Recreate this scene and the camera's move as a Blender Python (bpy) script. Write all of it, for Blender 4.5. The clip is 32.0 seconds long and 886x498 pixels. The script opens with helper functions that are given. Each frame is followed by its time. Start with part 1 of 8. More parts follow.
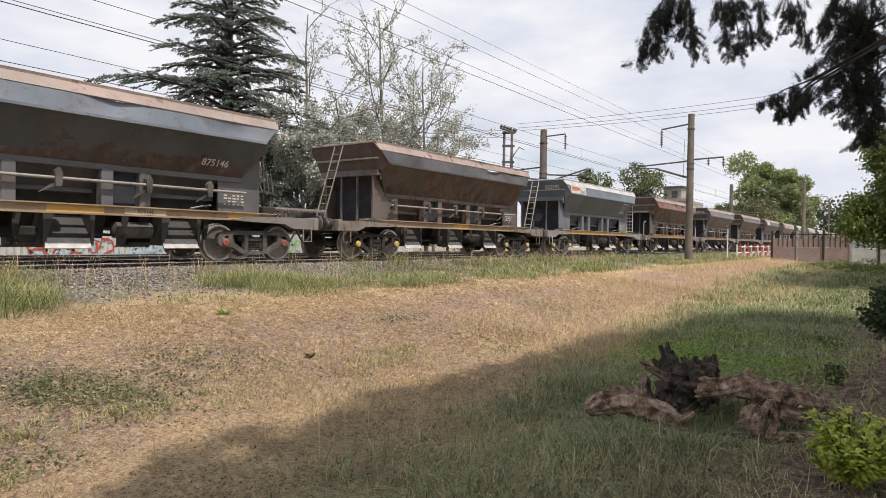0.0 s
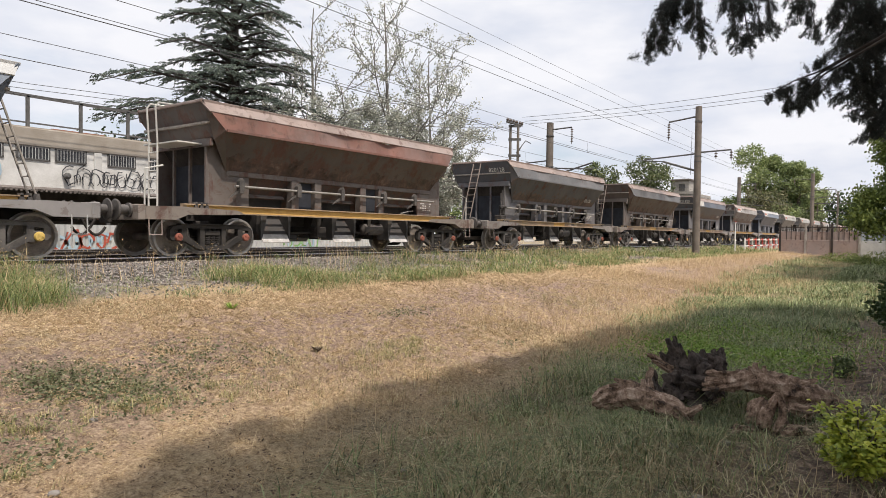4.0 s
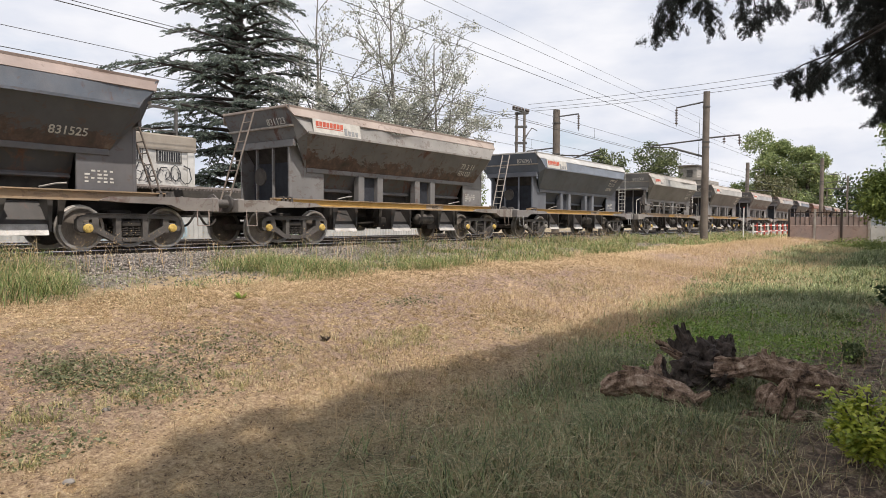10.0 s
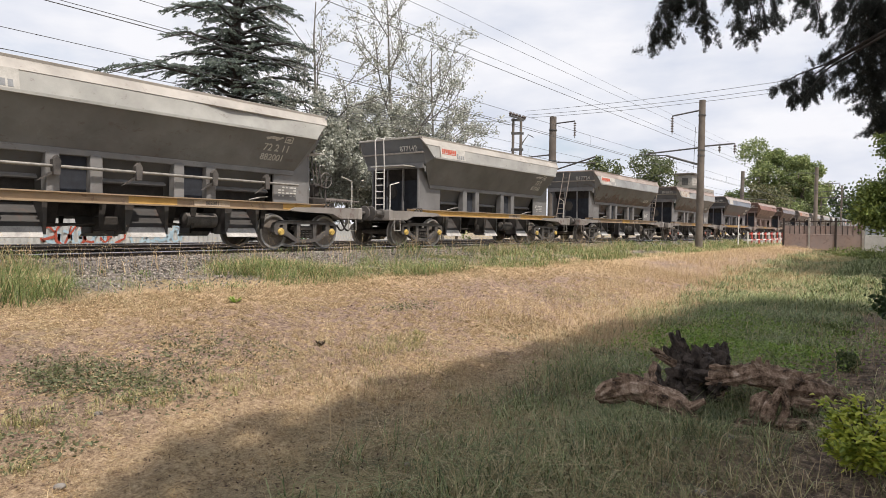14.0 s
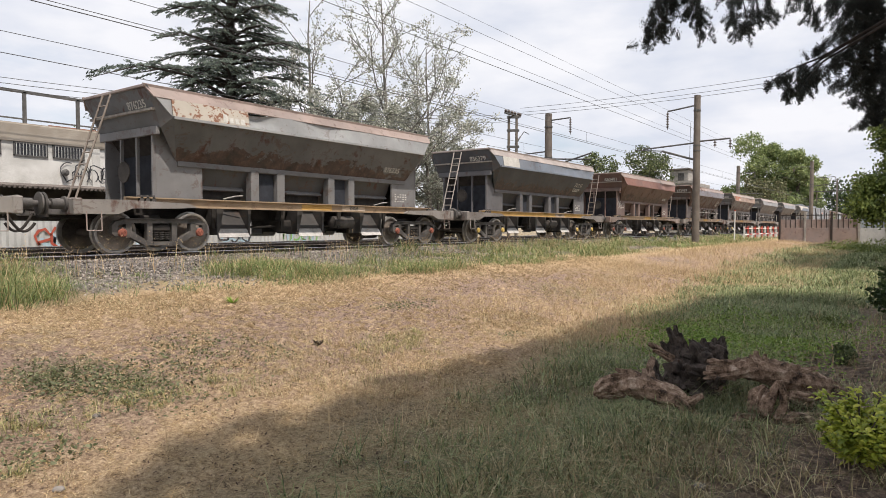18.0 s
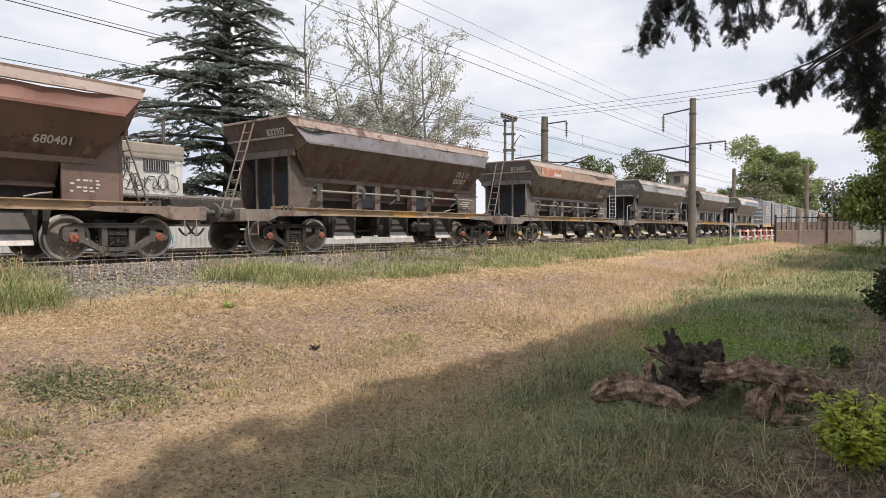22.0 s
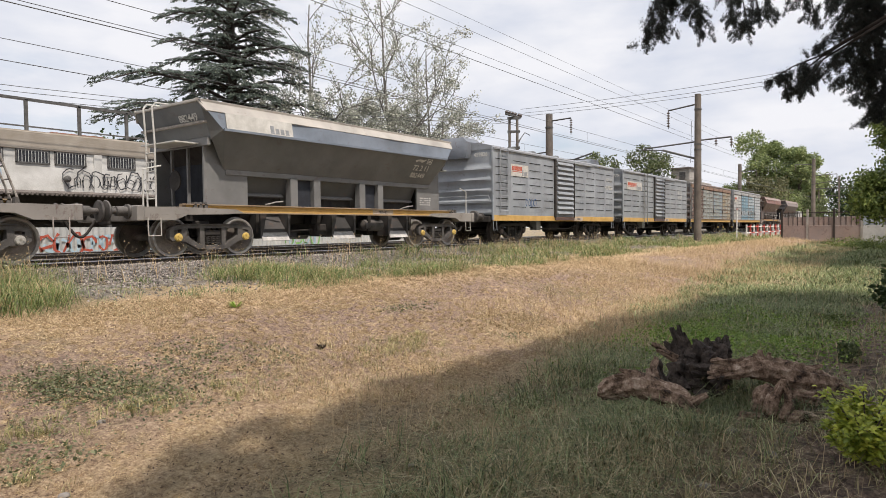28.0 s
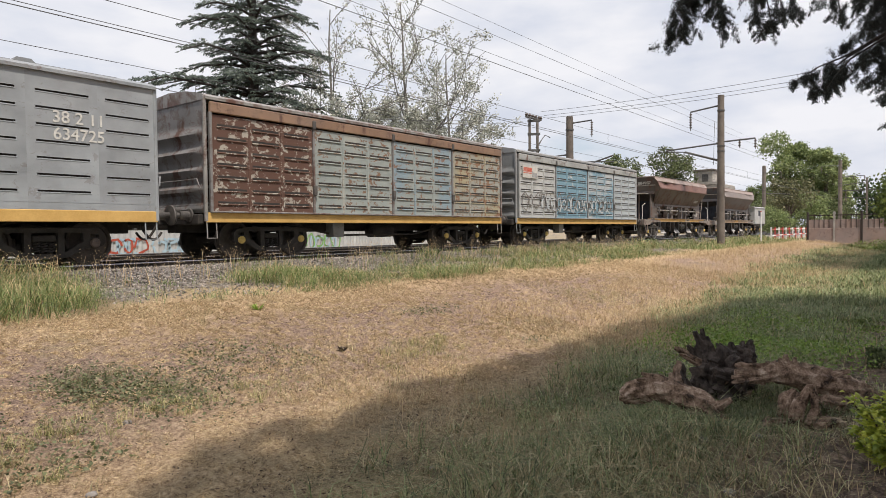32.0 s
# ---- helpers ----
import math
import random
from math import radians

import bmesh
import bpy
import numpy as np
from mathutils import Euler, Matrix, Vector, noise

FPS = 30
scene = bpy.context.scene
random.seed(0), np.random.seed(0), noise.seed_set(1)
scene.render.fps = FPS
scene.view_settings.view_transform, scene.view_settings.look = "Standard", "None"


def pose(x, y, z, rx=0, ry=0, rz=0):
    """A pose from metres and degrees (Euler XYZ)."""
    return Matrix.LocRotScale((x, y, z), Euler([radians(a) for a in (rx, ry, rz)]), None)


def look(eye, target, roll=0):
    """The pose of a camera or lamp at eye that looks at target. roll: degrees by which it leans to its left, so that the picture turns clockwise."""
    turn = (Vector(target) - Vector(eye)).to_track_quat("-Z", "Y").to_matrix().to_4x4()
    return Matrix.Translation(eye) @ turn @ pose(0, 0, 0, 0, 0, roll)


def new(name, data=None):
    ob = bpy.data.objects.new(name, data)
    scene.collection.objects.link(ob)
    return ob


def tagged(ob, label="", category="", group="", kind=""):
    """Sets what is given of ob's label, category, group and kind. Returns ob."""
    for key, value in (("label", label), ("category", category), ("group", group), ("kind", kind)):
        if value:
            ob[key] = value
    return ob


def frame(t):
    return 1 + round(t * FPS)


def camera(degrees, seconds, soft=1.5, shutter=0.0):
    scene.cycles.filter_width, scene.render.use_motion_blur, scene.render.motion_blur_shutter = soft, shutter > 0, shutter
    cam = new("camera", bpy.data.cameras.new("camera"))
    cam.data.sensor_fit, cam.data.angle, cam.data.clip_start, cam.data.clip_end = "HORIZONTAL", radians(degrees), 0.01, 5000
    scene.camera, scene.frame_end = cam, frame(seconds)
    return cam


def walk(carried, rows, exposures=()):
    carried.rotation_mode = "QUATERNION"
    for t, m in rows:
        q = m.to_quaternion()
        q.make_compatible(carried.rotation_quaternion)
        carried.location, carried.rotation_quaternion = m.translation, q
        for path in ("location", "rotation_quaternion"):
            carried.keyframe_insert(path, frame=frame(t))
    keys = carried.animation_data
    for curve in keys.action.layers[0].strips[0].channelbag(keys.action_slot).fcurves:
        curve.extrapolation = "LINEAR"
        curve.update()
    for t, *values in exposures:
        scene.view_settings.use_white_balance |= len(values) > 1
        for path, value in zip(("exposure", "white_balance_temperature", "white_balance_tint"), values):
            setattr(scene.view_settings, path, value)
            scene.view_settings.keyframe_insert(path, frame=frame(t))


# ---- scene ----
import functools

# ---------------------------------------------------------------- camera
# x runs along the track, y across it, z up; the rail tops lie at z = 1.
PATH = [
    (0.0, 0.002, 0.000, 1.575, 89.215, -0.908, -54.350),
    (0.5, 0.003, 0.002, 1.575, 89.061, -0.979, -54.333),
    (1.0, 0.004, 0.003, 1.574, 89.231, -0.995, -54.285),
    (1.5, 0.004, 0.003, 1.574, 89.242, -1.029, -54.136),
    (2.0, 0.004, 0.003, 1.573, 88.962, -0.820, -54.017),
    (2.5, 0.005, 0.003, 1.572, 88.792, -0.834, -53.996),
    (3.0, 0.005, 0.002, 1.572, 88.898, -1.025, -53.967),
    (3.5, 0.003, 0.001, 1.572, 88.838, -0.919, -53.890),
    (5.5, 0.002, 0.001, 1.571, 87.997, -0.551, -53.594),
    (6.0, 0.001, 0.001, 1.571, 88.016, -0.867, -53.472),
    (6.5, -0.001, 0.001, 1.571, 88.226, -0.867, -53.256),
    (7.0, -0.003, 0.000, 1.571, 88.115, -0.695, -53.236),
    (7.5, -0.003, -0.000, 1.572, 87.944, -0.699, -53.344),
    (8.0, -0.001, -0.000, 1.572, 87.818, -0.581, -53.444),
    (8.5, 0.000, 0.000, 1.572, 87.860, -0.511, -53.459),
    (9.0, -0.000, 0.001, 1.571, 87.660, -0.467, -53.337),
    (9.5, -0.002, 0.002, 1.571, 87.565, -0.336, -53.245),
    (10.0, -0.002, 0.003, 1.572, 87.644, -0.249, -53.193),
    (10.5, -0.002, 0.003, 1.573, 87.753, -0.325, -53.134),
    (11.0, -0.002, 0.003, 1.573, 87.771, -0.375, -53.098),
    (11.5, -0.001, 0.003, 1.572, 87.847, -0.371, -53.160),
    (12.0, -0.000, 0.004, 1.571, 87.835, -0.280, -53.090),
    (12.5, -0.001, 0.005, 1.571, 87.790, -0.304, -53.142),
    (13.0, -0.001, 0.005, 1.572, 87.954, -0.473, -53.219),
    (13.5, -0.001, 0.006, 1.572, 88.134, -0.407, -53.425),
    (14.0, -0.000, 0.007, 1.572, 88.148, -0.750, -53.563),
    (14.5, 0.000, 0.007, 1.571, 88.136, -0.724, -53.593),
    (16.5, 0.003, 0.007, 1.570, 87.890, -0.317, -53.843),
    (17.0, 0.003, 0.007, 1.570, 87.949, -0.328, -53.967),
    (17.5, 0.003, 0.007, 1.571, 87.977, -0.306, -53.927),
    (18.0, 0.002, 0.007, 1.571, 87.978, -0.077, -53.845),
    (18.5, 0.001, 0.007, 1.572, 87.977, -0.133, -53.732),
    (19.0, -0.001, 0.005, 1.573, 87.947, -0.091, -53.826),
    (19.5, -0.002, 0.004, 1.573, 87.963, 0.076, -53.994),
    (20.0, -0.002, 0.004, 1.574, 87.929, -0.098, -54.318),
    (20.5, 0.000, 0.005, 1.574, 87.736, -0.069, -54.544),
    (21.0, 0.003, 0.006, 1.574, 87.729, 0.283, -54.421),
    (21.5, 0.004, 0.007, 1.574, 87.962, 0.288, -54.265),
    (22.0, 0.001, 0.006, 1.575, 88.293, 0.121, -54.139),
    (22.5, -0.003, 0.005, 1.575, 88.466, -0.093, -54.036),
    (23.0, -0.004, 0.005, 1.574, 88.278, -0.025, -54.008),
    (23.5, -0.003, 0.005, 1.573, 88.047, 0.162, -53.934),
    (24.0, -0.001, 0.005, 1.572, 88.045, 0.202, -53.811),
    (24.5, 0.000, 0.005, 1.572, 87.901, 0.368, -53.931),
    (25.0, 0.002, 0.005, 1.572, 87.894, 0.358, -53.999),
    (25.5, 0.003, 0.005, 1.573, 87.864, 0.424, -54.006),
    (27.5, 0.001, 0.007, 1.575, 88.029, 0.574, -53.927),
    (28.0, 0.001, 0.007, 1.575, 88.137, 0.584, -53.686),
    (28.5, -0.002, 0.006, 1.576, 88.223, 0.542, -53.245),
    (29.0, -0.006, 0.006, 1.577, 88.170, 0.511, -52.967),
    (29.5, -0.010, 0.005, 1.577, 88.141, 0.634, -52.866),
    (30.0, -0.012, 0.005, 1.577, 88.207, 0.673, -52.789),
    (30.5, -0.013, 0.005, 1.578, 88.321, 0.571, -52.646),
    (31.0, -0.013, 0.005, 1.578, 88.388, 0.563, -52.495),
    (31.5, -0.011, 0.006, 1.577, 88.327, 0.627, -52.301),
    (32.0, -0.009, 0.008, 1.577, 88.411, 0.644, -51.922),
]
cam = camera(69.04, 32.0, soft=0.85)
walk(cam, [(t, pose(x, y, z, rx, ry, rz)) for t, x, y, z, rx, ry, rz in PATH], [(0.0, -0.04), (5.0, 0.0), (26.0, 0.0), (29.0, -0.08), (32.0, -0.08)])

# how far the train has run by each time, and where its wagons stand along it
RUN = [
    (0.0, -78.12), (1.0, -70.26), (2.0, -62.39), (3.0, -54.44), (3.5, -50.48), (5.5, -34.31), (6.0, -30.18), (7.0, -22.06), (8.0, -13.95), (9.0, -5.53), (10.0, 2.73), (11.0, 11.13), (12.0, 19.54), (13.0, 28.02), (14.0, 36.54), (14.5, 40.95), (16.5, 58.62), (17.0, 62.96), (18.0, 71.80), (19.0, 80.59), (20.0, 89.30), (21.0, 98.44), (22.0, 107.40), (23.0, 116.38), (24.0, 125.57), (25.0, 134.69), (27.5, 157.71), (28.0, 162.37), (29.0, 171.73), (30.0, 181.35), (31.0, 190.93), (32.0, 200.45),
]
HOPPER_AT = [-72.28, -59.28, -46.51, -33.49, -20.35, -7.58, 5.14, 17.93, 30.57, 43.70, 57.13, 70.47, 83.59, 96.69, 109.80, 122.97, 135.64, 148.75, 162.01, 175.33, 240.00, 253.10]
BOX_AT = [182.54, 195.50, 208.20, 220.83, 260.30]
RAIL_Z = 1.0
TRACK_Y = 13.95
WHEEL_R = 0.43

# ---------------------------------------------------------------- light
SUN_EL, SUN_AZ = radians(62), radians(-110)   # the sun stands behind the camera, a little to the left
world = bpy.data.worlds.new("world")
scene.world = world
world.use_nodes = True


def build_sky():
    nt = world.node_tree
    nt.nodes.clear()
    out = nt.nodes.new("ShaderNodeOutputWorld")
    bg = nt.nodes.new("ShaderNodeBackground")
    sky = nt.nodes.new("ShaderNodeTexSky")
    sky.sky_type = "NISHITA"
    sky.sun_disc = False
    sky.sun_elevation = SUN_EL
    sky.sun_rotation = radians(90) - SUN_AZ
    sky.air_density, sky.dust_density, sky.ozone_density = 1.0, 2.0, 1.0
    dim = nt.nodes.new("ShaderNodeVectorMath")
    dim.operation = "SCALE"
    dim.inputs[3].default_value = 0.15
    nt.links.new(sky.outputs[0], dim.inputs[0])
    co = nt.nodes.new("ShaderNodeTexCoord")
    mp = nt.nodes.new("ShaderNodeMapping")
    mp.inputs["Scale"].default_value = (1.5, 1.5, 4.2)
    mp.inputs["Location"].default_value = (3.1, 0.4, 0.25)
    nt.links.new(co.outputs["Generated"], mp.inputs[0])
    n1 = nt.nodes.new("ShaderNodeTexNoise")
    n1.inputs["Scale"].default_value = 1.6
    n1.inputs["Detail"].default_value = 7
    n1.inputs["Roughness"].default_value = 0.55
    nt.links.new(mp.outputs[0], n1.inputs["Vector"])
    cover = nt.nodes.new("ShaderNodeValToRGB")
    cover.color_ramp.elements[0].position, cover.color_ramp.elements[0].color = 0.26, (0.25, 0.25, 0.25, 1)
    cover.color_ramp.elements[1].position, cover.color_ramp.elements[1].color = 0.46, (1, 1, 1, 1)
    nt.links.new(n1.outputs[0], cover.inputs[0])
    n2 = nt.nodes.new("ShaderNodeTexNoise")
    n2.inputs["Scale"].default_value = 3.4
    n2.inputs["Detail"].default_value = 6
    nt.links.new(mp.outputs[0], n2.inputs["Vector"])
    cloud = nt.nodes.new("ShaderNodeValToRGB")
    cloud.color_ramp.elements[0].position, cloud.color_ramp.elements[0].color = 0.35, (0.71, 0.75, 0.86, 1)
    cloud.color_ramp.elements[1].position, cloud.color_ramp.elements[1].color = 0.62, (0.945, 0.945, 0.99, 1)
    nt.links.new(n2.outputs[0], cloud.inputs[0])
    mix = nt.nodes.new("ShaderNodeMix")
    mix.data_type = "RGBA"
    nt.links.new(cover.outputs[0], mix.inputs[0])
    nt.links.new(dim.outputs[0], mix.inputs[6])
    nt.links.new(cloud.outputs[0], mix.inputs[7])
    nt.links.new(mix.outputs[2], bg.inputs[0])
    bg.inputs[1].default_value = 1.0
    nt.links.new(bg.outputs[0], out.inputs[0])


build_sky()
sun = new("sun", bpy.data.lights.new("sun", "SUN"))
sun.data.energy, sun.data.angle, sun.data.color = 4.85, radians(1.0), (1.0, 0.91, 0.822)
SUN_DIR = Vector((math.cos(SUN_EL) * math.cos(SUN_AZ), math.cos(SUN_EL) * math.sin(SUN_AZ), math.sin(SUN_EL)))
sun.matrix_world = look(SUN_DIR * 60, (0, 0, 0))
scene.view_settings.exposure = 0.0

# ---------------------------------------------------------------- materials


class Nodes:
    """A short way to write node trees."""

    def __init__(self, name):
        self.mat = bpy.data.materials.new(name)
        self.mat.use_nodes = True
        self.t = self.mat.node_tree
        self.bsdf = self.t.nodes["Principled BSDF"]
        co = self.t.nodes.new("ShaderNodeTexCoord")
        self.obj = co.outputs["Object"]
        self.rnd = self.t.nodes.new("ShaderNodeObjectInfo").outputs["Random"]

    def link(self, a, b):
        self.t.links.new(a, b)

    def mapped(self, vec, scale=(1, 1, 1), shift=None):
        m = self.t.nodes.new("ShaderNodeMapping")
        m.inputs["Scale"].default_value = scale
        self.link(vec, m.inputs[0])
        if shift is not None:
            c = self.t.nodes.new("ShaderNodeCombineXYZ")
            k = self.math("MULTIPLY", shift, 37.0)
            self.link(k, c.inputs[0])
            self.link(k, c.inputs[1])
            self.link(c.outputs[0], m.inputs["Location"])
        return m.outputs[0]

    def noise(self, scale, detail=4.0, rough=0.55, vec=None, distort=0.0):
        n = self.t.nodes.new("ShaderNodeTexNoise")
        n.inputs["Scale"].default_value = scale
        n.inputs["Detail"].default_value = detail
        n.inputs["Roughness"].default_value = rough
        n.inputs["Distortion"].default_value = distort
        self.link(vec if vec is not None else self.obj, n.inputs["Vector"])
        return n.outputs[0]

    def math(self, op, a, b=0.0):
        n = self.t.nodes.new("ShaderNodeMath")
        n.operation = op
        for k, v in enumerate((a, b)):
            if isinstance(v, (int, float)):
                n.inputs[k].default_value = v
            else:
                self.link(v, n.inputs[k])
        return n.outputs[0]

    def ramp(self, fac, stops):
        n = self.t.nodes.new("ShaderNodeValToRGB")
        while len(n.color_ramp.elements) < len(stops):
            n.color_ramp.elements.new(0.5)
        for e, (p, c) in zip(n.color_ramp.elements, stops):
            e.position = p
            e.color = (c, c, c, 1) if isinstance(c, (int, float)) else (*c, 1)
        self.link(fac, n.inputs[0])
        return n.outputs[0]

    def mix(self, fac, a, b, how="MIX"):
        n = self.t.nodes.new("ShaderNodeMix")
        n.data_type, n.blend_type = "RGBA", how
        for k, v in ((0, fac), (6, a), (7, b)):
            if isinstance(v, (int, float)):
                n.inputs[k].default_value = v
            elif isinstance(v, tuple):
                n.inputs[k].default_value = (*v, 1)
            else:
                self.link(v, n.inputs[k])
        return n.outputs[2]

    def xyz(self, vec):
        n = self.t.nodes.new("ShaderNodeSeparateXYZ")
        self.link(vec, n.inputs[0])
        return n.outputs

    def done(self, colour, rough=0.8, metal=0.0, bump=None, strength=0.3, distance=0.01):
        b = self.bsdf
        for key, v in (("Base Color", colour), ("Roughness", rough), ("Metallic", metal)):
            if isinstance(v, tuple):
                b.inputs[key].default_value = (*v, 1)
            elif isinstance(v, (int, float)):
                b.inputs[key].default_value = v
            else:
                self.link(v, b.inputs[key])
        if bump is not None:
            n = self.t.nodes.new("ShaderNodeBump")
            n.inputs["Strength"].default_value = strength
            n.inputs["Distance"].default_value = distance
            self.link(bump, n.inputs["Height"])
            self.link(n.outputs[0], b.inputs["Normal"])
        return self.mat


def mul(c, k):
    return tuple(min(1.0, v * k) for v in c)


RUST = (0.098, 0.050, 0.038)


@functools.lru_cache(None)
def paint(base, rust=0.3, dust=0.3, rough=0.55, band=0.0):
    """Old wagon paint: faded patches, rust streaks that run down, dust."""
    n = Nodes("wagon_paint")
    far = n.mapped(n.obj, (1, 1, 1), n.rnd)
    fade = n.noise(0.9, 5, 0.6, far)
    col = n.mix(n.ramp(fade, [(0.3, 0.0), (0.7, 1.0)]), mul(base, 0.72), mul(base, 1.25))
    streak = n.noise(1.0, 6, 0.65, n.mapped(n.obj, (3.2, 3.2, 0.55), n.rnd), 0.4)
    blot = n.noise(1.7, 6, 0.7, far, 0.3)
    where = n.math("ADD", n.math("MULTIPLY", streak, 0.5), n.math("MULTIPLY", blot, 0.5))
    edge = 0.66 - 0.24 * rust
    mask = n.ramp(where, [(edge, 0.0), (edge + 0.07, 1.0)])
    fine = n.noise(38, 3, 0.6)
    rustc = n.mix(fine, mul(RUST, 0.6), mul(RUST, 1.5))
    col = n.mix(n.math("MULTIPLY", mask, min(1.0, 0.55 + rust)), col, rustc)
    flake = n.ramp(n.noise(2.6, 9, 0.75, n.mapped(n.obj, (1.0, 1.0, 1.6), n.rnd), 0.6), [(0.60 - 0.1 * rust, 0.0), (0.63 - 0.1 * rust, 1.0)])
    col = n.mix(n.math("MULTIPLY", flake, 0.25 + 0.55 * rust), col, n.mix(fine, (0.05, 0.03, 0.022), (0.15, 0.085, 0.055)))
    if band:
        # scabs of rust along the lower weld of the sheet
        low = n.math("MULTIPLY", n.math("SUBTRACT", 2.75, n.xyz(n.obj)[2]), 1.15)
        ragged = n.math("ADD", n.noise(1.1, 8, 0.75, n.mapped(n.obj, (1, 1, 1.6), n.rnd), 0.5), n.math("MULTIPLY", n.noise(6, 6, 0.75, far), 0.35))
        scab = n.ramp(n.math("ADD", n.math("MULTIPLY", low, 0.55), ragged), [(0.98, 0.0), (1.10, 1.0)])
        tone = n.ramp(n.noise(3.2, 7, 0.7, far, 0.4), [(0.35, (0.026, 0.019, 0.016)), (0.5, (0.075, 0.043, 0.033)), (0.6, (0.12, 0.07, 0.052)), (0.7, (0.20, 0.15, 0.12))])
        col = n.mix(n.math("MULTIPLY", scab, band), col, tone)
    grime = n.ramp(n.noise(0.6, 7, 0.7, n.mapped(n.obj, (1.4, 1.4, 0.9), n.rnd)), [(0.42, 0.0), (0.7, 1.0)])
    col = n.mix(n.math("MULTIPLY", grime, dust), col, (0.265, 0.24, 0.232))
    scratch = n.ramp(n.noise(7, 8, 0.8, n.mapped(n.obj, (1, 1, 4), n.rnd)), [(0.66, 0.0), (0.72, 1.0)])
    col = n.mix(n.math("MULTIPLY", scratch, 0.35), col, mul(base, 0.35))
    return n.done(col, n.math("ADD", n.math("MULTIPLY", mask, 0.3), rough), 0.0, n.math("ADD", fine, n.math("MULTIPLY", blot, 3.0)), 0.25, 0.006)


@functools.lru_cache(None)
def peeled(base, under, amount, third=None):
    """Paint that has come off in scabs and shows another coat, with a broad stain of a third colour."""
    n = Nodes("peeled_paint")
    v = n.mapped(n.obj, (1, 1, 1), n.rnd)
    fade = n.noise(1.2, 5, 0.6, v)
    col = n.mix(fade, mul(base, 0.7), mul(base, 1.3))
    if third:
        col = n.mix(n.ramp(n.noise(0.55, 4, 0.5, v), [(0.48, 0.0), (0.58, 1.0)]), col, third)
    scab = n.ramp(n.noise(4.5, 9, 0.72, n.mapped(n.obj, (1, 1, 1.3), n.rnd), 0.5), [(0.62 - 0.2 * amount, 0.0), (0.635 - 0.2 * amount, 1.0)])
    fine = n.noise(40, 3, 0.6)
    col = n.mix(scab, col, n.mix(fine, mul(under, 0.75), mul(under, 1.2)))
    return n.done(col, 0.75, 0.0, n.math("ADD", fine, n.math("MULTIPLY", scab, -1.5)), 0.3, 0.006)


@functools.lru_cache(None)
def plain(name, a, b, scale=6.0, rough=0.8, metal=0.0, bump=0.3, fine=60.0, distance=0.006):
    """Two tones in patches with a fine grain over them."""
    n = Nodes(name)
    v = n.mapped(n.obj, (1, 1, 1), n.rnd)
    big, small = n.noise(scale, 5, 0.6, v), n.noise(fine, 3, 0.6, v)
    f = n.math("ADD", n.math("MULTIPLY", big, 0.7), n.math("MULTIPLY", small, 0.3))
    return n.done(n.ramp(f, [(0.34, a), (0.66, b)]), rough, metal, f, bump, distance)


@functools.lru_cache(None)
def leaf_mat(name, a, b, c=None, rough=0.6):
    """Leaves that differ one from the next, and let some light through."""
    n = Nodes(name)
    geo = n.t.nodes.new("ShaderNodeNewGeometry")
    big = n.noise(0.5, 3, 0.5)
    f = n.math("ADD", n.math("MULTIPLY", geo.outputs["Random Per Island"], 0.65), n.math("MULTIPLY", big, 0.35))
    stops = [(0.15, a), (0.6, b)] + ([(0.92, c)] if c else [])
    col = n.ramp(f, stops)
    mat = n.done(col, rough)
    tr = n.t.nodes.new("ShaderNodeBsdfTranslucent")
    n.link(col, tr.inputs[0])
    ms = n.t.nodes.new("ShaderNodeMixShader")
    ms.inputs[0].default_value = 0.25
    n.link(n.bsdf.outputs[0], ms.inputs[1])
    n.link(tr.outputs[0], ms.inputs[2])
    n.link(ms.outputs[0], n.t.nodes["Material Output"].inputs[0])
    return mat


# ---------------------------------------------------------------- mesh tools


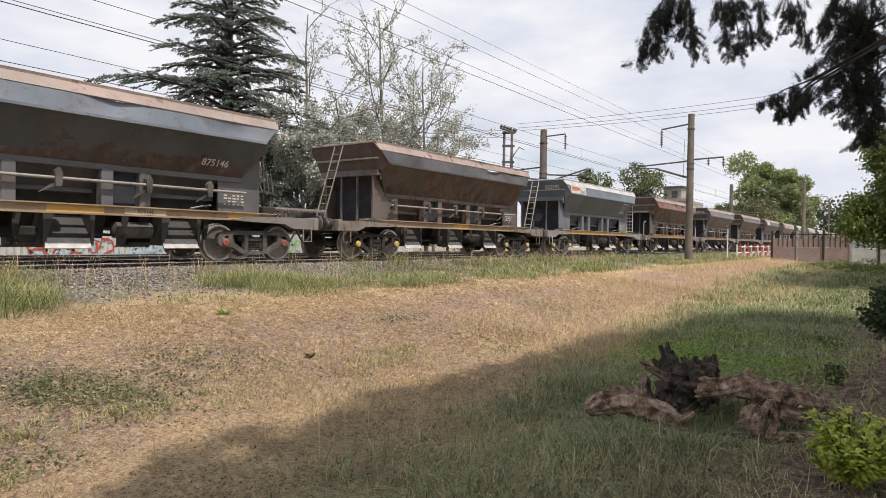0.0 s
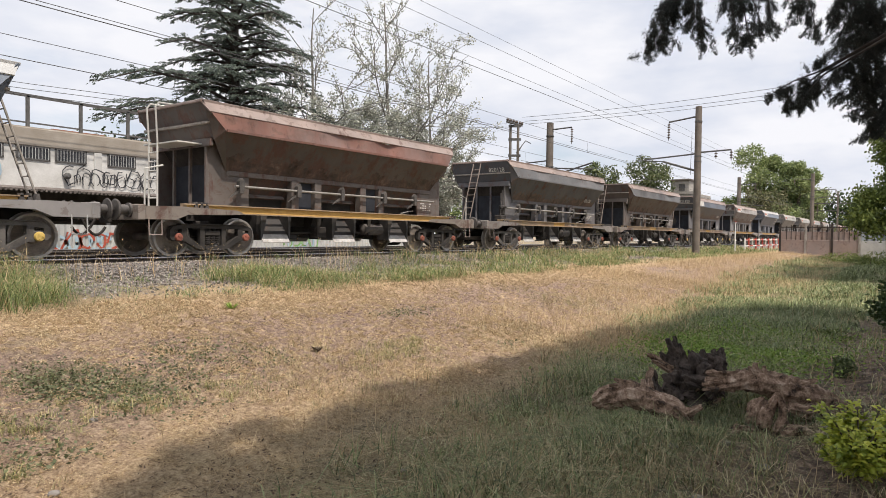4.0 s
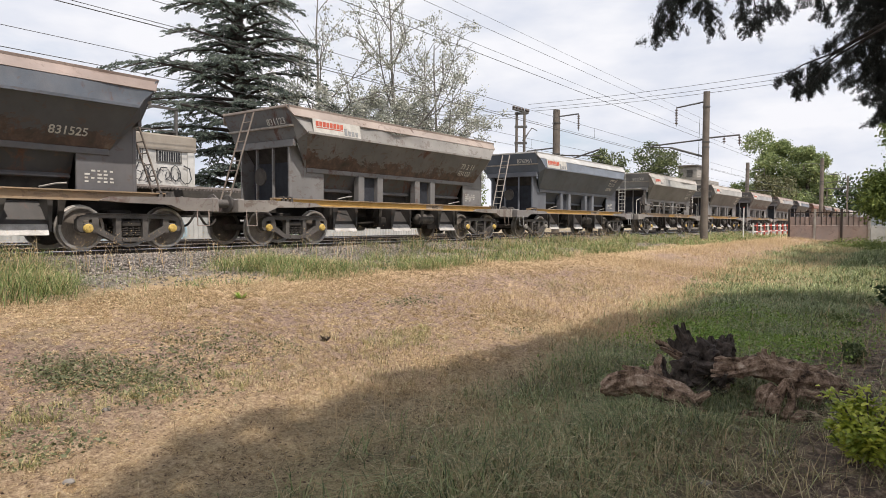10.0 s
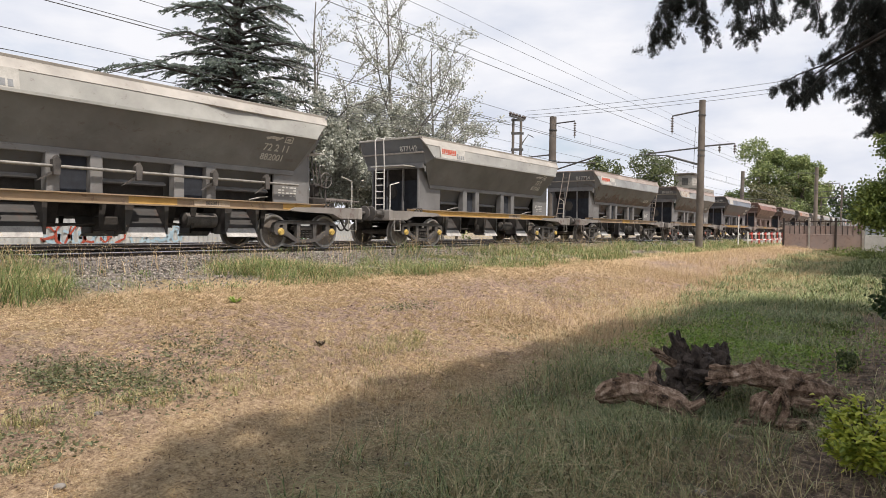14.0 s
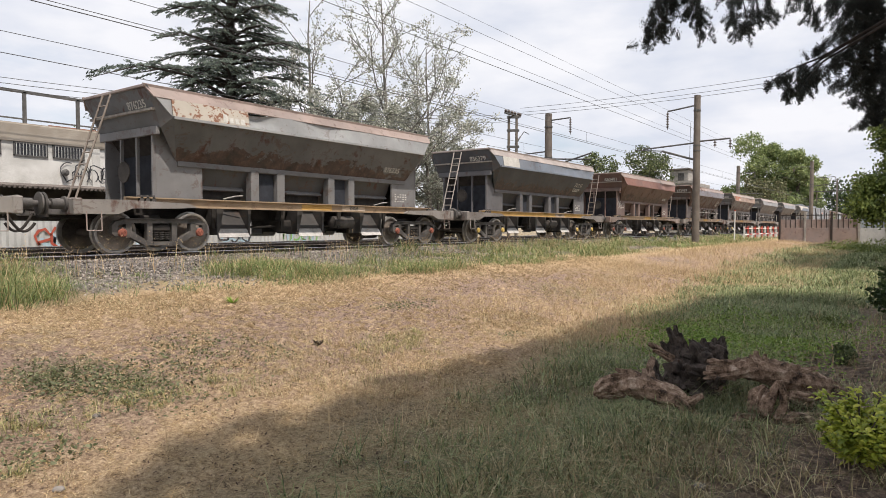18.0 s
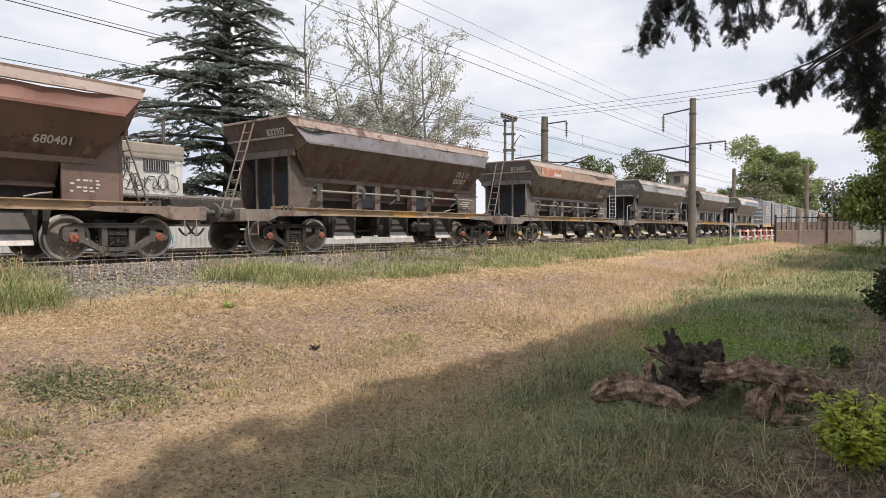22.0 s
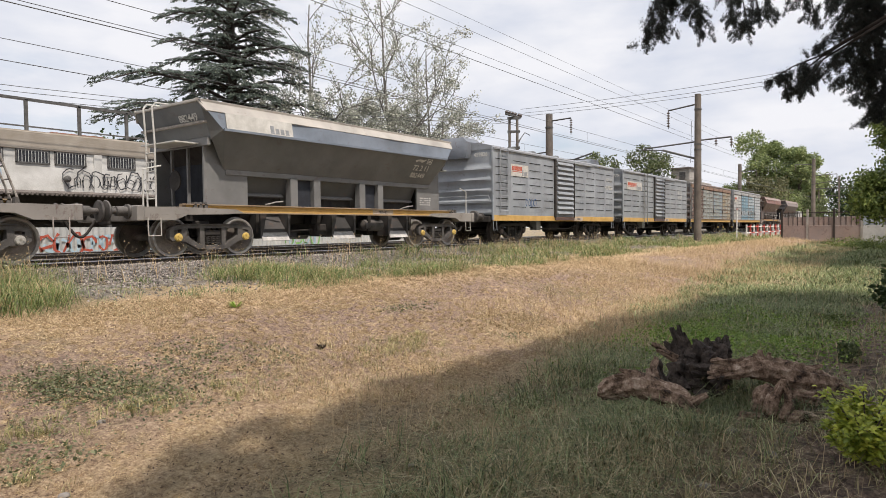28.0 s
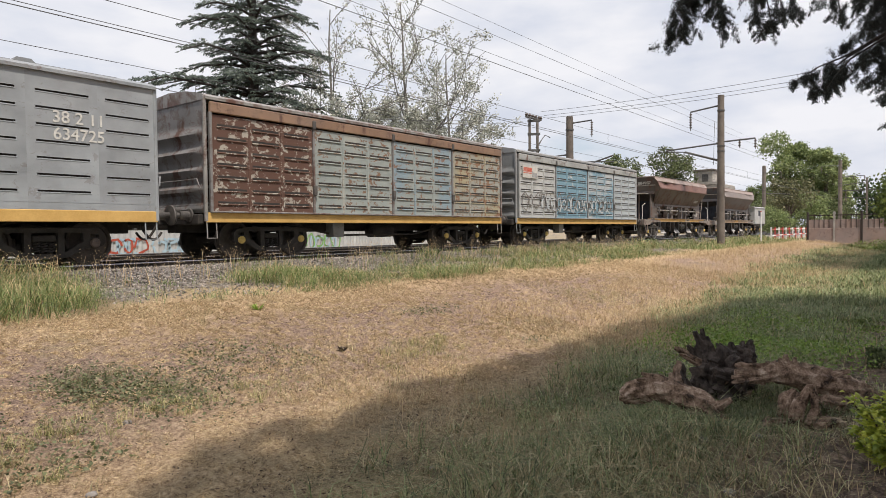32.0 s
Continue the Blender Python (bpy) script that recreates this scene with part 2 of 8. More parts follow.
class Geo:
    """Collects vertices and faces of one part."""

    def __init__(self):
        self.v, self.f = [], []

    def add(self, verts, faces):
        k = len(self.v)
        self.v += [tuple(p) for p in verts]
        self.f += [tuple(i + k for i in q) for q in faces]
        return self

    def box(self, x0, x1, y0, y1, z0, z1, c=0.0):
        """A box; c is the width of its chamfered edges."""
        x0, x1 = min(x0, x1), max(x0, x1)
        y0, y1 = min(y0, y1), max(y0, y1)
        z0, z1 = min(z0, z1), max(z0, z1)
        if c <= 0:
            v = [(x, y, z) for x in (x0, x1) for y in (y0, y1) for z in (z0, z1)]
            return self.add(v, [(0, 1, 3, 2), (4, 6, 7, 5), (0, 4, 5, 1), (2, 3, 7, 6), (0, 2, 6, 4), (1, 5, 7, 3)])
        c = min(c, (x1 - x0) * 0.4, (y1 - y0) * 0.4, (z1 - z0) * 0.4)
        v, idx = [], {}
        lo, hi = (x0, y0, z0), (x1, y1, z1)
        for s in [(a, b, d) for a in (0, 1) for b in (0, 1) for d in (0, 1)]:
            for ax in range(3):
                p = [(hi[i] - (0 if i == ax else c)) if s[i] else (lo[i] + (0 if i == ax else c)) for i in range(3)]
                idx[s, ax] = len(v)
                v.append(p)
        f = []
        for ax in range(3):
            o = [i for i in range(3) if i != ax]
            for side in (0, 1):
                q = []
                for a, b in ((0, 0), (1, 0), (1, 1), (0, 1)):
                    s = [0, 0, 0]
                    s[ax], s[o[0]], s[o[1]] = side, a, b
                    q.append(idx[tuple(s), ax])
                flip = (side == 0) ^ (ax == 1)
                f.append(tuple(q[::-1] if flip else q))
        for ax in range(3):
            o = [i for i in range(3) if i != ax]
            for a in (0, 1):
                for b in (0, 1):
                    s0, s1 = [0, 0, 0], [0, 0, 0]
                    s0[o[0]], s0[o[1]], s0[ax] = a, b, 0
                    s1[o[0]], s1[o[1]], s1[ax] = a, b, 1
                    q = [idx[tuple(s0), o[0]], idx[tuple(s1), o[0]], idx[tuple(s1), o[1]], idx[tuple(s0), o[1]]]
                    f.append(tuple(q))
        for s in [(a, b, d) for a in (0, 1) for b in (0, 1) for d in (0, 1)]:
            f.append(tuple(idx[s, ax] for ax in range(3)))
        return self.add(v, f)

    def tube(self, a, b, r, n=10, r2=None, caps=True):
        a, b = Vector(a), Vector(b)
        d = (b - a).normalized()
        u = d.orthogonal().normalized()
        w = d.cross(u)
        r2 = r if r2 is None else r2
        v = []
        for p, q in ((a, r), (b, r2)):
            for i in range(n):
                t = 2 * math.pi * i / n
                v.append(p + q * (math.cos(t) * u + math.sin(t) * w))
        f = [(i, (i + 1) % n, n + (i + 1) % n, n + i) for i in range(n)]
        if caps:
            f += [tuple(range(n - 1, -1, -1)), tuple(range(n, 2 * n))]
        return self.add(v, f)

    def rod(self, pts, r, n=6):
        """A bent rod in one piece along pts."""
        pts = [Vector(p) for p in pts]
        v, f, u = [], [], None
        for i, p in enumerate(pts):
            d = (pts[min(i + 1, len(pts) - 1)] - pts[max(i - 1, 0)]).normalized()
            u = d.orthogonal().normalized() if u is None else (u - d * u.dot(d)).normalized()
            w = d.cross(u)
            v += [p + r * (math.cos(2 * math.pi * k / n) * u + math.sin(2 * math.pi * k / n) * w) for k in range(n)]
        for i in range(len(pts) - 1):
            f += [(i * n + k, i * n + (k + 1) % n, (i + 1) * n + (k + 1) % n, (i + 1) * n + k) for k in range(n)]
        m = (len(pts) - 1) * n
        f += [tuple(range(n - 1, -1, -1)), tuple(range(m, m + n))]
        return self.add(v, f)

    def turned(self, profile, axis="y", n=24, at=(0, 0, 0)):
        """A turned body: profile of (radius, height along the axis)."""
        v, f = [], []
        for r, h in profile:
            for i in range(n):
                t = 2 * math.pi * i / n
                c, s = r * math.cos(t), r * math.sin(t)
                p = {"y": (c, h, s), "z": (c, s, h), "x": (h, c, s)}[axis]
                v.append([p[k] + at[k] for k in range(3)])
        m = len(profile)
        for j in range(m - 1):
            for i in range(n):
                f.append((j * n + i, j * n + (i + 1) % n, (j + 1) * n + (i + 1) % n, (j + 1) * n + i))
        f += [tuple(range(n - 1, -1, -1)), tuple((m - 1) * n + i for i in range(n))]
        return self.add(v, f)

    def plate(self, outline, axis, a, b):
        """A flat outline of two coordinates, drawn out along the third axis from a to b."""
        def at(p, h):
            return {"y": (p[0], h, p[1]), "x": (h, p[0], p[1]), "z": (p[0], p[1], h)}[axis]
        n = len(outline)
        v = [at(p, a) for p in outline] + [at(p, b) for p in outline]
        f = [(i, (i + 1) % n, n + (i + 1) % n, n + i) for i in range(n)] + [tuple(range(n - 1, -1, -1)), tuple(range(n, 2 * n))]
        return self.add(v, f)

    def sheet(self, a, b, c, d, t, side=None):
        """A four-cornered sheet with thickness t, off its own normal."""
        p = [Vector(q) for q in (a, b, c, d)]
        nrm = (p[1] - p[0]).cross(p[3] - p[0]).normalized() * t
        v = p + [q - nrm for q in p]
        return self.add(v, [(0, 1, 2, 3), (7, 6, 5, 4), (0, 4, 5, 1), (1, 5, 6, 2), (2, 6, 7, 3), (3, 7, 4, 0)])

    def mesh(self, name, smooth=False):
        me = bpy.data.meshes.new(name)
        me.from_pydata(self.v, [], self.f)
        bm = bmesh.new()
        bm.from_mesh(me)
        bmesh.ops.recalc_face_normals(bm, faces=bm.faces)
        bm.to_mesh(me)
        bm.free()
        if smooth:
            me.shade_smooth()
            me.set_sharp_from_angle(angle=radians(40))
        me.update()
        return me


def part(name, geo, material, parent=None, label="", at=None, smooth=False):
    me = geo if isinstance(geo, bpy.types.Mesh) else geo.mesh(name, smooth)
    if material and not me.materials:
        me.materials.append(material)
    ob = new(name, me)
    if parent is not None:
        ob.parent = parent
    if at is not None:
        ob.matrix_basis = at if isinstance(at, Matrix) else Matrix.Translation(at)
    return tagged(ob, label) if label else ob


def thing(name, label, category, group="", at=None, kind=""):
    ob = tagged(new(name), label, category, group, kind)
    if at is not None:
        ob.matrix_basis = at if isinstance(at, Matrix) else Matrix.Translation(at)
    return ob


def solid(name, geo, material, label, category="", kind="", group="", smooth=False, at=None):
    return tagged(part(name, geo, material, None, "", at, smooth), label, category, group, kind)


def fast_mesh(name, verts, faces, material):
    """A mesh from arrays: faces all with the same number of corners."""
    me = bpy.data.meshes.new(name)
    verts, faces = np.asarray(verts, np.float32), np.asarray(faces, np.int32)
    k = faces.shape[1]
    me.vertices.add(len(verts))
    me.vertices.foreach_set("co", verts.ravel())
    me.loops.add(faces.size)
    me.loops.foreach_set("vertex_index", faces.ravel())
    me.polygons.add(len(faces))
    me.polygons.foreach_set("loop_start", np.arange(0, faces.size, k, dtype=np.int32))
    me.update(calc_edges=True)
    me.validate()
    me.materials.append(material)
    return me


@functools.lru_cache(None)
def words(body, size):
    """Stencilled writing as a thin mesh that faces -y."""
    cu = bpy.data.curves.new("writing", "FONT")
    cu.body, cu.size, cu.align_x, cu.align_y = body, size, "CENTER", "CENTER"
    cu.extrude, cu.offset = 0.002, 0.003
    ob = bpy.data.objects.new("writing", cu)
    me = bpy.data.meshes.new_from_object(ob)
    bpy.data.objects.remove(ob)
    me.transform(Matrix.Rotation(radians(90), 4, "X"))
    return me


def lettering(name, body, size, material, parent, at, label=""):
    me = words(body, size).copy()
    me.materials.clear()
    return part(name, me, material, parent, label, at)


meshes_of = {}


def shared(key, make, material):
    """One mesh per key and material, built once."""
    k = (key, material.name)
    if k not in meshes_of:
        me = make().mesh(key if isinstance(key, str) else key[0], True)
        me.materials.append(material)
        meshes_of[k] = me
    return meshes_of[k]


def graffiti(parent, x, y, z, w, h, mat, seed, wide=0.012):
    """Loops of sprayed line, thin as paint."""
    rnd = random.Random(seed)
    k = int(w / (h * 0.55))
    for i in range(k):
        cx = x + (i + 0.5) * w / k
        pts = []
        a0, n = rnd.uniform(0, 6), 10
        rx, rz = w / k * rnd.uniform(0.35, 0.6), h * rnd.uniform(0.3, 0.5)
        for j in range(n):
            a = a0 + j / (n - 1) * rnd.uniform(4.2, 6.0)
            pts.append((cx + rx * math.cos(a) + 0.1 * rnd.uniform(-1, 1) * rx, z + rz * math.sin(a * 1.0) + rnd.uniform(-0.06, 0.06) * h))
        side = []
        for j in range(n):
            a, b = pts[max(j - 1, 0)], pts[min(j + 1, n - 1)]
            d = Vector((b[0] - a[0], b[1] - a[1], 0)).normalized() * wide * (1 + h) * rnd.uniform(0.7, 1.2)
            side += [(pts[j][0] - d.y, y, pts[j][1] + d.x), (pts[j][0] + d.y, y, pts[j][1] - d.x)]
        g = Geo().add(side, [(2 * j, 2 * j + 2, 2 * j + 3, 2 * j + 1) for j in range(n - 1)])
        part("graffiti_line", g, mat, parent, "sprayed looping graffiti line")


# ---------------------------------------------------------------- ground
PROFILE_Y = [-400, -60, -10, -3, 0.5, 3.4, 4.6, 8.0, 9.5, 11.4, 12.0, 20.0, 24.0, 60, 400]
PROFILE_Z = [1.2, 0.9, 0.35, 0.12, 0.0, 0.02, 0.12, 0.5, 0.6, 0.66, 0.66, 0.66, 0.7, 0.7, 0.9]


def smooth(a, b, v):
    t = np.clip((v - a) / (b - a), 0, 1)
    return t * t * (3 - 2 * t)


def lumps(x, y, k, seed):
    """Cheap rolling bumps from a few sines."""
    r = np.random.RandomState(seed)
    out = 0
    for _ in range(6):
        a, f, p = r.uniform(0, 6.28), r.uniform(0.5, 1.6) * k, r.uniform(0, 6.28)
        out = out + np.sin((x * np.cos(a) + y * np.sin(a)) * f + p)
    return out / 6


def ground_z(x, y):
    x, y = np.asarray(x, float), np.asarray(y, float)
    z = np.interp(y, PROFILE_Y, PROFILE_Z)
    low = smooth(14, 34, x) * (1 - smooth(6, 9, y)) * 0.3      # the dip levels out towards the crossing
    z = z + low * smooth(-12, 0, y)
    near = 1 - smooth(11.0, 11.8, y)
    z = z + 0.035 * lumps(x, y, 1.3, 3) * near + 0.012 * lumps(x, y, 6.0, 4) * near
    z = z + 0.28 * np.exp(-((x - 8.6) / 2.4) ** 2 - ((y + 0.9) / 1.5) ** 2)
    return z


def surface_z(x, y):
    """The ground, or the shoulder of the ballast where that lies higher."""
    y = np.asarray(y, float)
    g = ground_z(x, y)
    return np.where(y > 11.6, np.maximum(g, np.interp(y, [11.65, 12.45, 13.0], [0.60, 0.90, 0.90])), g)


def zone_material():
    """Earth: grey ballast grit by the track, straw-dry turf on the bank, darker soil and green under the trees."""
    n = Nodes("earth_and_turf")
    pos = n.xyz(n.obj)
    wob = n.noise(0.35, 5, 0.6)
    wob2 = n.noise(1.6, 6, 0.65)
    y = n.math("ADD", pos[1], n.math("MULTIPLY", n.math("SUBTRACT", wob, 0.5), 3.2))
    y = n.math("ADD", y, n.math("MULTIPLY", n.math("SUBTRACT", wob2, 0.5), 1.0))
    fine, mid = n.noise(55, 5, 0.7), n.noise(9, 6, 0.7)
    speck = n.noise(150, 3, 0.7)
    clod = n.noise(19, 7, 0.8)
    grain = n.math("ADD", n.math("MULTIPLY", clod, 0.45), n.math("ADD", n.math("MULTIPLY", fine, 0.3), n.math("MULTIPLY", speck, 0.25)))
    straw = n.ramp(grain, [(0.40, (0.065, 0.036, 0.021)), (0.455, (0.36, 0.235, 0.125)), (0.52, (0.65, 0.47, 0.265)), (0.60, (0.88, 0.70, 0.45))])
    soil = n.ramp(grain, [(0.40, (0.045, 0.027, 0.022)), (0.46, (0.19, 0.125, 0.10)), (0.53, (0.37, 0.26, 0.205)), (0.61, (0.62, 0.47, 0.37))])
    belt = n.ramp(n.math("MULTIPLY", n.math("SUBTRACT", y, 3.4), 0.18), [(0.08, 0.35), (0.3, 1.0), (0.62, 1.0), (0.85, 0.2)])
    bare = n.math("MULTIPLY", belt, n.ramp(n.math("ADD", n.math("MULTIPLY", mid, 0.6), n.math("MULTIPLY", wob2, 0.4)), [(0.39, 0.0), (0.48, 1.0)]))
    bank = n.mix(n.math("MULTIPLY", bare, 0.9), straw, soil)
    # patches where green shows through
    gpatch = n.ramp(n.noise(0.55, 5, 0.7), [(0.56, 0.0), (0.68, 1.0)])
    green = n.ramp(grain, [(0.38, (0.04, 0.045, 0.02)), (0.5, (0.15, 0.15, 0.065)), (0.62, (0.33, 0.29, 0.15))])
    bank = n.mix(n.math("MULTIPLY", gpatch, 0.55), bank, green)
    grit = n.ramp(grain, [(0.39, (0.05, 0.045, 0.04)), (0.49, (0.17, 0.155, 0.14)), (0.62, (0.40, 0.37, 0.33))])
    verge = n.mix(n.ramp(n.noise(0.8, 5, 0.65), [(0.40, 0.0), (0.6, 1.0)]), grit, n.mix(0.5, straw, green))
    shade = n.mix(n.ramp(n.noise(0.9, 5, 0.6), [(0.4, 0.0), (0.62, 1.0)]), n.mix(0.5, straw, green), n.mix(0.65, soil, green))
    litter = n.mix(n.ramp(mid, [(0.4, 0.0), (0.65, 1.0)]), (0.09, 0.06, 0.047), n.mix(0.25, soil, straw))
    k1 = n.ramp(n.math("MULTIPLY", n.math("SUBTRACT", y, 8.6), 0.5), [(0.3, 0.0), (0.75, 1.0)])
    k2 = n.ramp(n.math("MULTIPLY", n.math("SUBTRACT", y, 2.6), 0.6), [(0.2, 0.0), (0.85, 1.0)])
    k3 = n.ramp(n.math("MULTIPLY", n.math("SUBTRACT", y, 0.5), 0.7), [(0.2, 0.0), (0.9, 1.0)])
    col = n.mix(k3, litter, shade)
    col = n.mix(k2, col, bank)
    col = n.mix(k1, col, verge)
    h = n.math("ADD", n.math("MULTIPLY", fine, 0.6), n.math("ADD", n.math("MULTIPLY", mid, 1.0), n.math("MULTIPLY", speck, 0.3)))
    return n.done(col, 0.95, 0.0, h, 1.0, 0.06)


def build_ground():
    def steps(parts):
        out = []
        for a, b, s in parts:
            out += list(np.arange(a, b, s))
        return np.array(out + [parts[-1][1]])
    xs = steps([(-1500, -200, 130), (-200, -30, 10), (-30, -2, 2), (-2, 0, 0.12), (0, 14, 0.06), (14, 40, 0.4), (40, 90, 2), (90, 300, 15), (300, 1500, 120)])
    ys = steps([(-1500, -200, 130), (-200, -20, 10), (-20, -3, 1), (-3, 3.2, 0.12), (3.2, 9.2, 0.06), (9.2, 12.2, 0.3), (12.2, 30, 1.5), (30, 200, 10), (200, 1500, 130)])
    X, Y = np.meshgrid(xs, ys, indexing="ij")
    Z = ground_z(X, Y)
    fine = ((X > -2) & (X < 40) & (Y > -3) & (Y < 11)).astype(float)
    Z = Z + fine * np.random.RandomState(2).uniform(-0.008, 0.008, X.shape)
    # small hummocks of the trodden turf
    turf = smooth(3.0, 4.4, Y) * (1 - smooth(8.6, 9.6, Y)) * (1 - smooth(14, 18, X)) * fine
    Z = Z + turf * 0.042 * np.abs(lumps(X, Y, 24, 71) + 0.9 * lumps(X, Y, 48, 72))
    v = np.stack([X, Y, Z], -1).reshape(-1, 3)
    n, m = X.shape
    idx = np.arange(n * m).reshape(n, m)
    f = np.stack([idx[:-1, :-1], idx[1:, :-1], idx[1:, 1:], idx[:-1, 1:]], -1).reshape(-1, 4)
    me = fast_mesh("ground", v, f, zone_material())
    me.shade_smooth()
    return tagged(new("ground", me), "dry straw-coloured grassy bank sloping down from the railway", "ground", "", "structure")


build_ground()

# ---------------------------------------------------------------- track
BALLAST = plain("grey_ballast_stone", (0.05, 0.045, 0.041), (0.27, 0.245, 0.225), 24, 0.95, 0, 0.9, 70, 0.03)
CONCRETE = plain("weathered_concrete", (0.24, 0.225, 0.2), (0.42, 0.395, 0.36), 2.5, 0.9, 0, 0.3, 70)
OLDCONC = plain("pole_concrete", (0.105, 0.088, 0.074), (0.20, 0.172, 0.145), 1.2, 0.9, 0, 0.35, 60)
RAILRUST = plain("rail_rust", (0.018, 0.014, 0.012), (0.055, 0.042, 0.035), 12, 0.8)
RAILTOP = plain("polished_rail_head", (0.4, 0.39, 0.38), (0.6, 0.59, 0.58), 9, 0.25, 0.9)
SLEEPER = plain("old_sleeper_wood", (0.03, 0.025, 0.021), (0.09, 0.075, 0.064), 5, 0.95)
TRACKS = (TRACK_Y, TRACK_Y + 4.6)


def build_track():
    for ty in TRACKS:
        sect = [(ty - 2.3, 0.60), (ty - 1.5, 0.90), (ty - 1.0, 0.90), (ty - 0.7, 0.845), (ty + 0.7, 0.845), (ty + 1.0, 0.88), (ty + 1.5, 0.88), (ty + 2.3, 0.60)]
        g = Geo().plate(sect, "x", -120, 420)
        solid("ballast_bed", g, BALLAST, "grey crushed stone ballast bed under the rails", "", "structure")
        for s in (-0.838, 0.838):
            y = ty + s
            g = Geo().plate([(y - 0.065, 0.855), (y + 0.065, 0.855), (y + 0.06, 0.87), (y + 0.012, 0.885), (y + 0.012, 0.955), (y + 0.035, 0.965), (y + 0.035, 0.985), (y - 0.035, 0.985), (y - 0.035, 0.965), (y - 0.012, 0.955), (y - 0.012, 0.885), (y - 0.06, 0.87)], "x", -120, 420)
            r = solid("rail", g, RAILRUST, "rusty steel rail with a bright worn head", "", "structure", "rails")
            part("rail_head", Geo().plate([(y - 0.033, 0.985), (y + 0.033, 0.985), (y + 0.028, 0.998), (y - 0.028, 0.998)], "x", -120, 420), RAILTOP, r)
    base = Geo().box(-0.125, 0.125, -1.35, 1.35, 0.74, 0.862, 0.012).mesh("sleeper")
    base.materials.append(SLEEPER)
    for ty in TRACKS:
        for k in range(110):
            tagged(part("sleeper", base, None, None, "", (-8 + k * 0.62, ty, 0)), "old dark wooden sleeper bedded in the ballast", "sleeper", "sleepers under the rails", "")
    # loose stones over the shoulder and the shelf beside the track
    r = np.random.RandomState(11)
    n = 30000
    x = r.uniform(-4, 34, n)
    y = TRACK_Y - 2.45 + 1.42 * r.rand(n) ** 1.0 - (r.rand(n) < 0.4) * r.rand(n) * 2.6
    z = np.interp(y, [TRACK_Y - 2.3, TRACK_Y - 1.5], [0.62, 0.90])
    z = np.where(y < TRACK_Y - 2.3, ground_z(x, y), z)
    size = r.uniform(0.012, 0.034, n)
    base = np.array([(1, 0, -.3), (-1, 0, -.3), (0, 1, -.2), (0, -1, -.3), (0.2, 0.1, 0.9), (-.2, -.3, -.9)])
    tri = np.array([(0, 2, 4), (2, 1, 4), (1, 3, 4), (3, 0, 4), (2, 0, 5), (1, 2, 5), (3, 1, 5), (0, 3, 5)])
    a = r.uniform(0, 6.28, n)
    c, s = np.cos(a)[:, None], np.sin(a)[:, None]
    b = base[None] * r.uniform(0.7, 1.35, (n, 6, 3))
    v = np.stack([b[:, :, 0] * c - b[:, :, 1] * s, b[:, :, 0] * s + b[:, :, 1] * c, b[:, :, 2] * 0.8], -1) * size[:, None, None] + np.stack([x, y, z + size * 0.3], -1)[:, None]
    f = tri[None] + (np.arange(n) * 6)[:, None, None]
    st = Nodes("loose_stone")
    g = st.t.nodes.new("ShaderNodeNewGeometry")
    mat = st.done(st.ramp(g.outputs["Random Per Island"], [(0.0, (0.06, 0.05, 0.043)), (0.5, (0.22, 0.19, 0.168)), (1.0, (0.42, 0.375, 0.33))]), 0.95)
    tagged(new("loose_ballast", fast_mesh("loose_ballast", v.reshape(-1, 3), f.reshape(-1, 3), mat)), "loose grey ballast stones beside the track", "gravel", "", "stuff")


build_track()

# ---------------------------------------------------------------- poles and wires
INSUL = plain("dark_insulator", (0.05, 0.035, 0.03), (0.12, 0.09, 0.075), 12, 0.4)
IRON = plain("dark_steel_arm", (0.05, 0.048, 0.045), (0.13, 0.125, 0.12), 6, 0.7)
WIRE = plain("overhead_wire", (0.06, 0.06, 0.06), (0.11, 0.11, 0.11), 5, 0.6, 0.4)


def insulator(parent, x, y, z, n=5):
    g = Geo()
    g.tube((x, y, z), (x, y, z - 0.16 * n - 0.12), 0.02, 6)
    for k in range(n):
        g.turned([(0.03, -0.05), (0.085, -0.03), (0.085, 0.0), (0.03, 0.05)], "z", 10, (x, y, z - 0.14 - 0.15 * k))
    part("insulator", g, INSUL, parent)


def pole(x, y, z0, z1, arms, label, r=0.17):
    """Concrete line pole with steel arms: (height, reach, rise, insulator beads)."""
    p = thing("overhead_line_pole", label, "pole", "poles of the overhead line", (x, y, 0))
    part("shaft", Geo().tube((0, 0, z0 - 0.3), (0, 0, z1), r, 16, r * 0.82), OLDCONC, p, "", None, True)
    for z in (z1 - 0.9, z1 - 2.9, z1 - 3.2):
        part("collar", Geo().tube((0, 0, z), (0, 0, z + 0.07), r * 0.98, 14), IRON, p)
    for h, reach, rise, beads in arms:
        part("arm", Geo().rod([(0, 0, h), (0, reach, h + rise)], 0.045, 8), IRON, p)
        if beads:
            insulator(p, 0, reach, h + rise, beads)
            if beads == 3:
                insulator(p, 0, reach * 0.55, h + rise * 0.55, 2)
    return p


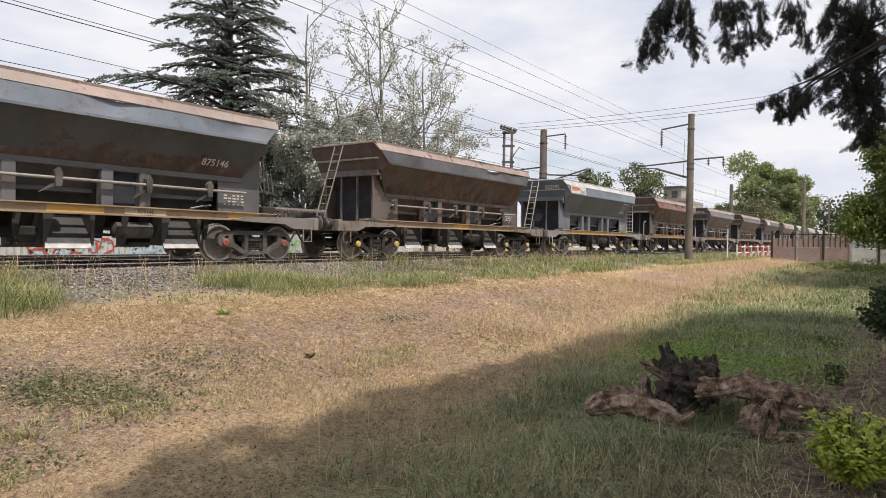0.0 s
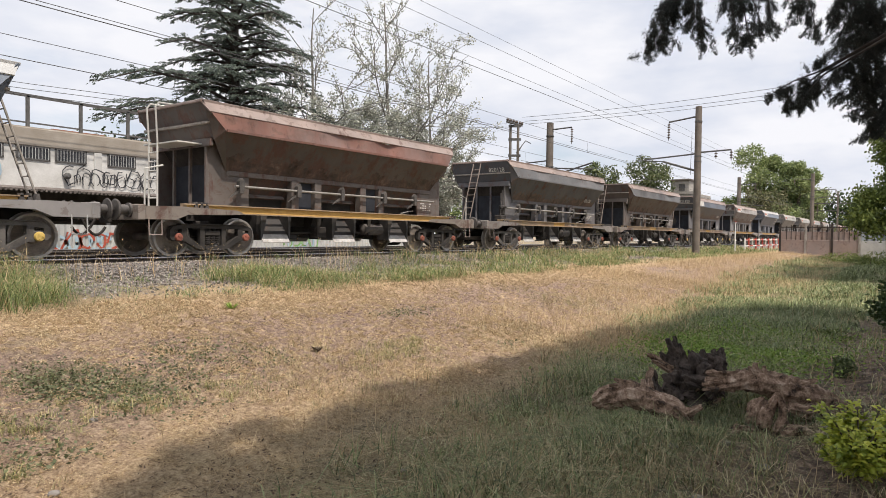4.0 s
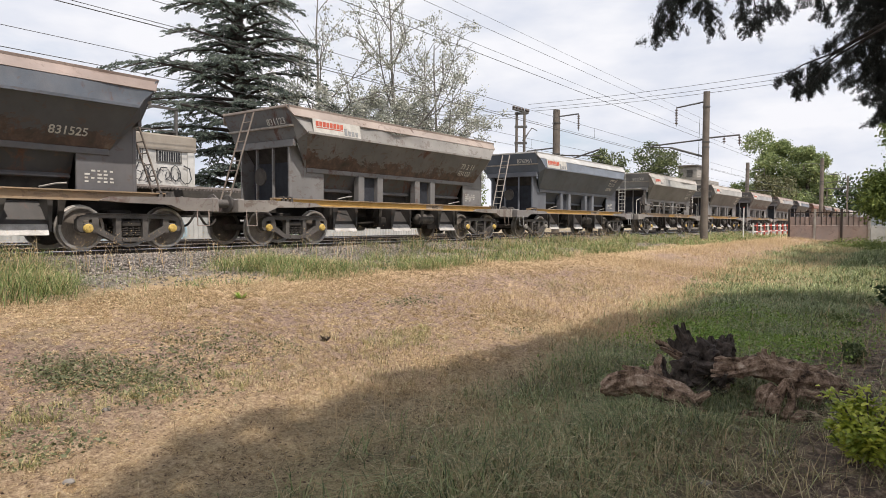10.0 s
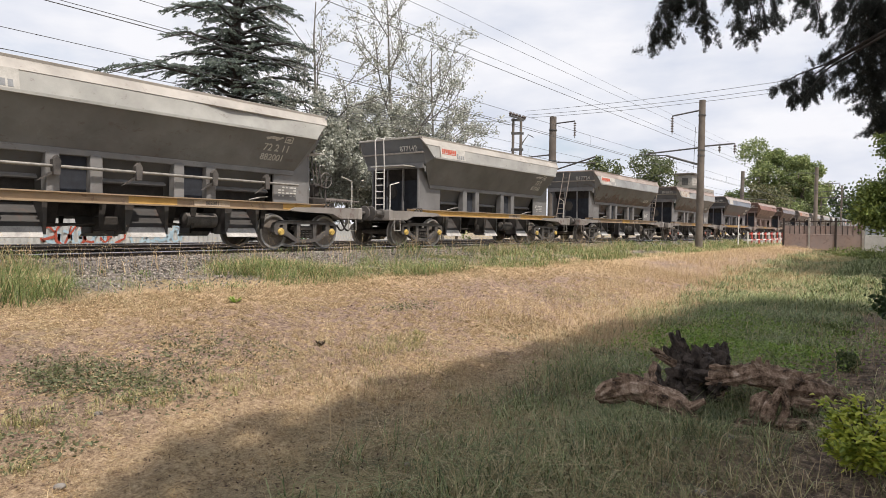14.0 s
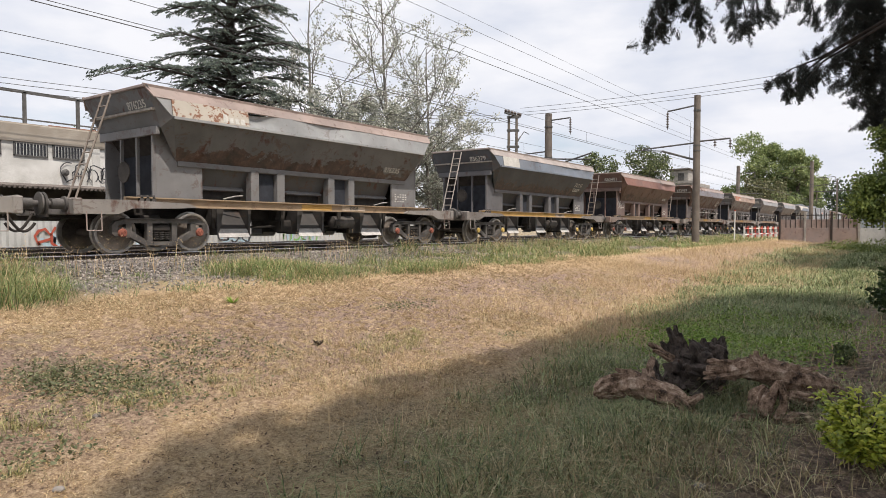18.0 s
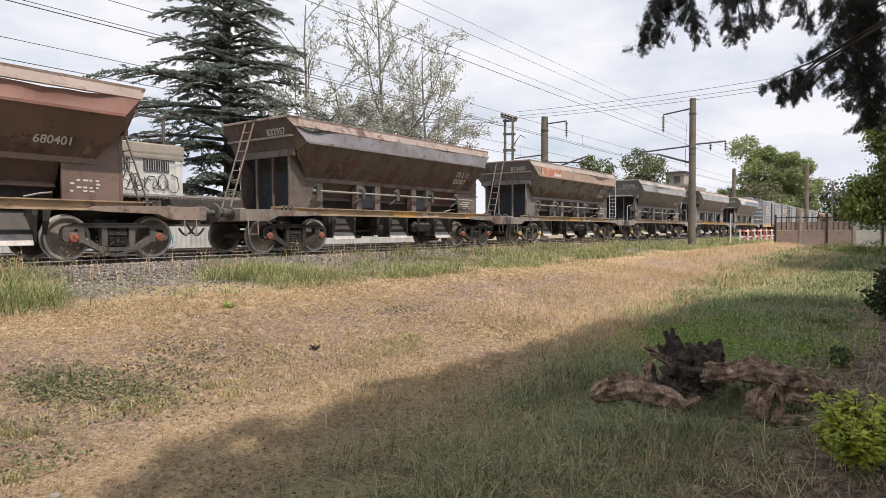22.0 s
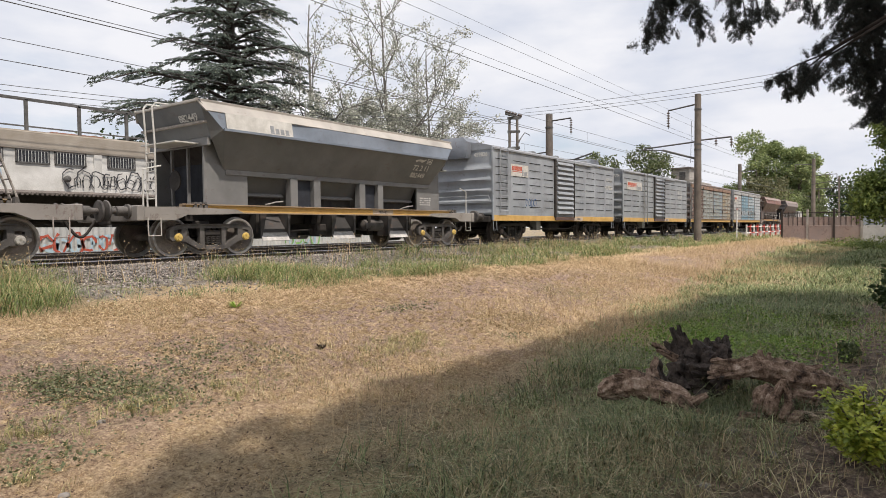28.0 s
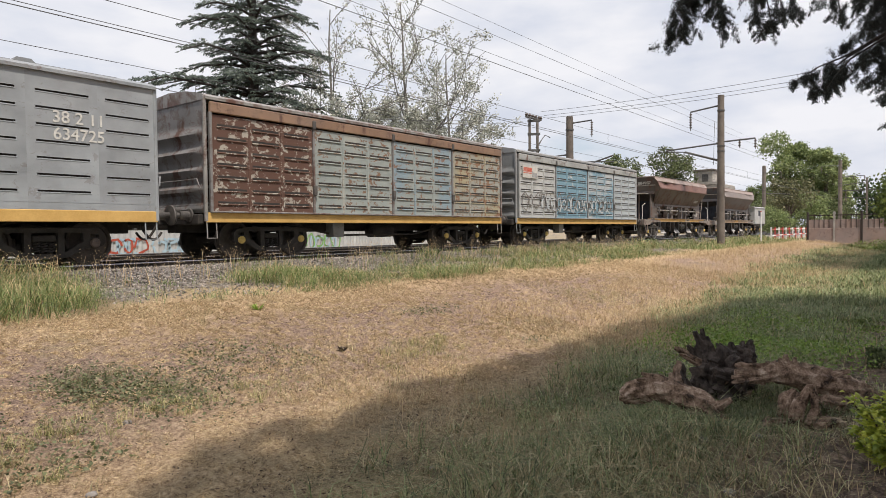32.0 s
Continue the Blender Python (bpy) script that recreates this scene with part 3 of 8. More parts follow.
def build_lines():
    p = pole(38.7, 10.2, 0.6, 9.1, [(8.55, 1.68, -0.2, 6), (6.46, -1.8, 0.05, 3), (6.4, 3.1, -0.18, 0)], "brown-grey round concrete pole with steel arms beside the track", 0.215)
    part("stay_wire", Geo().tube((0, 0.35, 7.6), (0, 0.4, 5.2), 0.012, 5), WIRE, p)
    part("cantilever", Geo().tube((0, 0.2, 5.45), (0, 2.0, 6.05), 0.06, 8).tube((0, 2.0, 6.05), (0, 3.6, 6.2), 0.03, 6), IRON, p)
    p = pole(38.4, 19.5, 0.7, 8.95, [(8.5, -1.55, 0.05, 6), (6.0, -3.0, -0.2, 0), (6.5, 2.2, -0.1, 0)], "grey round concrete pole with two long steel arms", 0.27)
    part("cantilever", Geo().tube((0, -0.3, 5.5), (0, -3.0, 6.2), 0.05, 8).tube((0, 0.3, 5.7), (0, 2.9, 6.0), 0.05, 8), IRON, p)
    pole(92.0, 18.9, 0.7, 9.6, [(8.6, -2.0, 0.1, 5), (6.0, -3.0, -0.2, 0)], "grey round concrete pole far along the track", 0.27)
    pole(92.0, 10.4, 0.7, 9.7, [(7.6, -2.5, 0.1, 3), (6.6, -2.8, 0.3, 0), (9.0, 2.0, 0.1, 4)], "brown-grey round concrete pole beyond the crossing", 0.25)
    # twin-post mast
    p = thing("twin_post_mast", "dark double-post power mast with insulators on cross arms", "pole", "", (38.4, 22.2, 0))
    for s in (-0.26, 0.26):
        part("post", Geo().tube((s * 0.5, -s * 0.87, 0.5), (s * 0.5, -s * 0.87, 9.1), 0.115, 10, 0.085), OLDCONC, p, "", None, True)
    for z in (8.9, 8.0, 6.9, 4.2):
        part("cross_tie", Geo().plate([(-0.2, 0.34), (0.24, -0.38), (0.14, -0.42), (-0.28, 0.30)], "z", z, z + 0.16), IRON, p)
    part("cross_arm", Geo().box(-1.0, 1.0, -0.08, 0.08, 9.1, 9.2, 0.01), IRON, p)
    for x in (-0.9, -0.5, -0.1, 0.3, 0.75, 1.0):
        part("pin_insulator", Geo().turned([(0.03, 9.2), (0.1, 9.24), (0.12, 9.3), (0.07, 9.38)], "z", 10, (x, 0, 0)), INSUL, p)
    part("strut", Geo().rod([(0.3, 0, 7.2), (1.6, 0, 8.2), (2.3, 0, 8.1)], 0.03, 6).rod([(0.3, 0, 7.0), (1.2, 0, 7.9)], 0.03, 6), IRON, p)
    # wires along the track: y, z, radius
    runs = [(TRACK_Y, 5.95, 0.011), (TRACK_Y, 6.03, 0.008), (TRACK_Y, 6.5, 0.008), (TRACK_Y + 4.6, 5.91, 0.011), (TRACK_Y + 4.6, 6.45, 0.009),
            (12.0, 7.18, 0.010), (12.3, 7.6, 0.007), (10.3, 7.18, 0.006), (8.4, 6.42, 0.004)]
    for y, z, r in runs:
        solid("overhead_wire", Geo().rod([(-80, y, z), (38.6, y, z), (92, y, z), (260, y, z)], r, 5), WIRE, "thin dark overhead wire running along the track", "wire", "", "overhead wires")
    for ty, a, b in ((TRACK_Y, 5.95, 6.5), (TRACK_Y + 4.6, 5.91, 6.45)):
        for k in range(9):
            x = 2.2 + k * 7.4 + (1.6 if ty > 15 else 0)
            solid("wire_dropper", Geo().tube((x, ty, a), (x, ty, b), 0.006, 5), WIRE, "thin dropper between two overhead wires", "wire", "", "wire droppers")
    # wires that cross over the field from the mast
    for k, (dz, dx) in enumerate(((0.0, 0.0), (-0.12, 0.4), (0.2, -0.4))):
        pts = []
        a, b = Vector((38.4 + dx, 21.4, 9.25 + dz)), Vector((40.0 + dx, -8.0, 10.6 + dz * 1.5))
        for i in range(13):
            u = i / 12
            q = a.lerp(b, u)
            pts.append((q.x, q.y, q.z - 0.5 * 4 * u * (1 - u)))
        solid("crossing_wire", Geo().rod(pts, 0.012, 5), WIRE, "dark sagging power wire crossing over the track", "wire", "", "power wires")
    for dz, sag in ((0.0, 3.1), (0.22, 3.15), (-0.25, 3.05)):
        a, b = Vector((-40, 24.3, 9.0 + dz)), Vector((38.4, 22.4, 8.95 + dz))
        pts = []
        for i in range(25):
            u = i / 24
            q = a.lerp(b, u)
            pts.append((q.x, q.y, q.z - sag * 4 * u * (1 - u)))
        solid("power_wire", Geo().rod(pts, 0.010, 5), WIRE, "dark sagging power wire beyond the track", "wire", "", "power wires")


build_lines()

# ---------------------------------------------------------------- beyond the track
PLASTER = plain("dirty_white_plaster", (0.42, 0.41, 0.38), (0.74, 0.73, 0.70), 1.1, 0.9, 0, 0.2, 40)
RENDERBAND = plain("grey_tan_render", (0.26, 0.225, 0.18), (0.40, 0.355, 0.30), 1.4, 0.9)
INK = plain("black_spray", (0.03, 0.03, 0.035), (0.08, 0.08, 0.085), 12, 0.7)
SPRAYS = [plain("teal_spray", (0.05, 0.2, 0.18), (0.1, 0.32, 0.27), 4, 0.7), plain("red_spray", (0.3, 0.05, 0.03), (0.45, 0.1, 0.06), 4, 0.7),
          plain("pale_blue_spray", (0.3, 0.42, 0.5), (0.42, 0.55, 0.62), 4, 0.7), plain("green_spray", (0.16, 0.34, 0.1), (0.25, 0.45, 0.16), 4, 0.7)]
TIN = plain("white_corrugated_tin", (0.33, 0.34, 0.335), (0.57, 0.57, 0.555), 1.5, 0.6)


def build_shed():
    y = 24.0
    b = thing("station_shed", "long white plastered shed with barred windows and graffiti", "building", "", (0, 0, 0))
    x0, x1 = -30.0, 15.1
    part("wall", Geo().box(x0, x1, y, y + 5, 2.95, 4.35), PLASTER, b)
    part("eaves_band", Geo().box(x0, x1 + 0.05, y - 0.06, y + 5.05, 4.35, 4.95, 0.02), RENDERBAND, b)
    # near-black block in place of the shaded open space below the canopy
    part("base_wall", Geo().box(x0, x1 + 9, y + 1.6, y + 5, 0.6, 2.95), plain("dark_canopy_shade", (0.03, 0.028, 0.025), (0.09, 0.08, 0.07), 2, 0.9), b)
    part("canopy", Geo().sheet((x0, y - 0.9, 2.86), (x1 + 9, y - 0.9, 2.86), (x1 + 9, y + 0.2, 3.02), (x0, y + 0.2, 3.02), 0.04), plain("rusted_tin", (0.06, 0.05, 0.045), (0.2, 0.17, 0.15), 3, 0.8), b)
    g = Geo()
    for k in range(228):
        x = x0 + 20 + k * 0.148
        g.box(x, x + 0.07, y - 0.93, y - 0.88, 2.78, 2.87)
    tagged(part("canopy_edge", g, plain("rusted_tin", (0.06, 0.05, 0.045), (0.2, 0.17, 0.15), 3, 0.8), b), "", "", "", "stuff")
    part("roof", Geo().box(x0, x1, y + 0.1, y + 4.9, 4.95, 5.0), RENDERBAND, b)
    for k, x in enumerate((-6.0, -3.5, -0.8, 1.9, 4.2, 6.3, 8.0, 9.4, 10.6, 12.4, 14.0)):
        w = part("window", Geo().box(x - 0.5, x + 0.45, y - 0.012, y + 0.06, 3.92, 4.34), plain("dark_pane", (0.02, 0.022, 0.025), (0.06, 0.06, 0.065), 3, 0.25), b)
        fr = Geo()
        fr.box(x - 0.55, x + 0.5, y - 0.04, y + 0.02, 4.3, 4.36).box(x - 0.55, x + 0.5, y - 0.04, y + 0.02, 3.88, 3.93)
        fr.box(x - 0.55, x - 0.5, y - 0.04, y + 0.02, 3.9, 4.34).box(x + 0.45, x + 0.5, y - 0.04, y + 0.02, 3.9, 4.34)
        part("window_frame", fr, IRON, w)
        for j in range(10):
            xx = x - 0.46 + j * 0.1
            part("bar", Geo().tube((xx, y - 0.03, 3.92), (xx, y - 0.03, 4.34), 0.012, 5), TIN, w)
    for x in (-3.0, 3.0, 7.2, 11.5, 14.9):
        part("pilaster", Geo().box(x - 0.14, x + 0.14, y - 0.05, y, 2.95, 4.35, 0.01), PLASTER, b)
    graffiti(b, 10.3, y - 0.052, 3.45, 4.6, 0.8, INK, 21)
    graffiti(b, 10.6, y - 0.056, 3.35, 3.8, 0.55, INK, 22)
    graffiti(b, 5.6, y - 0.052, 3.5, 2.8, 0.7, SPRAYS[2], 23)
    graffiti(b, 2.0, y - 0.052, 3.45, 3.0, 0.7, SPRAYS[2], 24)
    part("lamp", Geo().turned([(0.05, 0.0), (0.12, 0.08), (0.1, 0.2), (0.03, 0.24)], "y", 12, (10.4, y - 0.25, 3.42)), IRON, b)
    # rail and frames on the roof
    r = thing("roof_railing", "dark steel railing and frames on the shed roof", "railing", "", (0, 0, 0))
    for k in range(14):
        x = -8 + k * 1.75
        part("upright", Geo().box(x - 0.05, x + 0.05, y + 0.7, y + 0.8, 5.0, 6.15), IRON, r)
    part("top_rail", Geo().box(-8, 14.8, y + 0.7, y + 0.78, 6.1, 6.2), IRON, r)
    part("mid_rail", Geo().box(-8, 14.8, y + 0.72, y + 0.76, 5.2, 5.25), IRON, r)
    tk = thing("roof_tank", "pale small water tank on the shed roof", "tank", "", (8.4, 26.0, 5.0))
    part("shell", Geo().box(-0.5, 0.5, -0.5, 0.5, 0, 0.75, 0.05), TIN, tk)
    part("lid", Geo().box(-0.54, 0.54, -0.54, 0.54, 0.75, 0.8, 0.01), TIN, tk)
    rf = thing("tiled_roof", "small red tiled ridge behind the shed", "roof", "", (12.2, 28.0, 4.9))
    for k in range(9):
        part("tile_course", Geo().box(-1.2 + k * 0.09, 1.6, -0.6 + k * 0.1, -0.45 + k * 0.1, 0.05 + k * 0.075, 0.12 + k * 0.075), plain("clay_tile", (0.2, 0.09, 0.06), (0.34, 0.17, 0.11), 6, 0.9), rf)


def build_fence():
    f = thing("tin_fence", "white corrugated tin fence with bright graffiti behind the tracks", "fence", "", (0, 0, 0))
    y = 21.8
    for k in range(52):
        x = -14 + k * 0.8
        sheet = shared("tin_sheet", lambda: Geo().plate([(i * 0.1, 0.05 * (i % 2)) for i in range(9)] + [(0.8 - i * 0.1, 0.05 * ((8 - i) % 2) + 0.012) for i in range(9)], "z", 0.68, 1.72), TIN)
        part("tin_sheet", sheet, None, f, "", (x, y, 0))
    for k in range(14):
        part("post", Geo().box(-14 + k * 3.1, -13.9 + k * 3.1, y + 0.07, y + 0.17, 0.6, 1.8), IRON, f)
    for k, (x, w, c) in enumerate(((-5.0, 2.2, 2), (1.5, 1.6, 4), (5.2, 1.4, 0), (8.6, 2.6, 1), (11.4, 2.0, 2), (15.0, 1.6, 4), (18.2, 2.0, 3))):
        graffiti(f, x, y - 0.012, 1.2, w, 0.75, (SPRAYS + [INK])[c], 40 + k, 0.022)
        graffiti(f, x + 0.2, y - 0.009, 1.15, w * 0.8, 0.6, SPRAYS[2], 80 + k, 0.03)


build_shed()
build_fence()

# ---------------------------------------------------------------- by the crossing
RUSTPANEL = paint((0.30, 0.225, 0.195), 0.35, 0.7)


def build_crossing():
    w = thing("yard_wall", "concrete wall with rusty sheet panels along its top", "wall", "", (48.4, 0, 0), "structure")
    for k in range(9):
        y0 = 7.3 - k * 1.5
        part("concrete_panel", Geo().box(-0.08, 0.08, y0 - 1.44, y0 - 0.06, 0.3, 1.5, 0.02), RUSTPANEL if k < 3 else TIN, w)
        for j in range(4):
            part("slat", Geo().box(-0.075, -0.05, y0 - 0.4 - j * 0.28, y0 - 0.36 - j * 0.28, 1.5, 2.42 + 0.05 * (j % 2)), RAILRUST, w)
        part("top_rail", Geo().box(-0.09, -0.05, y0 - 1.44, y0 - 0.06, 2.3, 2.36), RAILRUST, w)
        part("rusty_panel", Geo().box(-0.05, 0.03, y0 - 1.44, y0 - 0.06, 1.5, 2.05, 0.01), RUSTPANEL if k < 3 else plain("blue_grey_panel", (0.24, 0.29, 0.34), (0.4, 0.44, 0.47), 3, 0.8), w)
        part("post", Geo().box(-0.12, 0.1, y0 - 0.06, y0 + 0.06, 0.3, 2.55, 0.01), CONCRETE if k % 2 else RAILRUST, w)
    b = thing("crossing_barrier", "red and white painted guard rails at the level crossing", "barrier", "", (0, 0, 0))
    red, white = plain("barrier_red", (0.4, 0.05, 0.04), (0.55, 0.1, 0.07), 5, 0.6), plain("barrier_white", (0.6, 0.6, 0.58), (0.8, 0.8, 0.78), 5, 0.6)
    for k in range(15):
        x = 52 + k * 1.5
        y = 10.2 + 0.02 * k
        part("post", Geo().box(x - 0.05, x + 0.05, y - 0.05, y + 0.05, 0.5, 1.6), red if k % 2 else white, b)
        for z in (0.95, 1.4):
            part("rail", Geo().box(x, x + 1.5, y - 0.03, y + 0.03, z, z + 0.08), white if (k + int(z * 10)) % 2 else red, b)
    s = thing("signal_post", "slim white signal post by the crossing", "post", "", (50.0, 10.46, 0.5))
    part("mast", Geo().tube((0, 0, 0), (0, 0, 2.2), 0.045, 8), white, s)
    part("cap", Geo().tube((0, 0, 2.2), (0, 0, 2.26), 0.06, 8), red, s)
    # grey block far behind the train
    h = thing("concrete_house", "weathered grey concrete house with dark openings", "building", "", (0, 0, 0))
    x, y = 79, 20.5
    part("wall", Geo().box(x, x + 5, y, y + 3.2, 0.6, 6.7, 0.05), CONCRETE, h)
    part("upper_storey", Geo().box(x + 0.6, x + 4.2, y + 1.4, y + 3.6, 6.7, 8.4, 0.05), CONCRETE, h)
    part("parapet", Geo().box(x - 0.1, x + 0.15, y - 0.1, y + 3.3, 6.7, 7.0), CONCRETE, h)
    part("roof", Geo().box(x + 0.4, x + 4.4, y + 1.2, y + 3.8, 8.4, 8.55), OLDCONC, h)
    for k in range(3):
        part("window", Geo().box(x - 0.03, x + 0.05, y + 0.4 + k * 1.0, y + 0.9 + k * 1.0, 5.0, 6.0), IRON, h)
    part("window", Geo().box(x + 0.57, x + 0.65, y + 1.9, y + 2.6, 7.1, 8.0), IRON, h)
    # catenary masts far down the line
    for k, (mx, my) in enumerate(((120, 10), (135, 6), (150, 16), (165, 4), (110, 2))):
        p = thing("far_mast", "slender grey lattice mast far down the line", "pole", "far masts", (mx, my, 0.6))
        part("shaft", Geo().box(-0.12, 0.12, -0.12, 0.12, 0, 8.5), OLDCONC, p)
        part("arm", Geo().box(-0.06, 0.06, -3.5, 3.5, 6.6, 6.75), IRON, p)


build_crossing()
# ---------------------------------------------------------------- the train
WAGONS, WHEELSETS = [], []
STEEL = plain("worn_pale_steel", (0.30, 0.285, 0.27), (0.62, 0.60, 0.57), 5, 0.55, 0.1)
CAST = plain("oily_cast_steel", (0.03, 0.027, 0.026), (0.14, 0.127, 0.116), 3, 0.65)
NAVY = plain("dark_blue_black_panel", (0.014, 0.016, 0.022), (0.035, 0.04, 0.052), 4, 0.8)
# near-black of the underframe, also painted in recesses and slots as their shade
GREASE_AND_SHADE = plain("black_underframe_and_shade", (0.014, 0.012, 0.011), (0.05, 0.043, 0.037), 4, 0.85)
WHEELDUST = plain("dusty_wheel_plate", (0.05, 0.043, 0.037), (0.34, 0.29, 0.245), 2, 0.8)
PIPE = plain("galvanised_pipe", (0.20, 0.19, 0.175), (0.40, 0.38, 0.35), 9, 0.5, 0.3)
CAPS = [plain("yellow_cap", (0.5, 0.34, 0.08), (0.68, 0.5, 0.16), 9, 0.6), plain("red_brown_cap", (0.2, 0.06, 0.04), (0.34, 0.12, 0.08), 9, 0.7),
        plain("steel_cap", (0.3, 0.28, 0.25), (0.52, 0.5, 0.46), 9, 0.5, 0.3), plain("grimy_cap", (0.07, 0.05, 0.04), (0.16, 0.12, 0.10), 9, 0.6)]
BLACKWHEEL = plain("black_wheel_plate", (0.03, 0.026, 0.023), (0.09, 0.075, 0.064), 6, 0.8)
BLUEINK = plain("blue_spray", (0.03, 0.07, 0.17), (0.07, 0.13, 0.26), 9, 0.7)
FAINT = plain("worn_pale_spray", (0.36, 0.40, 0.42), (0.55, 0.58, 0.59), 6, 0.8)
YELLOW = plain("faded_yellow_stripe", (0.46, 0.275, 0.075), (0.62, 0.395, 0.13), 3, 0.7)
TREAD = plain("bright_worn_tread", (0.26, 0.24, 0.22), (0.5, 0.48, 0.45), 8, 0.4, 0.5)
STENCIL = plain("white_stencil_paint", (0.42, 0.41, 0.38), (0.66, 0.65, 0.61), 14, 0.8)
DARKINK = plain("dark_lettering", (0.10, 0.09, 0.085), (0.2, 0.18, 0.16), 14, 0.8)
REDINK = plain("faded_red_lettering", (0.38, 0.06, 0.04), (0.55, 0.14, 0.08), 9, 0.8)
GREYINK = plain("grey_lettering", (0.2, 0.21, 0.22), (0.32, 0.33, 0.34), 9, 0.8)
BOARD = plain("white_sign_paint", (0.40, 0.385, 0.35), (0.60, 0.585, 0.545), 5, 0.7)
LOAD = plain("stone_load", (0.2, 0.18, 0.16), (0.42, 0.38, 0.33), 9, 0.95, 0, 0.8, 30, 0.03)
WORNSIGN = peeled((0.46, 0.42, 0.36), (0.24, 0.115, 0.07), 0.42)
REDSIGN = peeled((0.36, 0.13, 0.075), (0.42, 0.38, 0.33), 0.35)
DUSTY = plain("dust_on_rim", (0.36, 0.28, 0.2), (0.58, 0.49, 0.39), 3, 0.9)


def lru(fn):
    return functools.lru_cache(None)(fn)


@lru
def wheelset_mesh(cap):
    g = Geo()
    for s in (-1, 1):
        prof = [(0.12, 0.70), (0.36, 0.74), (0.372, 0.70), (0.46, 0.695), (0.462, 0.725), (0.435, 0.735), (0.43, 0.84), (0.40, 0.845), (0.375, 0.835), (0.36, 0.80), (0.14, 0.78), (0.13, 0.86), (0.085, 0.87)]
        g.turned([(r, s * h) for r, h in prof], "y", 28)
    g.turned([(0.08, -0.9), (0.085, -0.6), (0.085, 0.6), (0.08, 0.9)], "y", 12)
    me = g.mesh("wheelset", True)
    me.materials.append(WHEELDUST)
    me.materials.append(TREAD)
    for q in me.polygons:
        if math.hypot(q.center.x, q.center.z) > 0.365:
            q.material_index = 1
    return me


@lru
def cap_mesh(kind):
    g = Geo()
    for s in (kind,):
        g.turned([(0.09, s * 0.92), (0.09, s * 1.12), (0.078, s * 1.145), (0.02, s * 1.15)], "y", 14)
        for k in range(3):
            a = k * 2.094
            g.turned([(0.018, s * 1.14), (0.018, s * 1.165)], "y", 6, (0.042 * math.cos(a), 0, 0.042 * math.sin(a)))
    return g.mesh("bearing_cap", True)


@lru
def sideframe_mesh():
    """Cast truss frame: flat top, three-cornered windows, a spring opening in the middle."""
    g = Geo()
    y0, y1 = -1.09, -0.95
    g.plate([(-1.06, 0.58), (-1.0, 0.66), (-0.80, 0.71), (0.80, 0.71), (1.0, 0.66), (1.06, 0.58), (0.96, 0.58), (0.66, 0.625), (-0.66, 0.625), (-0.96, 0.58)], "y", y0, y1)
    g.box(-0.82, 0.82, y0 - 0.03, y1 + 0.03, 0.70, 0.725, 0.008)
    for s in (-1, 1):
        g.plate([(s * 1.06, 0.60), (s * 1.06, 0.42), (s * 1.0, 0.36), (s * 0.95, 0.36), (s * 0.95, 0.60)], "y", y0, y1)
        g.plate([(s * 0.80, 0.34), (s * 0.70, 0.33), (s * 0.66, 0.40), (s * 0.66, 0.62), (s * 0.78, 0.62)], "y", y0, y1)
        g.plate([(s * 0.74, 0.36), (s * 0.67, 0.47), (s * 0.36, 0.27), (s * 0.20, 0.25), (s * 0.20, 0.165), (s * 0.38, 0.165)], "y", y0 - 0.004, y1)
        g.plate([(s * 0.33, 0.65), (s * 0.22, 0.65), (s * 0.22, 0.24), (s * 0.33, 0.24)], "y", y0 + 0.004, y1)
        g.box(s * 0.775, s * 0.955, -1.10, -0.9, 0.34, 0.54, 0.025)
    g.plate([(-0.22, 0.24), (0.22, 0.24), (0.20, 0.16), (-0.20, 0.16)], "y", y0 - 0.02, y1 + 0.03)
    return g.mesh("side_frame")


@lru
def spring_mesh():
    g = Geo()
    for x in (-0.13, 0.0, 0.13):
        pts = []
        for k in range(31):
            a = k / 30 * 4.5 * 2 * math.pi
            pts.append((x + 0.055 * math.cos(a), -1.03 + 0.055 * math.sin(a), 0.26 + 0.2 * k / 30))
        g.rod(pts, 0.014, 5)
    return g.mesh("coil_spring", True)


@lru
def bolster_mesh():
    g = Geo()
    g.box(-0.2, 0.2, -1.07, 1.07, 0.46, 0.58, 0.02)
    g.box(-0.24, 0.24, -0.6, 0.6, 0.5, 0.8, 0.03)
    for s in (-1, 1):
        g.box(s * 0.3, s * 0.38, -0.8, 0.8, 0.3, 0.42)
        for e in (-1, 1):
            g.box(s * 0.37, s * 0.45, e * 0.72, e * 0.82, 0.28, 0.52, 0.02)
    return g.mesh("bolster")


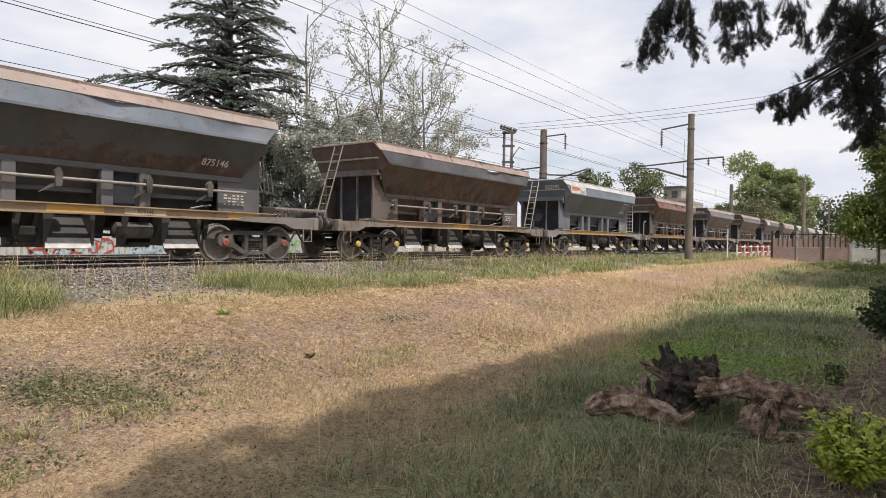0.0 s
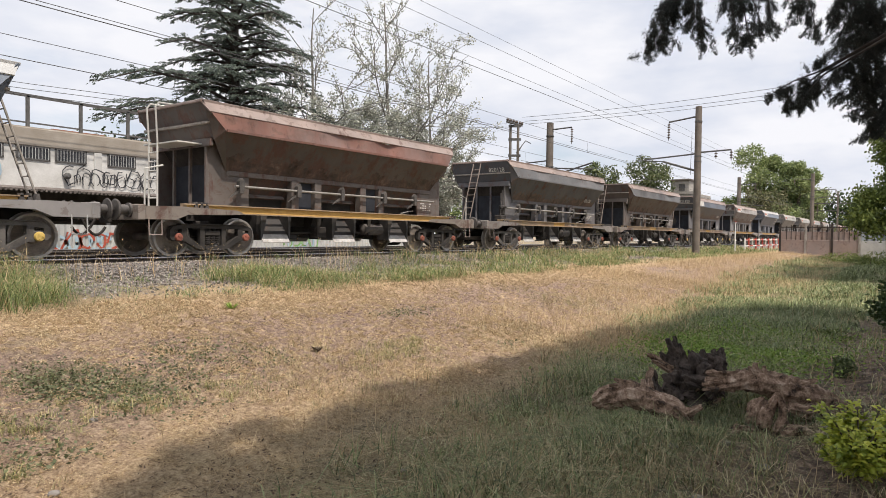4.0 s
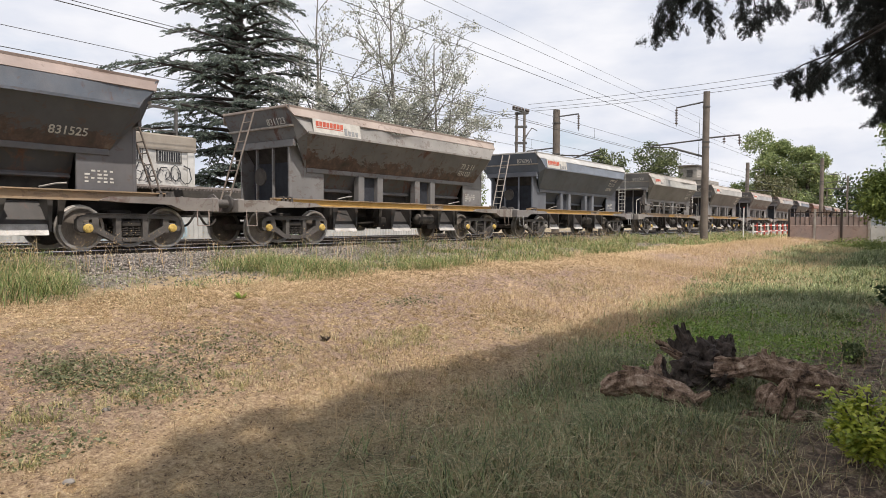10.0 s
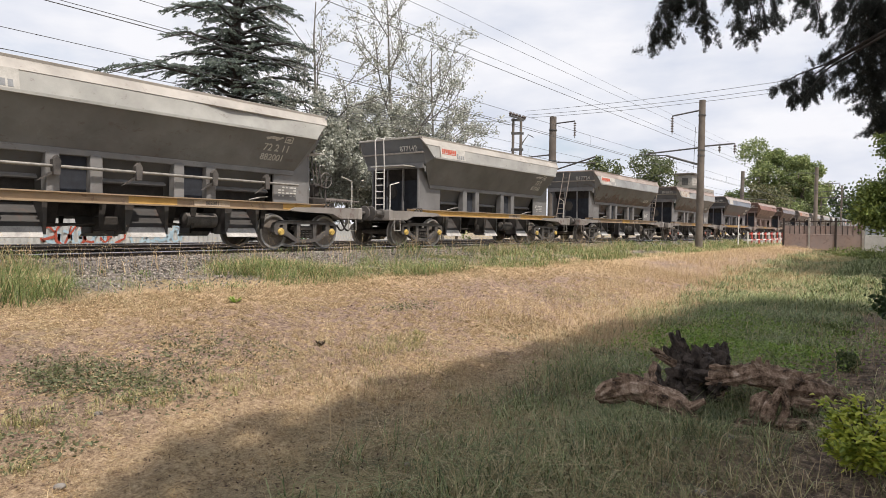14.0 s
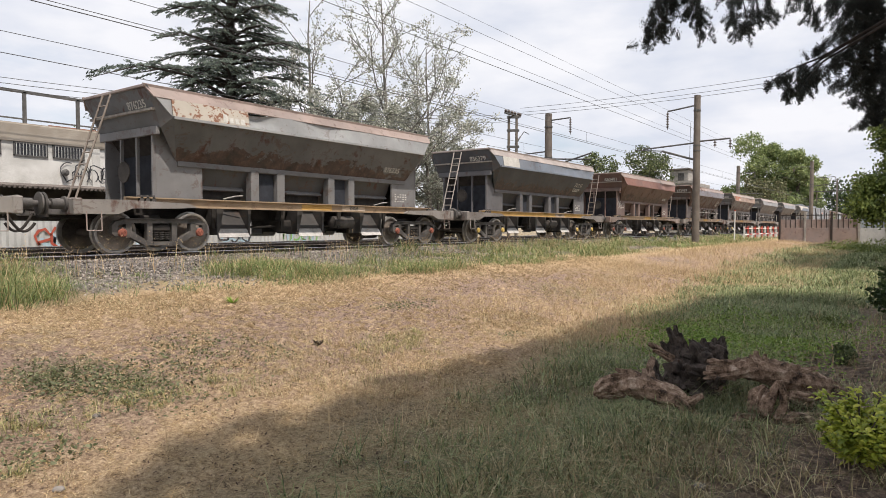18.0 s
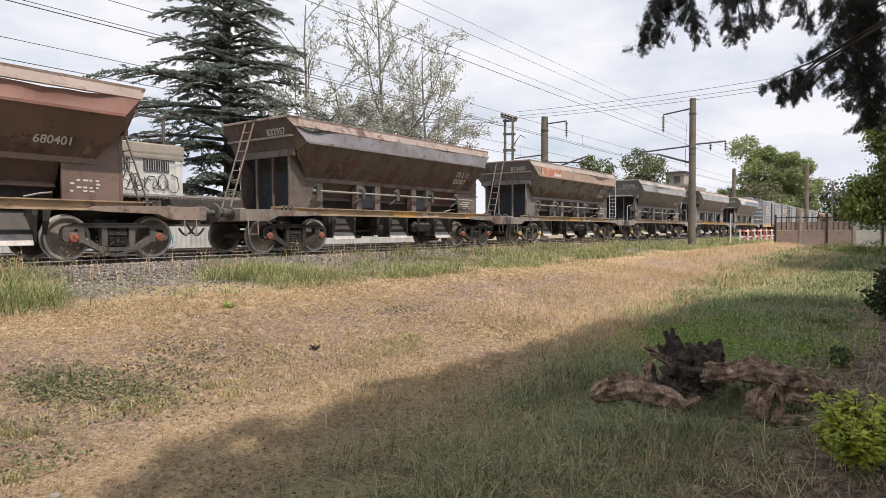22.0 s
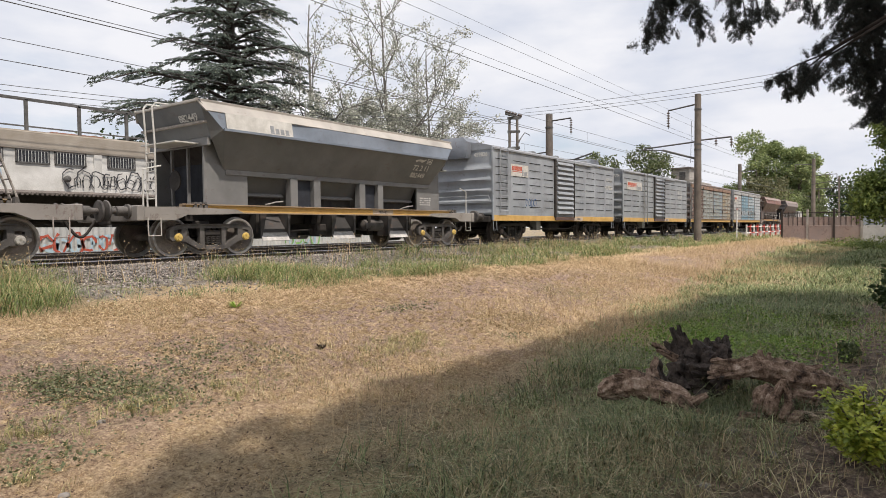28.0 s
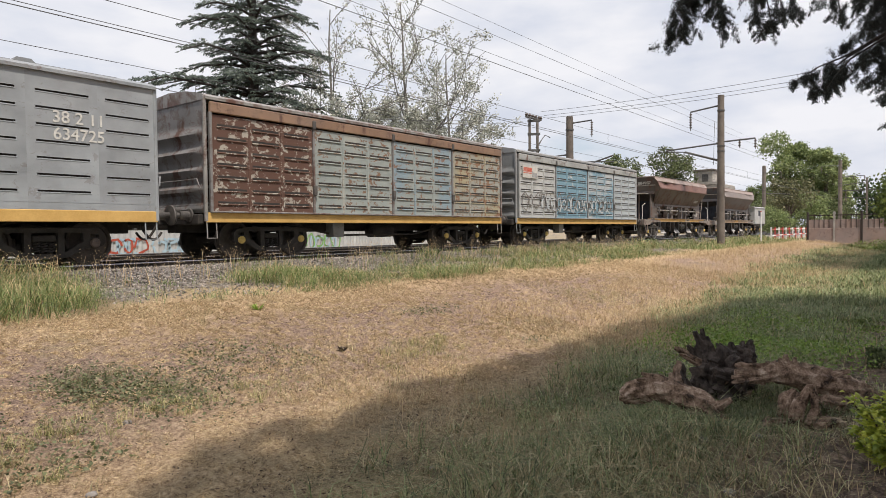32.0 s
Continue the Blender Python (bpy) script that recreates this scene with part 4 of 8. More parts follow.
def bogie(parent, x, cap, frame_mat, wheel_mat=None):
    b = new("bogie")
    b.parent = parent
    b.matrix_basis = Matrix.Translation((x, 0, 0))
    part("bolster", bolster_mesh(), GREASE_AND_SHADE, b)
    for s in (-1, 1):
        m = Matrix.Identity(4) if s < 0 else Matrix.Rotation(math.pi, 4, "Z")
        key = ("side_frame", frame_mat.name)
        me = meshes_of.get(key)
        if me is None:
            me = sideframe_mesh().copy()
            me.materials.append(frame_mat)
            meshes_of[key] = me
        part("side_frame", me, None, b, "", m)
        part("coil_spring", spring_mesh(), GREASE_AND_SHADE, b, "", m)
    for ax in (-0.865, 0.865):
        me = wheelset_mesh(0)
        if wheel_mat:
            key = ("wheelset", wheel_mat.name)
            if key not in meshes_of:
                meshes_of[key] = me.copy()
                for k in range(len(me.materials)):
                    meshes_of[key].materials[k] = wheel_mat
            me = meshes_of[key]
        w = part("wheelset", me, WHEELDUST, b, "", (ax, 0, WHEEL_R))
        WHEELSETS.append(w)
        for s in (-1, 1):
            key = ("cap", cap, s)
            me = meshes_of.get(key)
            if me is None:
                me = cap_mesh(s).copy()
                me.materials.append(CAPS[cap])
                meshes_of[key] = me
            WHEELSETS.append(part("bearing_cap", me, None, b, "", (ax, 0, WHEEL_R)))
    return b


def ladder(parent, pts, width, material, rungs, name="ladder"):
    """A ladder whose stiles follow pts (x, z), across y."""
    y, w = width
    g = Geo()
    for s in (0, w):
        g.rod([(x, y + s, z) for x, z in pts], 0.022, 6)
    total = sum(math.dist(a, b) for a, b in zip(pts, pts[1:]))
    for k in range(1, rungs + 1):
        d = total * k / (rungs + 1)
        for a, b in zip(pts, pts[1:]):
            l = math.dist(a, b)
            if d <= l:
                q = [a[i] + (b[i] - a[i]) * d / l for i in range(2)]
                g.tube((q[0], y, q[1]), (q[0], y + w, q[1]), 0.015, 5)
                break
            d -= l
    return part(name, g, material, parent, "", None, True)


def buffers(parent, x, s):
    for y in (-0.95, 0.95):
        def make():
            g = Geo()
            g.turned([(0.15, 0.0), (0.15, 0.04), (0.10, 0.05), (0.10, 0.26), (0.06, 0.27), (0.06, 0.42), (0.20, 0.43), (0.22, 0.45), (0.21, 0.47), (0.1, 0.485)], "x", 18)
            return g
        m = pose(x, y, 0.98, 0, 0, 0 if s > 0 else 180)
        part("buffer", shared("buffer", make, CAST), None, parent, "", m)


def coupling(parent, x, s):
    def make():
        g = Geo()
        g.box(0, 0.3, -0.09, 0.09, 0.86, 1.06, 0.03)
        g.tube((0.3, 0, 0.96), (0.46, 0, 0.96), 0.05, 8)
        return g

    def hose():
        g = Geo()
        pts = []
        for k in range(11):
            u = k / 10
            pts.append((0.05 + 0.5 * u, -0.35, 0.82 - 0.42 * math.sin(math.pi * u * 0.75) + 0.1 * u))
        g.rod(pts, 0.028, 7)
        return g
    part("coupler", shared("coupler", make, GREASE_AND_SHADE), None, parent, "", pose(x, 0, 0, 0, 0, 0 if s > 0 else 180))
    part("brake_hose", shared("brake_hose", hose, GREASE_AND_SHADE), None, parent, "", pose(x, 0, 0, 0, 0, 0 if s > 0 else 180))


def sign_board(parent, x, z, y, tilt, w, h, faded, ground=None):
    """The faded company board, its lettering as plain bars."""
    m = pose(x, y, z, tilt, 0, 0)
    b = part("sign_board", Geo().box(-w / 2, w / 2, -0.006, 0.006, -h / 2, h / 2), ground or BOARD, parent, "peeling painted panel with pale lettering bars" if ground else "white painted board with faded red and grey lettering bars", m)
    if faded < 0.9:
        for k in range(8):
            x0 = -w * 0.45 + k * w * 0.072
            part("letter_bar", Geo().plate([(x0, -h * 0.02), (x0 + w * 0.056, -h * 0.02), (x0 + w * 0.066, h * 0.34), (x0 + w * 0.01, h * 0.34)], "y", -0.011, -0.0055), REDINK, b)
        part("underline", Geo().box(-w * 0.45, w * 0.1, -0.011, -0.0055, -h * 0.14, -h * 0.08), REDINK, b)
    for k in range(4 if faded < 1 else 0):
        x0 = w * 0.14 + k * w * 0.08
        part("letter_bar", Geo().box(x0, x0 + w * 0.055, -0.011, -0.0055, -h * 0.42, -h * 0.06 + (h * 0.16 if k == 0 else 0)), STENCIL if ground else GREYINK, b)


# half lengths, half widths and heights of the hopper's rings
TOP = (4.72, 1.32, 3.44)
BAND = (4.6, 1.43, 3.22)
MID = (4.24, 1.50, 2.82)
LOW = (3.86, 0.98, 1.93)


def slope_y(z):
    """How far out the slope sheet stands at a height, with room for paint."""
    return LOW[1] + (z - LOW[2]) / (MID[2] - LOW[2]) * (MID[1] - LOW[1]) + 0.018


def hopper_side(s, a, b):
    (l0, w0, z0), (l1, w1, z1) = a, b
    return (-l0, s * w0, z0), (l0, s * w0, z0), (l1, s * w1, z1), (-l1, s * w1, z1)


def hopper(at, body, strip, rim, rust, dust, pipes, stile, number, numat, sign, cap=0, sill=None, patch="", code="", label=""):
    """A ballast hopper wagon. pipes: long lever tubes along its sides; stile: a leaning ladder or a railed platform at its near end."""
    w = thing("hopper_wagon", label, "wagon", "wagons of the goods train")
    pb = paint(body, rust * 0.8, dust * 0.3)
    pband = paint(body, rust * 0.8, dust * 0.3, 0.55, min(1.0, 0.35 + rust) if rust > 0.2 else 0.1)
    ps = paint(mul(strip, 0.9), min(1, rust * 0.55), dust * 0.7)
    pr = paint(rim if rust < 0.45 else tuple(0.5 * v + 0.5 * q for v, q in zip(rim, (0.25, 0.165, 0.13))), rust * 0.6, 0.3)
    pf = paint(sill or tuple(0.6 * v + 0.65 * q for v, q in zip(body, (0.25, 0.215, 0.18))), 0.3 + 0.4 * rust, 0.3)
    psill = paint((0.33, 0.24, 0.15), 0.35, 0.2)
    pl = paint(tuple(0.75 * v * 1.2 + 0.25 * q for v, q in zip(body, (0.19, 0.17, 0.155))), rust * 0.7, min(1, dust * 0.55))
    pc = paint((0.045, 0.042, 0.04), 0.3, 0.15)
    rnd = random.Random(int(abs(at) * 100))
    # bin
    for s in (-1, 1):
        a, b, c, d = hopper_side(s, MID, LOW)
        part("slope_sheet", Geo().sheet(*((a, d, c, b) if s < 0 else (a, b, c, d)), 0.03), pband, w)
        # strip in sheets with a few dents
        g = Geo()
        n, rows = 26, 3
        dents = [(rnd.uniform(-4.2, 4.2), rnd.uniform(0.0, 1), rnd.uniform(0.25, 0.8), rnd.uniform(-0.03, 0.10) * (0.35 + rust)) for _ in range(8)]
        vs, fs = [], []
        for i in range(n + 1):
            u = i / n
            for j in range(rows + 1):
                q = j / rows
                l = BAND[0] + (MID[0] - BAND[0]) * q
                x = -l + 2 * l * u
                y = BAND[1] + (MID[1] - BAND[1]) * q
                z = BAND[2] + (MID[2] - BAND[2]) * q
                for dx, dq, dr, dd in dents:
                    y -= dd * math.exp(-((x - dx) / dr) ** 2 - ((q - dq) / 0.5) ** 2)
                    if j == 0:
                        z -= 0.5 * abs(dd) * math.exp(-((x - dx) / dr) ** 2)
                vs.append((x, s * y, z))
        for i in range(n):
            for j in range(rows):
                k = i * (rows + 1) + j
                fs.append((k, k + 1, k + rows + 2, k + rows + 1))
        m = len(vs)
        vs += [(x, y - s * 0.03, z) for x, y, z in vs]
        fs += [tuple(q + m for q in f[::-1]) for f in fs]
        for j in range(rows):
            for base in (0, n * (rows + 1)):
                k = base + j
                fs.append((k, k + 1, k + 1 + m, k + m))
        part("upper_strip", g.add(vs, fs), ps, w, "", None, True)
        # rolled rim and lower lip
        g = Geo()
        g.sheet(*[(-4.62, s * 1.445, 3.2), (4.62, s * 1.445, 3.2), (4.75, s * 1.27, 3.45), (-4.75, s * 1.27, 3.45)], 0.03)
        g.plate([(s * 1.25, 3.42), (s * 1.30, 3.41), (s * 1.31, 3.46), (s * 1.26, 3.475)], "x", -4.76, 4.76)
        part("rim_side", g, pr, w)
        g = Geo()
        g.plate([(s * 1.47, 2.79), (s * 1.535, 2.79), (s * 1.535, 2.845), (s * 1.47, 2.845)], "x", -4.22, 4.22)
        part("lip", g, ps, w)
        # lower edge beam of the slope sheet
        g = Geo()
        g.box(-LOW[0], LOW[0], s * 0.95, s * 1.03, 1.86, 1.98, 0.01)
        part("waist_beam", g, pl, w)
        # end plates on the side
        for e in (-1, 1):
            out = [(e * 4.42, 1.17), (e * 4.42, 2.55), (e * 4.25, 2.78), (e * 3.86, 1.93), (e * 3.25, 1.88), (e * 3.25, 1.17)]
            part("corner_plate", Geo().plate(out, "y", s * 0.95, s * 1.0), pl, w)
        # posts
        for x in (-1.85, -1.06, 0.68, 1.46):
            part("side_post", Geo().box(x - 0.12, x + 0.12, s * 0.84, s * 1.06, 1.15, 1.9, 0.015), pl, w)
    # rim ends and end sheets
    for e in (-1, 1):
        g = Geo()
        g.box(e * 4.69, e * 4.75, -1.3, 1.3, 3.4, 3.46, 0.01)
        part("rim_end", g, pr, w)
        top = [(e * TOP[0], -TOP[1], TOP[2]), (e * TOP[0], TOP[1], TOP[2]), (e * 4.38, 1.26, 2.62), (e * 4.38, -1.26, 2.62)]
        part("end_sheet", Geo().sheet(*top, 0.03), pb, w)
        for s in (-1, 1):
            tri = Geo()
            a, b, c = (e * TOP[0], s * TOP[1], TOP[2]), (e * MID[0], s * MID[1], MID[2]), (e * 4.38, s * 1.26, 2.62)
            d = (e * LOW[0], s * LOW[1], LOW[2])
            tri.add([a, b, c, d, *[(x - e * 0.02, y - s * 0.03, z) for x, y, z in (a, b, c, d)]], [(0, 1, 2), (1, 3, 2), (4, 6, 5), (5, 6, 7), (0, 4, 5, 1), (0, 2, 6, 4), (1, 5, 7, 3), (2, 3, 7, 6)])
            part("end_gusset", tri, pb, w)
        part("end_beam", Geo().box(e * 4.36, e * 4.44, -1.2, 1.2, 2.48, 2.66, 0.01), pl, w)
        for y in (-0.98, -0.33, 0.33, 0.98):
            part("end_post", Geo().box(e * 4.34, e * 4.41, y - 0.028, y + 0.028, 1.12, 2.5, 0.006), pl, w)
        # black chute end and an added dark panel give the recess its shade
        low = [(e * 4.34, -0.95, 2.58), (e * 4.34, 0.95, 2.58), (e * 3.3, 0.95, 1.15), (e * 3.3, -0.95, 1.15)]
        part("chute_end", Geo().sheet(*low, 0.02), GREASE_AND_SHADE, w)
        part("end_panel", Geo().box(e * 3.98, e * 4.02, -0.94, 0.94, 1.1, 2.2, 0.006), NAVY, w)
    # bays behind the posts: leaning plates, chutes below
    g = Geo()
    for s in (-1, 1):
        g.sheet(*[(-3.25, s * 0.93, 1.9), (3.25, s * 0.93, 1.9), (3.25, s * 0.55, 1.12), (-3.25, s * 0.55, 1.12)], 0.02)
    # body paint darkened so that the colour carries the bays' shade
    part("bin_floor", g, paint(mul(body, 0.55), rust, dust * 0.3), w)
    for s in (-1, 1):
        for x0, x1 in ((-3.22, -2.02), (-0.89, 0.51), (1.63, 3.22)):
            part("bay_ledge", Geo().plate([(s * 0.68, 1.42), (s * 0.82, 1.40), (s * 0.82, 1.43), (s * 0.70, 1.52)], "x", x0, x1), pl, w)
            # near-black plate fills the bay below the ledge
            part("gate_plate", Geo().box(x0, x1, s * 0.66, s * 0.70, 1.13, 1.41), GREASE_AND_SHADE, w)
            if x1 > 3 or (x0 < -3 and not pipes):
                part("gate_lever", Geo().rod([(x1 - 0.55, s * 0.8, 1.2), (x1 - 0.3, s * 0.9, 1.27), (x1 - 0.12, s * 0.95, 1.29)], 0.018, 6), PIPE, w)
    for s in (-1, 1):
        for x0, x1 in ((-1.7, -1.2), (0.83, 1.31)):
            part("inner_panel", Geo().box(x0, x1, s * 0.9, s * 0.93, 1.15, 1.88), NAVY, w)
    part("centre_sill", Geo().box(-6.2, 6.2, -0.22, 0.22, 0.72, 1.06, 0.02), GREASE_AND_SHADE, w)
    for s in (-1, 1):
        part("side_sill", Geo().plate([(s * 1.1, 0.96), (s * 1.25, 0.96), (s * 1.25, 0.985), (s * 1.185, 0.985), (s * 1.185, 1.135), (s * 1.25, 1.135), (s * 1.25, 1.16), (s * 1.1, 1.16)], "x", -5.1, 4.95), psill, w)
        for x0, x1 in ((-0.5, 0.55), (-4.9, -4.2), (3.4, 4.3)) if patch == "three" else (((-0.5, 0.55),) if patch == "one" else ((-5.0, 4.9),) if patch == "all" else ()):
            part("sill_stripe", Geo().box(x0, x1, s * 1.18, s * 1.192, 0.99, 1.13), YELLOW, w)
        for x in (-2.9, -0.9, 1.1, 3.0):
            part("bracket", Geo().plate([(x - 0.04, 0.96), (x + 0.1, 0.96), (x + 0.02, 0.5), (x - 0.04, 0.5)], "y", s * 0.86, s * 0.9), GREASE_AND_SHADE, w)
    # discharge troughs between the bogies, their black put in as underfloor shadow
    for x0, x1 in ((-3.15, -1.55), (-0.8, 0.9), (1.6, 3.15)):
        part("discharge_trough", Geo().plate([(-0.62, 1.1), (0.62, 1.1), (0.4, 0.5), (-0.4, 0.5)], "x", x0, x1), GREASE_AND_SHADE, w)
    # chutes with pale worn lips
    for x in (-2.35, 0.05, 2.4):
        for s in (-1, 1):
            g = Geo()
            g.sheet((x - 0.5, s * 0.5, 1.0), (x + 0.45, s * 0.5, 1.0), (x + 0.42, s * 0.92, 0.42), (x - 0.5, s * 0.92, 0.42), 0.02)
            g.plate([(x - 0.5, 1.0), (x - 0.5, 0.36), (x - 0.46, 0.36), (x - 0.3, 1.0)], "y", s * 0.5, s * 0.95)
            g.plate([(x + 0.45, 1.0), (x + 0.42, 0.36), (x + 0.38, 0.36), (x + 0.35, 1.0)], "y", s * 0.5, s * 0.95)
            part("chute", g, pc, w)
            part("chute_lip", Geo().sheet((x - 0.44, s * 0.86, 0.51), (x + 0.38, s * 0.86, 0.51), (x + 0.34, s * 1.03, 0.30), (x - 0.5, s * 1.03, 0.30), 0.015), STEEL, w)
    g = Geo()
    g.turned([(0.05, -0.42), (0.17, -0.38), (0.17, 0.38), (0.05, 0.42)], "x", 16, (1.35, -0.75, 0.68))
    part("air_tank", g, CAST, w, "", None, True)
    part("brake_rigging", Geo().rod([(-3.2, -0.4, 0.5), (-1.4, -0.62, 0.55), (0.2, -0.7, 0.6), (3.2, -0.4, 0.5)], 0.03, 6).box(-0.9, -0.5, -0.8, -0.5, 0.42, 0.72, 0.03), GREASE_AND_SHADE, w)
    # end frames
    for e in (-1, 1):
        for s in (-1, 1):
            out = [(e * 6.1, 0.80), (e * 6.1, 1.07), (e * 5.2, 1.09), (e * 3.75, 1.05), (e * 3.55, 0.97), (e * 4.0, 0.94), (e * 5.0, 0.92), (e * 5.3, 0.80)]
            part("end_longeron", Geo().plate(out, "y", s * 1.05, s * 1.27), pf, w)
        part("headstock", Geo().box(e * 5.98, e * 6.14, -1.3, 1.3, 0.78, 1.1, 0.02), pf, w)
        part("end_deck", Geo().box(e * 4.45, e * 6.0, -1.04, 1.04, 1.03, 1.07), pf, w)
        buffers(w, e * 6.14, e)
        coupling(w, e * 6.14, e)
        step = Geo().rod([(e * 5.62, -1.26, 0.85), (e * 5.62, -1.28, 0.48), (e * 5.9, -1.28, 0.48), (e * 5.9, -1.26, 0.85)], 0.014, 6)
        part("step_iron", step, pr, w)
        g = Geo()
        for k in range(3):
            g.plate([(e * 4.75 + k * 0.13, 1.05), (e * 4.85 + k * 0.13, 1.05), (e * 4.82 + k * 0.13, 1.2), (e * 4.78 + k * 0.13, 1.2)], "y", -1.25, -1.1)
        part("rope_hook", g, CAST, w)
        bogie(w, e * 4.27, cap, CAST if rust < 0.8 else GREASE_AND_SHADE)
    # ladders
    if stile == "lean":
        steel = paint((0.20, 0.165, 0.135) if rust > 0.45 else (0.36, 0.33, 0.29), 0.35, 0.3)
        ladder(w, [(-5.6, 1.1), (-4.84, 3.36)], (-0.15, 0.34), steel, 8)
        ladder(w, [(5.6, 1.1), (4.84, 3.36)], (0.1, 0.34), steel, 8)
    else:
        rail = paint((0.55, 0.54, 0.5), 0.15, 0.2)
        for e in (-1, 1):
            ladder(w, [(e * 5.05, 1.1), (e * 5.05, 2.55)], (-0.1, 0.36), rail, 6)
            g = Geo()
            g.rod([(e * 5.05, -0.1, 2.55), (e * 5.1, -0.1, 3.35), (e * 5.02, -0.1, 3.46), (e * 4.5, -0.1, 3.47)], 0.022, 6)
            g.rod([(e * 5.05, 0.26, 2.55), (e * 5.1, 0.26, 3.35), (e * 5.02, 0.26, 3.46), (e * 4.5, 0.26, 3.47)], 0.022, 6)
            part("grab_rail", g, rail, w)
            part("platform", Geo().box(e * 4.46, e * 5.05, -0.9, 0.5, 2.52, 2.55), rail, w)
            part("hand_hold", Geo().rod([(e * 5.9, -1.1, 1.08), (e * 5.9, -1.1, 1.85), (e * 5.5, -1.1, 1.95)], 0.018, 6), rail, w)
    if pipes:
        for s in (-1, 1):
            part("lever_tube", Geo().tube((-4.55 if rust < 0.65 else -3.75, s * 1.16, 1.62), (3.9, s * 1.16, 1.62), 0.032, 10), PIPE, w, "pale steel tube", None, True)
            for x in (-3.6, -1.85, -0.3, 1.46, 2.9):
                g = Geo()
                g.plate([(x - 0.05, 1.46), (x + 0.06, 1.46), (x + 0.08, 1.72), (x + 0.02, 1.82), (x - 0.06, 1.74)], "y", s * 1.09, s * 1.22)
                g.plate([(x - 0.3, 1.34), (x - 0.05, 1.46), (x + 0.04, 1.56), (x - 0.1, 1.5)], "y", s * 1.1, s * 1.15)
                part("tube_clamp", g, CAST, w)
        for e in (-1, 1) if rust < 0.65 else ():
            for k in range(3):
                x = e * (4.52 + 0.13 * k)
                part("lever", Geo().rod([(x, -1.04, 1.1), (x + 0.02, -1.05, 1.7), (x - e * 0.05, -1.02, 2.42 - 0.12 * k)], 0.022, 6), CAST, w)
            g = Geo().box(e * 4.46, e * 4.86, -1.12, -0.82, 1.12, 1.34, 0.03).box(e * 4.5, e * 4.72, -1.08, -0.9, 1.34, 1.72, 0.04)
            g.rod([(e * 4.45, -1.16, 1.62), (e * 4.62, -1.12, 1.66), (e * 4.86, -1.1, 1.6)], 0.04, 7)
            part("lever_stand", g, GREASE_AND_SHADE, w)
            if stile != "rail":
                continue
            wheel = []
            for k in range(19):
                a = k / 18 * 2 * math.pi
                wheel.append((e * 5.0 + 0.2 * math.cos(a), -1.02, 1.82 + 0.2 * math.sin(a)))
            g = Geo().rod(wheel, 0.018, 6)
            for k in range(4):
                a = k * math.pi / 4
                g.tube((e * 5.0 + 0.2 * math.cos(a), -1.02, 1.82 + 0.2 * math.sin(a)), (e * 5.0 - 0.2 * math.cos(a), -1.02, 1.82 - 0.2 * math.sin(a)), 0.010, 5)
            part("hand_wheel", g, CAST, w, "", None, True)
            part("wheel_post", Geo().tube((e * 5.0, -0.99, 1.06), (e * 5.0, -0.99, 1.84), 0.025, 7), CAST, w)
    else:
        part("hand_wheel", Geo().turned([(0.2, -4.47), (0.235, -4.47), (0.235, -4.44), (0.2, -4.44)], "x", 18, (0, 0.1, 1.75)), GREASE_AND_SHADE, w)
    # writing
    if number:
        ink = STENCIL if numat else DARKINK
        tilt = math.degrees(math.atan2(MID[1] - LOW[1], MID[2] - LOW[2]))
        lettering("side_number", number, 0.235, ink, w, pose(3.05, -slope_y(2.24), 2.24, tilt, 0, 0))
        if code:
            lettering("class_code", code, 0.26, ink, w, pose(3.1, -slope_y(2.46), 2.46, tilt, 0, 0))
        if rust < 0.2:
            mk = pose(3.1, -slope_y(2.68), 2.68, tilt, 0, 0)
            hound = Geo().plate([(-0.42, 0.0), (-0.2, 0.05), (0.0, 0.03), (0.06, 0.07), (0.1, 0.03), (0.0, -0.02), (-0.1, -0.07), (-0.12, -0.03), (-0.26, -0.02), (-0.36, -0.06)], "y", -0.003, 0.003)
            part("company_mark", hound, STENCIL, w, "", mk)
            box = Geo().box(0.16, 0.4, -0.003, 0.003, 0.06, 0.085).box(0.16, 0.4, -0.003, 0.003, -0.085, -0.06).box(0.16, 0.19, -0.003, 0.003, -0.06, 0.06).box(0.37, 0.4, -0.003, 0.003, -0.06, 0.06)
            part("company_mark", box.plate([(0.22, -0.03), (0.3, -0.03), (0.3, -0.05), (0.35, 0.0), (0.3, 0.05), (0.3, 0.03), (0.22, 0.03)], "y", -0.003, 0.003), STENCIL, w, "", mk)
        nrm = math.degrees(math.atan2(4.73 - 4.38, 3.44 - 2.62))
        lettering("end_number", number, 0.24, ink, w, pose(-4.585, -0.72, 3.1, 0, 0, -90) @ pose(0, 0, 0, nrm, 0, 0) @ pose(0, -0.014, 0))
        part("number_plate_panel", Geo().box(0.95, 1.85, -1.198, -1.18, 0.995, 1.125), DUSTY, w)
        lettering("sill_number", number, 0.115, DARKINK, w, pose(1.4, -1.201, 1.06))
    g = Geo()
    for r in range(4):
        for k in range(5):
            if rnd.random() < 0.75:
                g.box(3.4 + k * 0.12, 3.4 + k * 0.12 + rnd.uniform(0.05, 0.1), -1.006, -0.999, 1.32 + r * 0.07, 1.355 + r * 0.07)
    part("small_print", g, STENCIL, w)
    if sign:
        sx, sw, fd = sign[:3]
        tilt = -math.degrees(math.atan2(MID[1] - BAND[1], BAND[2] - MID[2]))
